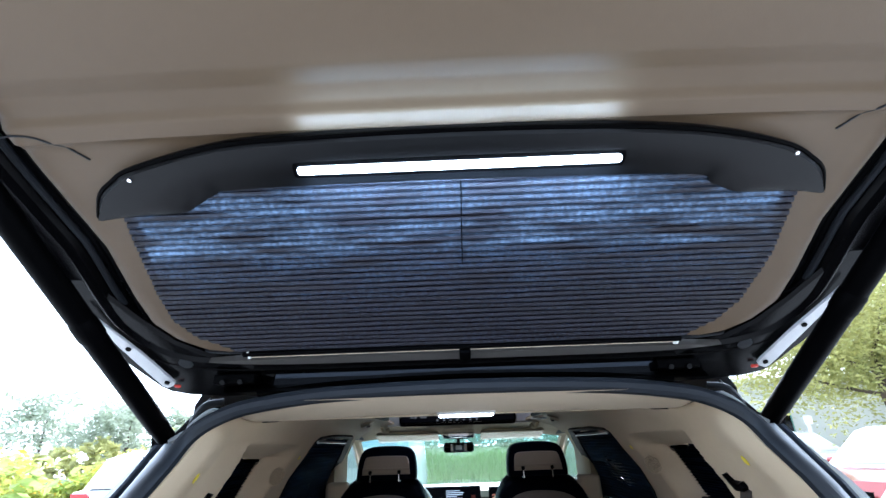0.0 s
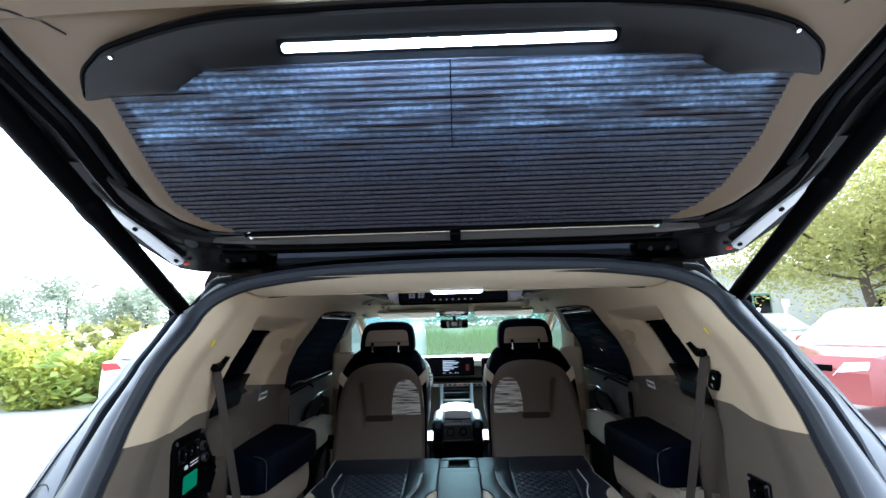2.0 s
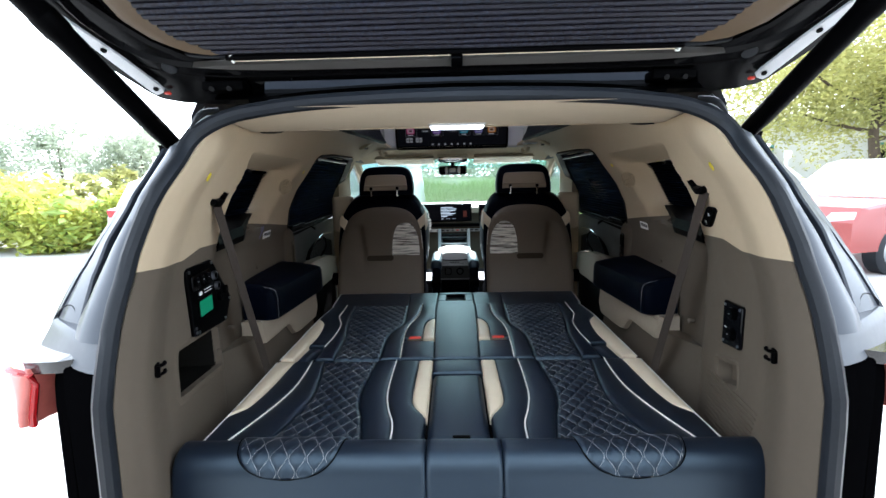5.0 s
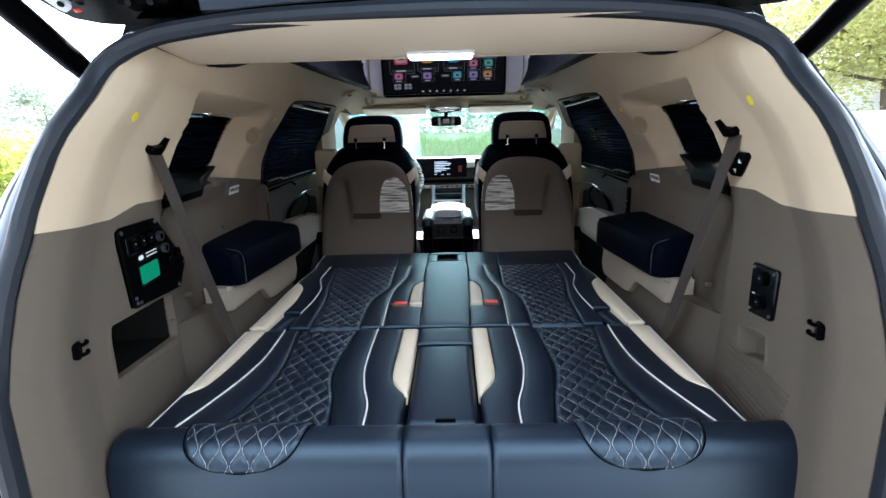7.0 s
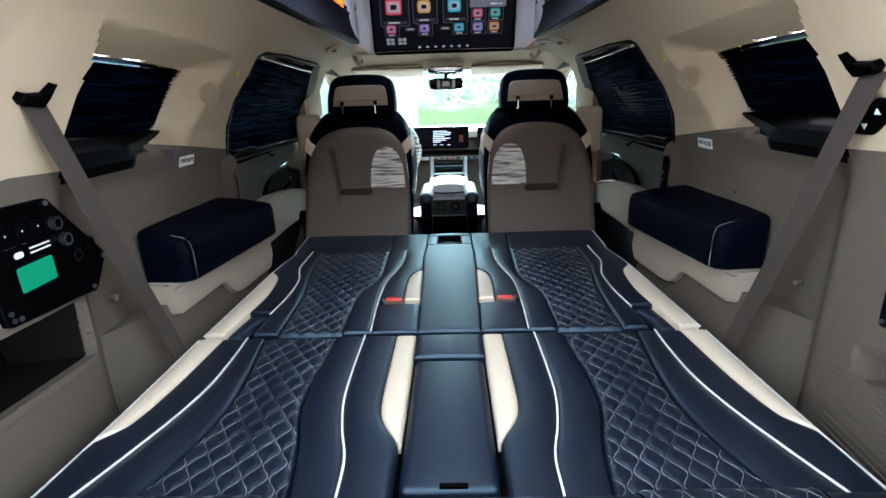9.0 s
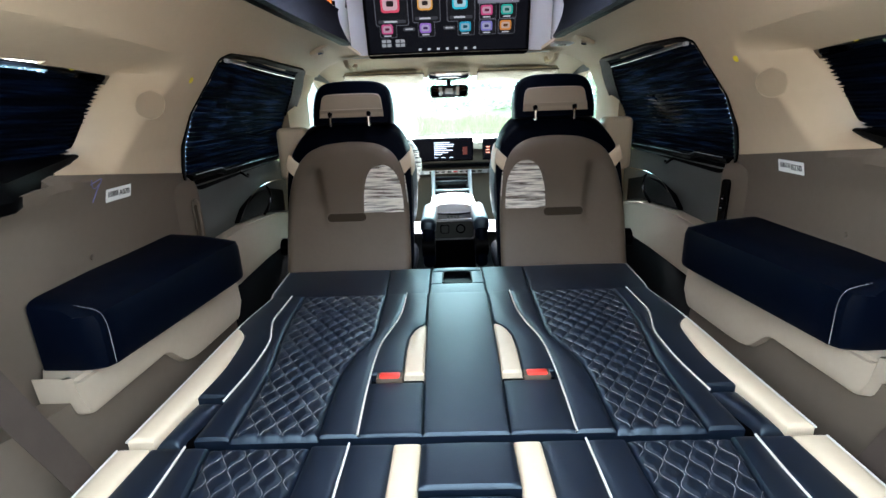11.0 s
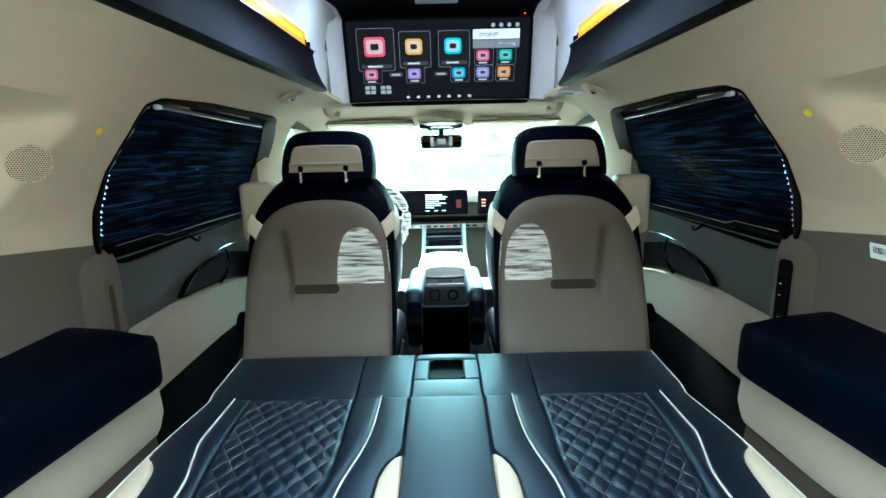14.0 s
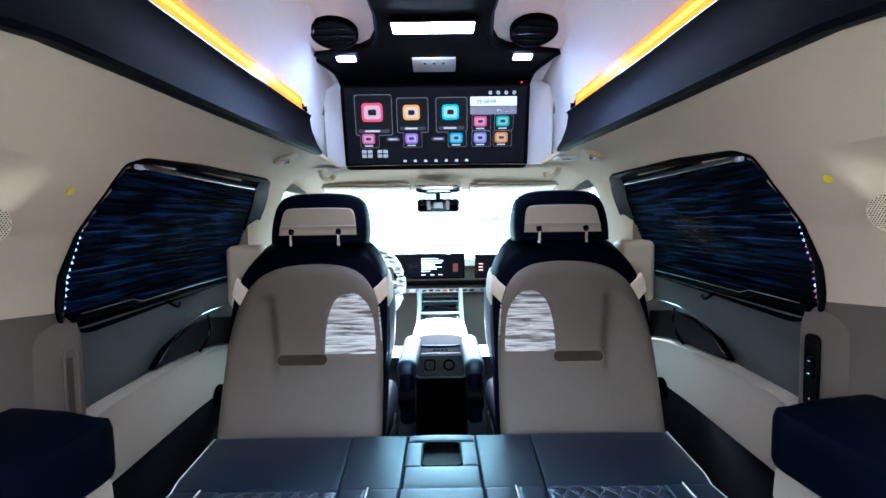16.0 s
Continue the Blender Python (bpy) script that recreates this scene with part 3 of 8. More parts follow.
def window(num, s, poly, z0, z1, gaps, rail, label):
    win = thing(f"window_{num}", on_wall(s, poly[0][0], z0), label, "window", kind="structure")
    d = soft(poly)
    outer, inner = spread(d, 0.004), spread(d, -0.008)
    inner = [(min(max(a, blind_rear(b)), ip(b, [1.38, 1.57], [2.86, 2.69])), max(b, 1.250)) for a, b in inner]
    bm = loft([[on_wall(s, *p, 0.0005) for p in outer], [on_wall(s, *p, 0.003) for p in outer], [on_wall(s, *p, 0.003) for p in d], [on_wall(s, *p, -0.002) for p in inner], [on_wall(s, *p, -0.05) for p in inner], [on_wall(s, *p, -0.05) for p in outer]], closed=True, loop=True)
    part("window_frame", bm, M_BLACK, win)
    bm = bmesh.new()
    bm.faces.new([bm.verts.new(on_wall(s, *p, -0.045)) for p in d])
    g = part("pane", bm, M_TINT, win, smooth=False)
    g.visible_shadow = False
    bl = thing("pleated_blind", on_wall(s, (poly[0][0] + 0.3), z0), "lowered black pleated window blind with a thin bottom rail", "blind", "window blinds")
    part("pleats", pleated(s, poly, 1.24, 1.586, 0.0125, *gaps), M_BLIND, bl, smooth=False)
    part("bottom_rail", loft([[on_wall(s, y, z + dz, o) for dz, o in ((-0.012, -0.008), (-0.012, 0.012), (0.0, 0.014), (0.004, 0.008), (0.004, -0.008))] for y, z in rail], closed=True, caps=True), M_BLACK, bl)
    sp = span(poly, z1)
    part("head_rail", loft([[on_wall(s, y, z1 + dz, o) for dz, o in ((-0.002, -0.005), (-0.0015, 0.008), (0.0010, 0.008), (0.002, -0.005))] for y in np.linspace(sp[0] + 0.02, 2.67, 8)], closed=True, caps=True), M_ALU, bl)
    part("rail_bracket", block(on_wall(s, sp[0] + 0.016, z1 + 0.001, 0.008), (0.010, 0.020, 0.010), 0.003), M_PLATE, bl)
    return bl


N = 0
for s in (-1, 1):
    N += 1
    win = thing(f"window_{N}", (s * 0.75, 1.45, 1.30), "small quarter window behind a black pleated blind", "window", kind="structure")
    zz = (1.315, 1.36, 1.44, 1.53)
    part("window_frame", loft([[(s * (quarter_x(z) + o), y, z + dz) for o, dz in ((0.014, -0.012), (0.010, 0.045 if z > 1.4 else 0.012), (0.050, 0.045 if z > 1.4 else 0.012), (0.040, -0.012))] for z in (1.524, 1.318) for y in (np.linspace(1.19, 1.77, 6) if z > 1.4 else np.linspace(1.66, 1.19, 6))], closed=True, caps=True), M_BLACK, win)
    bm = loft([[(s * (quarter_x(z) + 0.03), y, z) for z in zz] for y in (1.19, 1.35, 1.5, 1.65, 1.76)])
    g = part("pane", bm, M_TINT, win)
    g.visible_shadow = False
    bl = thing("pleated_blind", (s * 0.74, 1.45, 1.32), "lowered black pleated window blind with a thin bottom rail", "blind", "window blinds")
    rows, n = [], 44
    for i in range(n + 1):
        z = 1.338 + (1.505 - 1.338) * i / n
        o = 0.005 if i % 2 else -0.004
        a, b = 1.205, quarter_front(z) - 0.003 + (0.0020 if i % 2 else -0.0020)
        row = []
        for t in np.linspace(0, 1, 18):
            y = a + (b - a) * t
            zy = min(z, 1.505 - 0.013 * min(1.0, max(0.0, (y - 1.58) / 0.15))) if i > n - 4 else z
            row.append((s * (quarter_x(z) - o), y, zy + 0.001 * math.sin(9 * t + i)))
        rows.append(row)
    part("pleats", loft(rows), M_BLIND, bl, smooth=False)
    part("head_rail", loft([[(s * (quarter_x(1.515) + o), y, 1.5175 + dz) for o, dz in ((-0.006, -0.005), (-0.006, 0.004), (0.012, 0.004), (0.012, -0.005))] for y in np.linspace(1.22, 1.735, 8)], closed=True, caps=True), M_BLACK, bl)
    part("rail_line", tube([(s * (quarter_x(1.515) - 0.0065), y, 1.5155) for y in np.linspace(1.30, 1.66, 6)], 0.0011, 6), M_ALU, bl, "thin bright edge of the rail")
    part("rail_end", block((s * (quarter_x(1.51) - 0.002), 1.738, 1.510), (0.016, 0.008, 0.022), 0.002), M_BLACK, bl)
    part("brass_clip", block((s * (quarter_x(1.51) - 0.008), 1.66, 1.515), (0.006, 0.008, 0.010), 0.002), M_YELLOW, bl, "small brass clip")
    rows = []
    for y in list(np.linspace(1.205, 1.42, 8)) + list(np.linspace(1.43, 1.672, 14)):
        f = min(1.0, max(0.0, (y - 1.43) / 0.242)) ** 1.1
        xb, xw = quarter_x(1.358) - 0.004, wall_base(y) - 0.013
        pr = [(xb, 1.362), (xb * 0.5 + xw * 0.5, 1.356), (xw + 0.006, 1.335), (xw - 0.002, 1.308), (xw + 0.004, 1.290), (xw + 0.03, 1.286)]
        rows.append([(s * (x + (xb - 0.004 - x) * f * 0.85), y, z + (1.359 - z) * f * 0.92) for x, z in pr])
    part("lower_ledge", loft(rows, caps=True), M_BLACK, bl)
    N += 1
    bl = window(N, s, DWIN, 1.272, 1.563, (0.0, 0.02), [(y, 1.270 - (0.012 if y > 2.24 else 0.0) + 0.006 * (y - 2.2)) for y in np.concatenate([np.linspace(2.035, 2.22, 6), np.linspace(2.26, 2.82, 10)])], "sliding door window behind a black pleated blind")
    part("light_line", tube([on_wall(s, y, z, 0.0145) for y, z in [(2.05, 1.274), (2.22, 1.275), (2.26, 1.263), (2.5, 1.265), (2.8, 1.267)]], 0.0008, 6), M_ALU, bl, "thin bright edge of the bottom rail")
    part("hook", tube(smooth_line([on_wall(s, 2.40, 1.237, 0.004), on_wall(s, 2.40, 1.225, 0.02), on_wall(s, 2.43, 1.215, 0.018), on_wall(s, 2.45, 1.222, 0.012)], 8), 0.004, 6), M_BLACK, bl)

# ---------------------------------------------------------------- sliding doors
for s in (-1, 1):
    door = thing("sliding_door_trim", (s * 0.76, 2.5, 0.5), "grey sliding door trim with a pale stone armrest panel", "door trim", "sliding door trims")

    def dp(y, z, o):
        return on_wall(s, y, z, o - 0.012)
    part("door_card", loft([[dp(y, z, 0.0 if z < 1.19 else ip(z, [1.19, 1.24], [0.0, 0.015])) for z in (0.885, 0.95, 1.05, 1.12, 1.17, 1.20, 1.225, 1.24)] for y in np.linspace(2.0, 3.0, 20)]), M_DOOR, door)
    # black sheet below the armrest panel
    part("lower_black", loft([[dp(y, z, -0.004) for z in (0.40, 0.6, 0.75, 0.89)] for y in np.linspace(2.0, 3.0, 20)]), M_CARPET, door, "black lower part of the door trim")

    def top(y):
        return ip(y, [2.0, 2.1, 2.35, 2.65, 2.9], [1.045, 1.062, 1.063, 1.04, 0.99])
    part("armrest_panel", loft([[dp(y, z0, o) for z0, o in ((0.885, 0.0), (0.885, 0.03), (0.92, 0.04), (top(y) - 0.04, 0.032), (top(y) - 0.010, 0.033), (top(y) - 0.008, 0.040), (top(y) - 0.002, 0.041), (top(y), 0.030), (top(y), 0.0))] for y in np.linspace(2.03, 2.9, 24)], closed=True, caps=True), M_SILL, door, "pale stone-coloured armrest panel")
    part("handle_bezel", loft([[dp(y, z, o) for z, o in ((top(y) + 0.006, 0.002), (top(y) + 0.008, 0.02), (top(y) + h, 0.02), (top(y) + h, 0.002))] for y, h in ((2.32, 0.012), (2.38, 0.05), (2.5, 0.085), (2.65, 0.10), (2.8, 0.10))], closed=True, caps=True), M_BLACK, door, "black handle bezel")
    part("chrome_strip", tube([dp(y, z, 0.023) for y, z in smooth_line([(2.33, 1.085), (2.45, 1.14), (2.6, 1.165), (2.78, 1.16)], 14)], 0.0014, 6), M_CHROME, door)
    part("door_handle", tube(smooth_line([dp(2.56, 1.05, 0.02), dp(2.56, 1.10, 0.05), dp(2.58, 1.14, 0.045), dp(2.62, 1.15, 0.02)], 10), 0.005, 8), M_GLOSS, door)

# front ends of the quarter trims
q = thing("door_pull_recess", (-0.72, 2.02, 1.05), "brown moulded recess at the front edge of the side trim", "trim recess")
part("column", loft([[(-(wall_base(2.0) - o * q + 0.008 * (1 - q)), 2.02 + f, z) for o, f in ((-0.010, -0.13), (0.002, -0.085), (0.009, -0.05), (0.016, -0.025), (0.02, -0.008), (0.02, 0.018), (0.014, 0.030), (0.0, 0.036), (-0.02, 0.036))] for z, q in [(v, 1.0) for v in np.linspace(0.86, 1.215, 10)] + [(1.235, 0.9), (1.252, 0.65), (1.264, 0.3), (1.270, -0.2)]], closed=True, caps=True), M_BROWN, q)
rim_ = rounded(0.036, 0.15, 0.016, 6, 0.0, 1.135)
part("scoop", loft([[(-(wall_base(2.0) - 0.0195 - o), 2.012 + a * k, 1.135 + (b - 1.135) * (1 - (1 - k) * 0.25)) for a, b in rim_] for o, k in ((0.0, 1.0), (0.0035, 0.97), (0.0035, 0.86), (0.0012, 0.76), (0.0006, 0.4), (0.0006, 0.03))], closed=True), M_BROWN, q, "brown moulded finger scoop")
part("recess", slab(rounded(0.014, 0.118, 0.006, 5, -0.004, 1.135), lambda a, b, c: (-(wall_base(2.0) - 0.0210 - c), 2.012 + a, b), 0.0010), M_SLOT, q, "dark slot")
q = thing("door_switch_panel", (0.72, 2.02, 1.05), "glossy black switch panel on the brown side trim", "switch panel")
part("column", loft([[((wall_base(2.0) - o * q + 0.008 * (1 - q)), 2.02 + f, z) for o, f in ((-0.010, -0.13), (0.002, -0.085), (0.009, -0.05), (0.016, -0.025), (0.02, -0.008), (0.02, 0.018), (0.014, 0.030), (0.0, 0.036), (-0.02, 0.036))] for z, q in [(v, 1.0) for v in np.linspace(0.86, 1.215, 10)] + [(1.235, 0.9), (1.252, 0.65), (1.264, 0.3), (1.270, -0.2)]], closed=True, caps=True), M_BROWN, q)
part("switch_plate", slab(rounded(0.036, 0.145, 0.012, cx=0.0, cy=1.145), lambda a, b, c: (wall_base(2.0) - 0.02 - c, 2.008 + a, b), 0.006, 0.002), M_GLOSS, q)
for z in (1.165, 1.14):
    part("button", slab(rounded(0.016, 0.017, 0.003, 3, 0, z), lambda a, b, c: (wall_base(2.0) - 0.026 - c, 2.008 + a, b), 0.003, 0.001), M_BLACK, q)
    part("button_mark", slab(rounded(0.006, 0.002, 0.0009, 2, 0, z), lambda a, b, c: (wall_base(2.0) - 0.029 - c, 2.008 + a, b), 0.0006), M_LABEL, q)
part("small_lamp", slab(rounded(0.003, 0.003, 0.0014, 3, 0, 1.09), lambda a, b, c: (wall_base(2.0) - 0.026 - c, 2.008 + a, b), 0.001), M_LABEL, q)

# ---------------------------------------------------------------- opening: rubber seal, painted flange
loop = []
for z in np.linspace(0.52, 1.50, 26):
    loop.append((wall_x(rear_edge(z), z), rear_edge(z), z))
corner = smooth_line([(wall_x(0.92, 1.50), rear_edge(1.50), 1.50), (0.522, 0.958, 1.555), (0.47, 0.985, 1.590), (0.40, 1.0, 1.606), (0.30, 1.005, 1.617), (0.15, 1.005, 1.623), (0.0, 1.003, 1.625)], 26)
half = loop + corner[1:]
ring = [(-x, y, z) for x, y, z in half] + [(x, y, z) for x, y, z in reversed(half[:-1])]


def outward(i):
    a, b = Vector(ring[max(0, i - 1)]), Vector(ring[min(len(ring) - 1, i + 1)])
    t = (b - a)
    d = Vector((-t.z, 0, t.x)).normalized()
    c = Vector(ring[i]) - Vector((0, 0, 1.05))
    return d if d.x * c.x + d.z * c.z > 0 else -d


def sweep(prof, top_scale=1.0):
    rows = []
    for i, p in enumerate(ring):
        d = outward(i)
        k = 1 - (1 - top_scale) * max(0, d.z) ** 1.5
        rows.append([Vector(p) + d * o * k + Vector((0, f, 0)) for o, f in prof])
    return rows


single("tailgate_seal", loft(sweep([(0.017 + 0.016 * math.cos(a), -0.004 + 0.017 * math.sin(a)) for a in np.linspace(0, math.tau, 10, endpoint=False)]), closed=True, caps=True), M_SEAL, "black rubber seal round the tailgate opening", "rubber seal", kind="structure")
LOW = sum(1 for p in half if p[2] < 1.165)
rows = sweep([(0.028, 0.0), (0.040, 0.012), (0.050, 0.012), (0.075, 0.022), (0.085, 0.05), (0.088, 0.075)], 0.32)
for rr in (rows[:LOW], rows[len(rows) - LOW:]):
    single("lower_flange", loft([r[:3] for r in rr]), M_PAINT, "dark blue-grey painted lower flange beside the tail lamp", "body panel", kind="structure")
    single("corner_cover", loft([r[2:] for r in rr]), M_DEEP, "glossy black corner cover beside the tail lamp", "body panel", kind="structure")
high = [i for i, p in enumerate(ring) if p[2] > 1.535]
single("opening_flange_top", loft(sweep([(0.028, 0.0), (0.036, 0.012), (0.045, 0.012), (0.055, 0.030), (0.060, 0.06)], 0.45)[high[0]:high[-1] + 1]), M_BLACK, "black flange above the tailgate opening", "body panel", kind="structure")


def pillar_x(z):
    """Outer edge of the rear pillar, outer and inner edge of its dark gap, at height z."""
    return (ip(z, [1.15, 1.215, 1.285, 1.35, 1.42, 1.49, 1.54, 1.59], [0.855, 0.838, 0.818, 0.790, 0.756, 0.722, 0.702, 0.682]),
            ip(z, [1.22, 1.29, 1.36, 1.42, 1.49, 1.55], [0.729, 0.728, 0.714, 0.687, 0.665, 0.652]),
            ip(z, [1.22, 1.246, 1.30, 1.36, 1.43, 1.50, 1.55], [0.712, 0.705, 0.693, 0.674, 0.645, 0.628, 0.616]))


PZ = list(np.linspace(1.200, 1.55, 28))
for s, side in ((-1, "left"), (1, "right")):
    fl, gap, pan = [], [], []
    for z in PZ:
        e = rear_edge(z)
        x0 = wall_x(e, z) + 0.028
        xs, x1, x2 = pillar_x(z)
        fl.append([(s * x, y, z) for x, y in ((x0, e - 0.001), (x0 * 0.8 + x2 * 0.2, e - 0.003), (x0 * 0.5 + x2 * 0.5, e + 0.006), (x0 * 0.2 + x2 * 0.8, e + 0.028), (x2 - 0.003, e + 0.048), (x2, e + 0.060), (x2 + 0.001, e + 0.11))])
        gap.append([(s * x, y, z) for x, y in ((x2 - 0.004, e + 0.10), (x2 * 0.5 + x1 * 0.5, e + 0.115), (x1 + 0.006, e + 0.125))])
        pan.append([(s * x, y, z) for x, y in ((x1 + 0.001, e + 0.135), (x1, e + 0.098), (x1 + 0.003, e + 0.091), (x1 + 0.008, e + 0.089), (x1 * 0.5 + xs * 0.5, e + 0.113), (xs - 0.024, e + 0.136), (xs - 0.0215, e + 0.141), (xs - 0.019, e + 0.136), (xs - 0.005, e + 0.146), (xs, e + 0.160), (xs + 0.012, e + 0.25), (xs + 0.016, e + 0.42))])
    single(f"opening_flange_{side}", loft(fl), M_PAINT, "dark blue-grey painted flange beside the tailgate opening", "body panel", kind="structure")
    single(f"pillar_gap_{side}", loft(gap), M_GATE, "black gap between the flange and the rear pillar panel", "body panel", kind="structure")
    panel = single(f"body_quarter_{side}", loft(pan), M_PAINT, "dark blue-grey painted rear pillar panel", "body panel", kind="structure")
    arc = []
    for a in np.linspace(0, math.pi, 14):
        z = 1.207 + 0.028 * math.sin(a)
        xs, x1, x2 = pillar_x(z)
        f = 0.5 + 0.30 * math.cos(a)
        arc.append((s * (x1 + (xs - x1) * f), rear_edge(z) + 0.088 + 0.050 * f, z))
    part("cap_seam", tube(arc, 0.0014, 5), M_SEAL, panel)
    rows_ = []
    for z, k in ((1.2065, 0.09), (1.2065, 0.0), (1.203, -0.003), (1.185, 0.0), (1.168, 0.0), (1.150, 0.0)):
        e = rear_edge(z)
        x0, xo = wall_x(e, z) + 0.028, 0.835 + 0.35 * (1.205 - z)
        rows_.append([(s * (x0 + (xo - x0) * t), e + 0.15 * t ** 1.3 + k, z) for t in np.linspace(0, 1, 9)] + [(s * (xo + 0.01), e + 0.45, z)])
    single(f"quarter_shelf_{side}", loft(rows_), M_PAINT, "dark blue-grey painted step above the tail lamp", "body panel", kind="structure")
rows = sweep([(0.116, 0.072), (0.13, 0.055), (0.15, 0.058), (0.185, 0.095), (0.215, 0.15), (0.235, 0.24), (0.242, 0.34)], 0.35)
cut = [i for i in range(len(ring)) if outward(i).z > 0.955]
for side, low in (("left", rows[:LOW]), ("right", rows[len(rows) - LOW:])):
    single(f"bumper_corner_{side}", loft(low), M_DEEP, "black lower rear corner of the car", "body panel", kind="structure")
single("roof_edge", loft([r[:4] for r in rows[cut[0]:cut[-1] + 1]]), M_BLACK, "dark blue-grey painted rear roof edge", "body panel", kind="structure")
for s in (-1, 1):
    bm = loft([[(s * (0.845 + 0.09 * min(1, (y - 1.1) / 0.6) - 0.05 * (z < 0.5) - 0.03 * (z > 1.0)), y, z) for z in (0.30, 0.5, 0.8, 1.0, 1.18)] for y in (1.12, 1.3, 1.7, 2.2, 2.9, 3.6, 4.3, 4.8, 5.1)])
    single("body_side", bm, M_PAINT, "dark blue-grey lower side of the car body", "body panel", kind="structure")
    bm = loft([[(s * x, y, z) for x, z in ((0.668, 1.585), (0.672, 1.64), (0.64, 1.70), (0.58, 1.745))] for y in (1.2, 1.5, 2.0, 2.6, 3.1, 3.5)])
    single("roof_side", bm, M_PAINT, "dark blue-grey roof side rail", "body panel", kind="structure")
    bm = loft([[(s * (wall_x(y, z) + 0.07), y, z) for z in (1.18, 1.3, 1.4, 1.5, 1.6)] for y in (1.66, 1.75, 1.85, 1.98)])
    single("body_pillar", bm, M_PAINT, "dark painted pillar between the side windows", "body panel", kind="structure")
for s in (-1, 1):
    for y in (1.45, 4.45):
        wh = thing("car_wheel", (s * 0.82, y, 0), "black road wheel under the car body", "wheel", "road wheels")
        part("tyre", tube([(s * (0.70 + d), y, 0.345) for d in (0.0, 0.02, 0.19, 0.21)], [0.31, 0.345, 0.345, 0.31], 28), M_SEAL, wh)
        part("rim", tube([(s * 0.905, y, 0.345), (s * 0.915, y, 0.345)], [0.24, 0.21], 20), M_STEEL, wh)
# raised roof shell outside
bm = loft([[(x, y, min(2.10, 1.75 + 3.2 * (0.60 - abs(x)))) for x in (-0.62, -0.6, -0.55, -0.49, -0.3, 0, 0.3, 0.49, 0.55, 0.6, 0.62)] for y in (1.2, 1.25, 1.5, 2.0, 2.6, 2.95, 3.1)])
loft([[(x, 1.2, 1.70 + v * (min(2.10, 1.75 + 3.2 * (0.60 - abs(x))) - 1.70)) for x in (-0.62, -0.6, -0.55, -0.49, -0.3, 0, 0.3, 0.49, 0.55, 0.6, 0.62)] for v in (0, 0.5, 1)], bm=bm)
loft([[(x, 3.1 + 0.45 * (1 - v), 1.70 + v * (min(2.10, 1.75 + 3.2 * (0.60 - abs(x))) - 1.70)) for x in (-0.62, -0.6, -0.55, -0.49, -0.3, 0, 0.3, 0.49, 0.55, 0.6, 0.62)] for v in (0, 0.5, 1)], bm=bm)
single("roof_shell", bm, M_PAINT, "dark blue-grey raised roof of the car", "roof", kind="structure")
M_HOSE = mat("grey_hose", (0.20, 0.21, 0.22), 0.3, var=0.1, scale=20, spec=0.5)
# hinge shelf over the opening
bm = loft([[(x, y, z) for x in np.linspace(-0.535, 0.535, 25)] for y, z in ((1.05, 1.652), (1.07, 1.668), (1.12, 1.672), (1.2, 1.70))])
single("hinge_shelf", bm, M_BLACK, "black painted shelf above the tailgate opening", "body panel", kind="structure")
for s in (-1, 1):
    sp = thing("hinge_corner_gutter", (s * 0.60, 1.13, 1.60), "black corner gutter with screws and a folded hose", "gutter", "corner gutters")
    part("plate", slab([(0, 0), (0.13, -0.10), (0.155, -0.085), (0.03, 0.03)], lambda a, b, c: (s * (0.575 + a), 1.145 + 0.25 * a - c, 1.625 + b), 0.012, 0.003), M_BLACK, sp)
    for k in range(3):
        part("screw", tube([(s * (0.61 + 0.035 * k), 1.13 + 0.009 * k, 1.613 - 0.027 * k), (s * (0.61 + 0.035 * k), 1.136 + 0.009 * k, 1.613 - 0.027 * k)], 0.005, 8), M_STEEL, sp)
    part("drain_hose", tube(smooth_line([(s * 0.622, 1.075, 1.556), (s * 0.600, 1.07, 1.590), (s * 0.562, 1.065, 1.616), (s * 0.538, 1.065, 1.611), (s * 0.545, 1.062, 1.600), (s * 0.575, 1.062, 1.592), (s * 0.645, 1.07, 1.556)], 40), 0.005, 8), M_HOSE, sp, "grey folded drain hose")
    part("hook", tube(smooth_line([(s * 0.646, 1.055, 1.537), (s * 0.653, 1.040, 1.523), (s * 0.667, 1.036, 1.519), (s * 0.681, 1.042, 1.528)], 14), 0.0038, 8), M_CHROME, sp, "bright steel hook")
    part("hose", tube(smooth_line([(s * 0.565, 1.13, 1.64), (s * 0.60, 1.115, 1.632), (s * 0.625, 1.12, 1.60), (s * 0.64, 1.14, 1.578)], 12), 0.009, 8), M_SEAL, sp)
for x in (-0.5, 0.46):
    hg = thing("gate_pivot_arm", (x, 1.06, 1.67), "black painted steel pivot arm with bolts", "pivot arm", "pivot arms")
    part("arm", block((x, 1.045, 1.678), (0.09, 0.05, 0.02), 0.004), M_BLACK, hg)
    for dx in (-0.02, 0.018):
        part("bolt", tube([(x + dx, 1.02, 1.672), (x + dx, 1.012, 1.669)], 0.006, 6), M_GATE, hg)

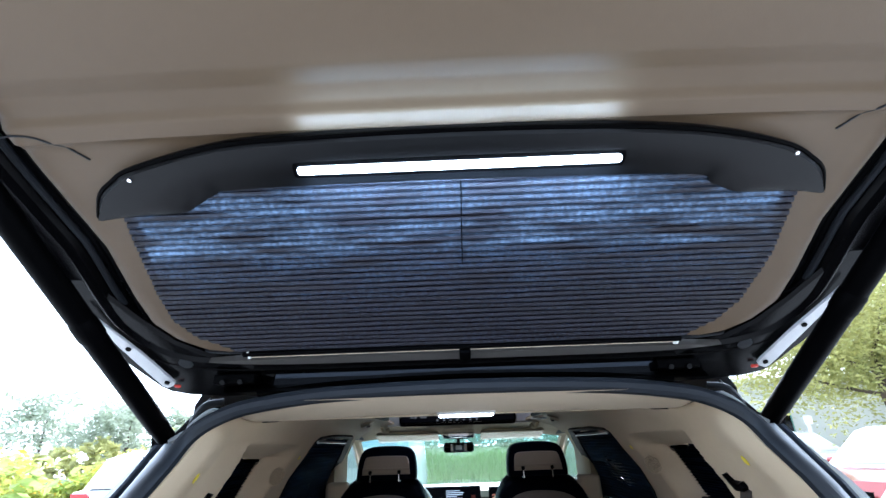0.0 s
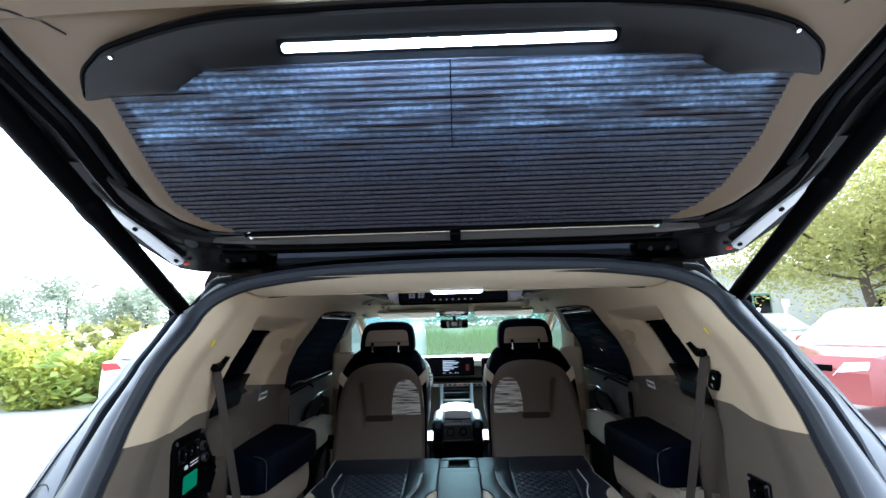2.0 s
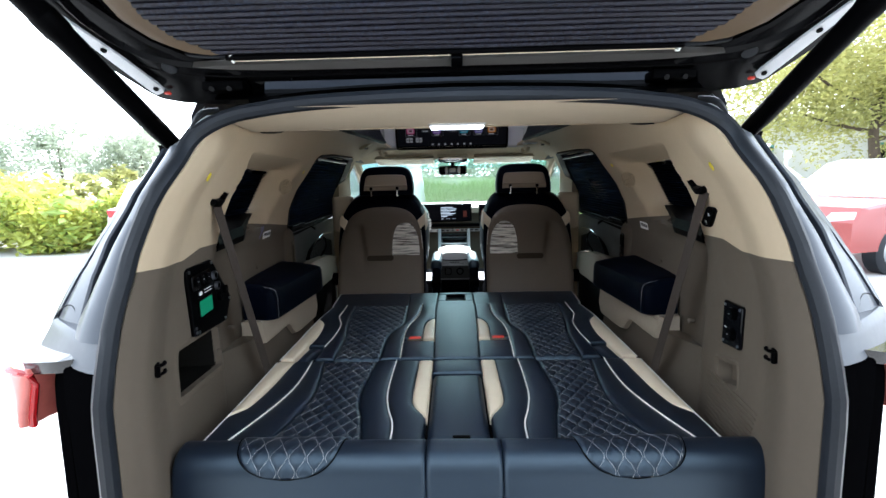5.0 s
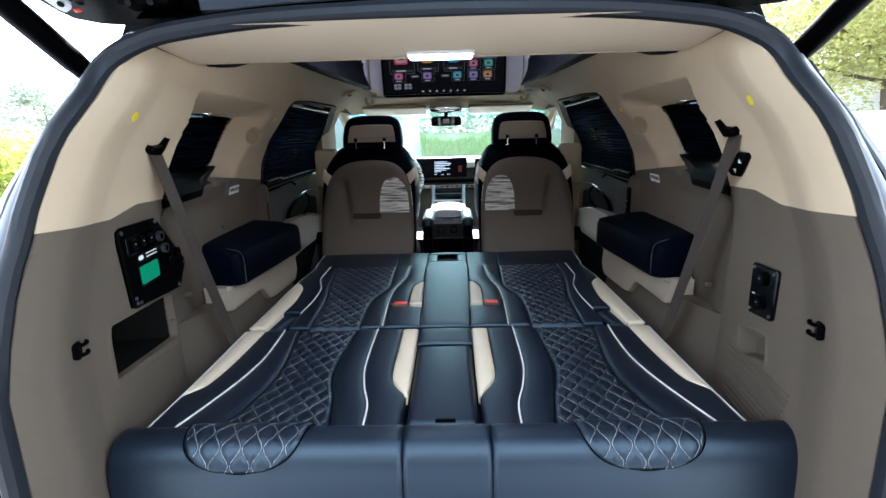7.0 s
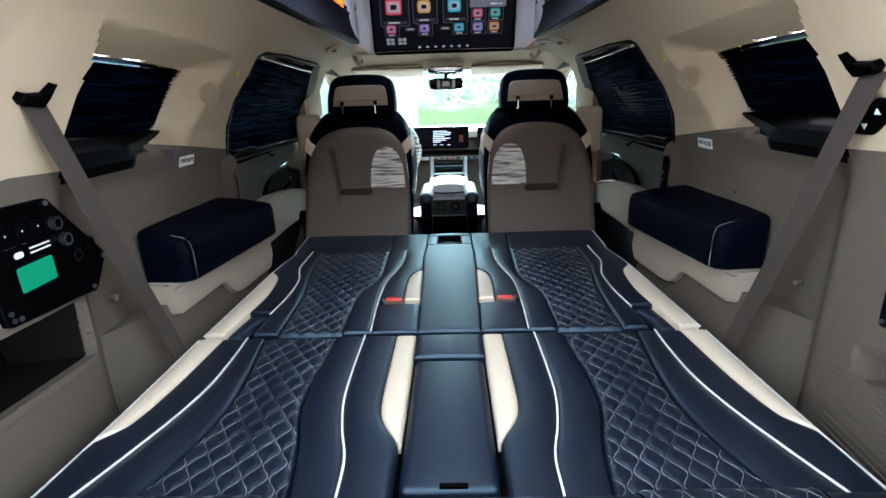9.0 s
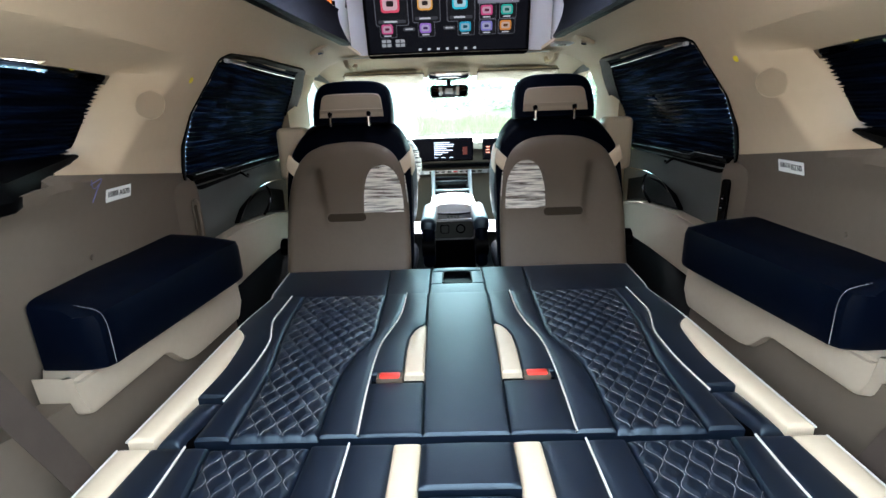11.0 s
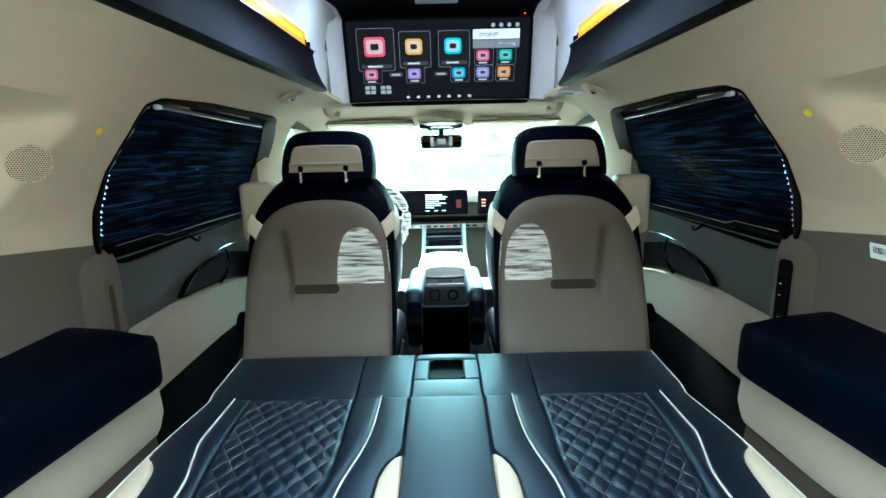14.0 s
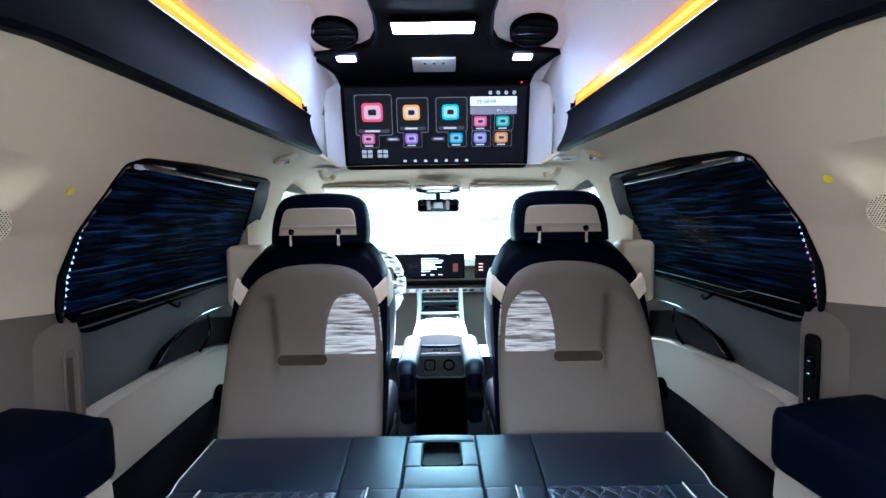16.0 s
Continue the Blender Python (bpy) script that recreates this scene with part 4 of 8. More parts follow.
# tail lamps and rear corner
for s in (-1, 1):
    tl = thing("tail_lamp", (s * 0.82, 0.86, 0.95), "red tail lamp in a black surround at the rear corner", "tail lamp", "tail lamps")
    rows = []
    for z, x0, k in ((1.026, 0.806, 0.6), (1.032, 0.799, 0.9), (1.05, 0.795, 1.0), (1.085, 0.786, 1.0), (1.115, 0.779, 1.0), (1.134, 0.776, 0.95), (1.142, 0.781, 0.7)):
        rows.append([(s * x, y, z) for x, y in ((x0, 0.83), (x0 + 0.004, 0.780 + 0.02 * (1 - k)), (x0 + 0.016, 0.768 + 0.03 * (1 - k)), (0.825, 0.778 + 0.03 * (1 - k)), (0.87, 0.81 + 0.03 * (1 - k)), (0.91, 0.92), (0.92, 1.05), (0.80, 0.95))])
    part("lens", loft([smooth_line(q + [q[0]], 33)[:-1] for q in rows], closed=True, caps=True), M_TAILIN, tl, "pale red lens")
    part("lens_edge", tube([(s * (x0 - 0.001), y0, z) for z, x0, y0 in ((1.03, 0.801, 0.784), (1.05, 0.797, 0.781), (1.085, 0.788, 0.780), (1.112, 0.782, 0.780), (1.130, 0.785, 0.777), (1.137, 0.800, 0.774), (1.138, 0.825, 0.782), (1.138, 0.87, 0.815), (1.136, 0.91, 0.92))], 0.0065, 8), M_TAIL, tl, "deep red edge of the lens")
    part("surround", loft([[(s * (x + k), y + 1.4 * k, z) for x, y in ((0.622, 0.80), (0.624, 0.745), (0.640, 0.722), (0.690, 0.735), (0.735, 0.785), (0.80, 0.84), (0.80, 0.95), (0.70, 0.98))] for z, k in ((0.55, 0.0), (0.80, 0.0), (0.95, 0.002), (1.06, 0.006), (1.12, 0.014), (1.150, 0.024), (1.158, 0.034))], closed=True, caps=True), M_DEEP, tl, "black surround")
    part("upper_shelf", loft([[(s * x, y, z - d) for x, y, z in ((0.640, 0.80, 1.172), (0.66, 0.775, 1.168), (0.72, 0.765, 1.162), (0.80, 0.785, 1.152), (0.88, 0.86, 1.14), (0.92, 1.05, 1.16), (0.78, 1.0, 1.20), (0.68, 0.92, 1.222), (0.655, 0.86, 1.205))] for d in (0.0, 0.006, 0.022)], closed=True, caps=True), M_COVER, tl, "glossy black cover above the lamp")

# ---------------------------------------------------------------- open tailgate
GO, GU, GW = Vector((0, 0.956, 1.722)), Vector((0, -0.865, 0.503)), Vector((0, 0.503, 0.865))


def gp(x, u, w):
    """A place in the tailgate: x across, u along it from the lower edge of its blind towards its free end, w outwards."""
    return GO + Vector((x, 0, 0)) + GU * u + GW * w


gate = thing("tailgate", gp(0, -0.08, 0.05), "open black tailgate with beige inner trim, seen from below", "tailgate")


def gate_half(u):
    return ip(u, [-0.012, 0.0, 0.03, 0.08, 0.155, 0.27, 0.42, 0.65, 0.9, 1.15], [0.52, 0.565, 0.605, 0.635, 0.64, 0.638, 0.668, 0.70, 0.71, 0.66])


def gate_w(x, u):
    """The hollow of the inner trim: a shallow dish with a step beyond the lamp, falling away at the free end."""
    return 0.012 - 0.018 * (abs(x) / 0.65) ** 3 - 0.10 * max(0, u - 0.75) ** 1.5 + 0.02 * ip(u, [0.462, 0.470, 0.494, 0.508, 0.535, 0.562, 0.60, 0.75], [0, -0.5, -0.5, 0.0, 0.0, -0.5, -0.6, -0.4]) + 0.008


WINDOW = [(-0.53, 0.11), (-0.54, 0.17), (-0.53, 0.345), (-0.48, 0.40), (-0.36, 0.435), (0.36, 0.435), (0.48, 0.40), (0.52, 0.345), (0.525, 0.21), (0.50, 0.11), (0.43, 0.035), (-0.44, 0.03)]
bm = bmesh.new()
us = np.concatenate([np.linspace(-0.012, 0.458, 44), np.linspace(0.466, 0.60, 34), np.linspace(0.615, 1.15, 30)])
ts = np.linspace(-1, 1, 81)
vs = [[bm.verts.new(gp(t * gate_half(u), u, gate_w(t * gate_half(u), u) + (0.03 * max(0, abs(t) - 0.965) / 0.035))) for t in ts] for u in us]
for i in range(len(us) - 1):
    for j in range(80):
        c = ((ts[j] + ts[j + 1]) / 2 * gate_half((us[i] + us[i + 1]) / 2), (us[i] + us[i + 1]) / 2)
        if not inside(c, WINDOW):
            bm.faces.new((vs[i][j], vs[i + 1][j], vs[i + 1][j + 1], vs[i][j + 1]))
bmesh.ops.delete(bm, geom=[v for v in bm.verts if not v.link_faces], context="VERTS")
M_STRIP = mat("dark_grey_strip", (0.085, 0.080, 0.075), 0.35, 0.2, var=0.1, scale=9)
M_GTRIM = mat("taupe_gate_trim", (0.110, 0.074, 0.041), 0.5, var=0.06, scale=4, bump=0.3, bscale=800, spec=0.4)
part("inner_trim", bm, M_GTRIM, gate, "beige-brown grained inner trim")
# black painted frame round the trim, with pressed ridges
edge = [(gate_half(u) + 0.003, u) for u in np.linspace(1.15, 0.16, 26)] + smooth_line([(0.642, 0.155), (0.640, 0.09), (0.615, 0.035), (0.575, 0.002), (0.50, -0.014), (0.40, -0.018)], 16)[1:] + [(x, -0.018) for x in np.linspace(0.36, 0, 8)]
path = [Vector((x, u)) for x, u in edge] + [Vector((-x, u)) for x, u in reversed(edge[:-1])]


def gate_sweep(prof, k_bottom=0.62):
    rows = []
    for i, p in enumerate(path):
        t = path[min(i + 1, len(path) - 1)] - path[max(i - 1, 0)]
        n = Vector((t.y, -t.x)).normalized()
        if n.x * p.x + n.y * (p.y - 0.4) < 0:
            n = -n
        k = 1 - (1 - k_bottom) * max(0, -n.y) ** 2
        rows.append([gp(*(p + n * o * k), w) for o, w in prof])
    return rows


part("frame", loft(gate_sweep([(-0.004, 0.034), (0.004, 0.030), (0.012, 0.034), (0.030, 0.030), (0.038, 0.014), (0.052, 0.008), (0.062, 0.014), (0.085, 0.022), (0.095, 0.012), (0.118, 0.012), (0.128, 0.024), (0.145, 0.045), (0.15, 0.07)])), M_GATE, gate)
part("frame_seal", loft(gate_sweep([(0.024 + 0.006 * math.cos(a), 0.027 + 0.007 * math.sin(a)) for a in np.linspace(0, math.tau, 8, endpoint=False)]), closed=True, caps=True), M_SEAL, gate)
part("lower_strip", loft([[gp(t * 0.54, -0.03 + (u + 0.03) * (1 - abs(t) ** 6), w - 0.004) for t in np.linspace(-1, 1, 31)] for u, w in ((-0.022, 0.018), (-0.026, 0.004), (-0.046, 0.004), (-0.052, 0.018))]), M_STRIP, gate, "dark grey painted metal strip")
for s in (-1, 1):
    part("plug", tube([gp(s * 0.60, -0.045, 0.022), gp(s * 0.60, -0.045, 0.012)], 0.015, 14), M_SEAL, gate)
# outer skin and glass
part("outer_skin", loft([[gp(t * (gate_half(max(u, 0)) + 0.11), u, 0.075 + 0.05 * (1 - t * t) - 0.05 * max(0, u - 0.7)) for t in np.linspace(-1, 1, 21)] for u in (0.46, 0.6, 0.8, 1.0, 1.15, 1.2)]), M_PAINT, gate)
gb = bmesh.new()
gb.faces.new([gb.verts.new(gp(x * 1.14, u, 0.06)) for x, u in ((-0.6, -0.03), (-0.6, 0.5), (0.6, 0.5), (0.6, -0.03))])
gl = part("glass", gb, see_through("grey_gate_glass", (0.62, 0.66, 0.68), 0.0, 0.95), gate, "tinted tailgate glass", smooth=False)
gl.visible_shadow = False
part("spoiler", loft([[gp(t * 0.66, u, w + 0.03 * (1 - t * t)) for t in np.linspace(-1, 1, 21)] for u, w in ((0.185, 0.098), (0.180, 0.092), (0.10, 0.088), (-0.02, 0.078), (-0.06, 0.085), (-0.03, 0.112), (0.10, 0.120), (0.175, 0.108))], closed=False, loop=True), M_PAINT, gate, "painted roof spoiler over the glass")
# seams of the trim
for s in (-1, 1):
    part("trim_seam", tube([gp(s * x, u, gate_w(x, u) - 0.001) for x, u in smooth_line([(0.70, 0.475), (0.655, 0.487), (0.61, 0.478), (0.565, 0.438)], 12)], 0.0016, 6), M_SEAL, gate)

# shroud with the light bar
sh = thing("light_shroud", gp(0, 0.42, 0), "black plastic light shroud with a glowing white bar", "light bar")
TOP = [(-0.586, 0.345), (-0.565, 0.385), (-0.535, 0.408), (-0.496, 0.427), (-0.361, 0.457), (-0.226, 0.465), (0.0, 0.468), (0.226, 0.463), (0.372, 0.450), (0.486, 0.425), (0.535, 0.400), (0.56, 0.378), (0.576, 0.343)]
BOT = [(0.54, 0.343), (0.452, 0.344), (0.425, 0.350), (0.393, 0.364), (0.343, 0.382), (0.0, 0.388), (-0.131, 0.388), (-0.355, 0.385), (-0.385, 0.378), (-0.42, 0.360), (-0.45, 0.347), (-0.551, 0.343)]
tl_ = smooth_line(TOP, 60)
bl_ = smooth_line(BOT[::-1], 60)
rows = []
for a, b in zip(tl_, bl_):
    a, b = Vector(a), Vector(b)
    rows.append([gp(*a, 0.015), gp(*a, -0.010), gp(*(a * 0.93 + b * 0.07), -0.018), gp(*(a * 0.7 + b * 0.3), -0.020), gp(*(a * 0.4 + b * 0.6), -0.016), gp(*(a * 0.12 + b * 0.88), -0.012), gp(*b, -0.009), gp(*b, 0.015)])
M_SHROUD = mat("black_shroud_plastic", (0.005, 0.005, 0.0055), 0.34, var=0.15, scale=7, bump=0.2, bscale=900, spec=0.16)
part("shell", loft(rows, caps=True), M_SHROUD, sh)
part("shell_lip", tube([gp(x, u, -0.008) for x, u in tl_], 0.005, 6), M_BLACK, sh)
part("light_bar", slab(rounded(0.484, 0.0125, 0.005, 4, -0.002, 0.4185), lambda a, b, c: gp(a, b, -0.018 - c), 0.006, 0.002), M_BAR, sh, "glowing cold white light bar")
part("bar_housing", slab(rounded(0.50, 0.030, 0.008, 4, -0.002, 0.4185), lambda a, b, c: gp(a, b, -0.010 - c), 0.0085, 0.002), M_BLACK, sh)
for s in (-1, 1):
    part("rivet", tube([gp(s * 0.50, 0.415, -0.010), gp(s * 0.50, 0.415, -0.022)], 0.0032, 8), M_CHROME, sh)
# the bar's light on the blind; unseen added lamps wash the trim above the shroud
bar_tint = (0.62, 0.81, 1.0)
for x in (-0.16, 0.0, 0.16):
    lamp("light_bar_glow", gp(x, 0.405, -0.034), gp(x, 0.25, 0.0), (0.15, 0.012), 0.28, bar_tint)
    lamp("added_trim_wash", gp(x, 0.4775, -0.012), gp(x, 0.492, 0.008), (0.155, 0.005), 0.07, bar_tint)

# pleated blind of the tailgate
gbl = thing("tailgate_blind", gp(0, 0.0, 0), "violet-grey pleated blind drawn over the tailgate glass", "blind")


def blind_edge(u, s):
    return ip(u, [0, 0.008, 0.05, 0.10, 0.17, 0.275, 0.345, 0.40], [0.45, 0.468, 0.53, 0.562, 0.565, 0.558, 0.551, 0.545]) if s < 0 else ip(u, [0, 0.014, 0.05, 0.10, 0.21, 0.345, 0.40], [0.44, 0.458, 0.50, 0.53, 0.549, 0.541, 0.535])


rows = []
for i in range(32):
    for du, lift in ((0.0, 0.006), (0.0016, -0.0045), (0.006, -0.0065), (0.0110, -0.0045), (0.0124, 0.006)):
        u = 0.004 + i * 0.0125 + du
        a, b = -blind_edge(u, -1), blind_edge(u, 1)
        rows.append([gp(a + (b - a) * t, u + 0.0005 * math.sin(7 * t + i * 0.7), lift + 0.0006 * math.sin(19 * t + i * 1.3)) for t in np.linspace(0, 1, 60)])
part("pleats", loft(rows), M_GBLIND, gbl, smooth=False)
part("cord", tube([gp(0.001, u, -0.008) for u in (0.22, 0.32, 0.385)], 0.001, 5), M_BLACK, gbl)
part("bottom_rail", tube([gp(-0.455, -0.001, -0.006), gp(0.443, 0.001, -0.006)], 0.006, 8), M_BLACK, gbl)
part("rail_trim", tube([gp(-0.45, -0.012, -0.004), gp(0.44, -0.010, -0.004)], 0.0018, 6), M_CREAM, gbl)
for x in (-0.446, 0.433):
    part("hook", tube(smooth_line([gp(x, 0.004, -0.004), gp(x + 0.004, -0.006, -0.010), gp(x, -0.012, -0.006)], 6), 0.0035, 6), M_LABEL, gbl, "small white hook")
part("catch", block(gp(0.003, -0.022, -0.006), (0.024, 0.03, 0.022), 0.004, rot=frame_of((1, 0, 0), GU)), M_BLACK, gbl)

# struts and brackets
for s in (-1, 1):
    st = thing("tailgate_strut", (s * 0.655, 1.07, 1.575), "black power strut holding the tailgate open", "strut", "tailgate struts")
    a, b = Vector((s * 0.662, 1.085, 1.565)), Vector((s * 0.735, 0.30, 2.09))
    d = (b - a).normalized()
    part("tube_body", tube([a, a + d * 0.03, a + d * 0.035, b], [0.019, 0.020, 0.021, 0.021], 14), M_BLACK, st)
    part("collar", tube([a + d * 0.30, a + d * 0.31, a + d * 0.34, a + d * 0.35], [0.021, 0.023, 0.023, 0.021], 14), M_BLACK, st)
    part("ball_joint", tube([a - d * 0.02, a], 0.012, 10), M_STEEL, st)
    br = thing("strut_bracket", gp(s * 0.70, 0.02, 0), "light grey bolted bracket plate on the tailgate edge", "bracket", "tailgate brackets")

    def bp_(a_, b_, c):
        return gp(s * a_, b_, 0.005 - c)
    part("corner_plate", slab([(0.55, -0.02), (0.60, 0.02), (0.64, 0.08), (0.70, 0.20), (0.765, 0.20), (0.762, 0.05), (0.735, -0.03), (0.690, -0.125), (0.672, -0.145), (0.63, -0.160), (0.55, -0.170), (0.45, -0.172), (0.42, -0.10), (0.50, -0.04)], lambda a_, b_, c: gp(s * a_, b_, 0.030 - c), 0.016, 0.006), M_GATE, br, "black corner of the tailgate frame")
    part("plate", slab([(0.637, -0.095), (0.640, -0.078), (0.668, 0.005), (0.722, 0.132), (0.726, 0.135), (0.716, 0.06), (0.698, -0.004), (0.668, -0.104), (0.660, -0.111), (0.644, -0.104)], bp_, 0.005, 0.001), M_PLATE, br)
    for x, u in ((0.652, -0.090), (0.688, 0.022)):
        part("bolt", tube([gp(s * x, u, 0.004), gp(s * x, u, -0.003)], 0.0055, 8), M_BLACK, br)
    part("red_tip", block(gp(s * 0.640, -0.112, 0.006), (0.014, 0.008, 0.005), 0.002, rot=frame_of((1, 0, 0), GU)), M_RED, br)

# ---------------------------------------------------------------- bed of folded seats
CX = -0.006
BZ = 0.905


def line_of(pts):
    """x of a seam at y, through (y, x) points."""
    a = sorted(pts)
    ys, xs = [p[0] for p in a], [p[1] for p in a]
    sm = smooth_line(list(zip(ys, xs)), 60)
    Y, X = [p[0] for p in sm], [p[1] for p in sm]
    return lambda y: ip(y, Y, X)


def pad(y0, y1, left, right, z=BZ, crown=0.003, fall=0.0055, edge=0.0055, nx=18, ny=40, depth=0.03, s=1, quilt=None):
    """An upholstered panel between two seams, plump, sinking at its edges. s mirrors it."""
    rows = []
    for i in range(-2, ny + 3):
        v = min(max(i / ny, 0), 1)
        v = v if quilt else 0.5 - 0.5 * math.cos(math.pi * v)
        y = y0 + (y1 - y0) * v
        a, b = left(y), right(y)
        low = (-depth if i in (-2, ny + 2) else 0.0)
        row = []
        for j in range(-1, nx + 2):
            t = min(max(j / nx, 0), 1)
            t = t if quilt else 0.5 - 0.5 * math.cos(math.pi * t)
            x = a + (b - a) * t
            d = max(0.0, min((x - a), (b - x), (y - y0), (y1 - y)))
            k = 1 - min(1, d / edge)
            h = z - fall * k ** 2.2 + crown * math.sin(math.pi * t) * math.sin(math.pi * min(1, max(0, v))) ** 0.5
            if quilt:
                h += quilt(x, y) * min(1, d / 0.01)
            if j in (-1, nx + 1) or low:
                h = z - depth
            row.append((CX + s * x, y, h))
        rows.append(row)
    return loft(rows)


QW, QL = 0.0188, 0.053


def wave(k, y):
    return k * QW + (0.4 * QW) * math.cos(math.pi * k) * math.sin(math.tau * y / QL)


def quilt_height(x, y):
    """Plump ogee cells between the waving seams."""
    k0 = math.floor(x / QW)
    best = 1.0
    for k in (k0 - 1, k0, k0 + 1, k0 + 2):
        best = min(best, abs(x - wave(k, y)))
    return 0.0042 * min(1.0, best / (0.42 * QW)) ** 0.6


def threads(y0, y1, left, right, s, surf, step=0.004):
    """The stitches of the waving seams as short thick threads."""
    bm = bmesh.new()
    for k in range(-34, 35):
        y = y0
        run = []
        while y <= y1:
            x = wave(k, y)
            ok = left(y) + 0.004 < x < right(y) - 0.004
            if ok:
                run.append((CX + s * x, y, surf(x, y)))
            if (not ok or y + step > y1) and len(run) > 3:
                tube(run, 0.00030, 4, bm=bm)
            if not ok:
                run = []
            y += step
    return bm


def piping(pts, r=0.0020):
    return tube(pts, r, 7)


F = dict(
    edge=line_of([(1.405, -0.567), (1.6, -0.566), (1.83, -0.565), (1.95, -0.556), (2.04, -0.547)]),
    cream=line_of([(1.405, -0.523), (1.5, -0.516), (1.61, -0.509), (1.7, -0.515), (1.78, -0.528), (1.815, -0.545), (1.835, -0.564), (1.9, -0.562), (2.04, -0.549)]),
    pipe1=line_of([(1.405, -0.455), (1.513, -0.453), (1.63, -0.447), (1.748, -0.453), (1.82, -0.473), (1.875, -0.488), (1.94, -0.490), (2.04, -0.492)]),
    q1=line_of([(1.405, -0.396), (1.554, -0.402), (1.65, -0.41), (1.78, -0.433), (1.9, -0.447), (2.04, -0.454)]),
    q2=line_of([(1.405, -0.246), (1.504, -0.249), (1.6, -0.250), (1.66, -0.240), (1.72, -0.218), (1.78, -0.205), (1.9, -0.208), (2.04, -0.213)]),
    pipe2=line_of([(1.405, -0.181), (1.544, -0.187), (1.66, -0.188), (1.74, -0.183), (1.82, -0.165), (1.88, -0.155), (1.95, -0.151), (2.04, -0.151)]),
    mid=line_of([(1.405, -0.073), (1.64, -0.080), (1.85, -0.084), (2.04, -0.087)]))
R = dict(
    edge=line_of([(0.92, -0.569), (1.05, -0.566), (1.2, -0.566), (1.388, -0.569)]),
    cream=line_of([(0.92, -0.568), (1.04, -0.566), (1.06, -0.555), (1.09, -0.534), (1.2, -0.520), (1.388, -0.515)]),
    pipe1=line_of([(0.92, -0.516), (1.0, -0.492), (1.105, -0.465), (1.2, -0.451), (1.3, -0.452), (1.388, -0.458)]),
    q1=line_of([(0.92, -0.430), (1.03, -0.400), (1.132, -0.387), (1.25, -0.398), (1.388, -0.420)]),
    q2=line_of([(0.92, -0.212), (1.034, -0.231), (1.10, -0.250), (1.18, -0.259), (1.28, -0.254), (1.388, -0.252)]),
    pipe2=line_of([(0.92, -0.150), (1.0, -0.154), (1.068, -0.172), (1.147, -0.186), (1.25, -0.190), (1.388, -0.190)]),
    c1=line_of([(0.92, -0.080), (1.03, -0.079), (1.045, -0.084), (1.075, -0.102), (1.104, -0.114), (1.15, -0.119), (1.25, -0.119), (1.388, -0.118)]),
    mid=line_of([(0.92, -0.077), (1.1, -0.075), (1.388, -0.075)]))


def band(name, y0, y1, L, Rr, mat_, parent, s, label="", **k):
    return part(name, pad(y0, y1, L, Rr, s=s, **k), mat_, parent, label)


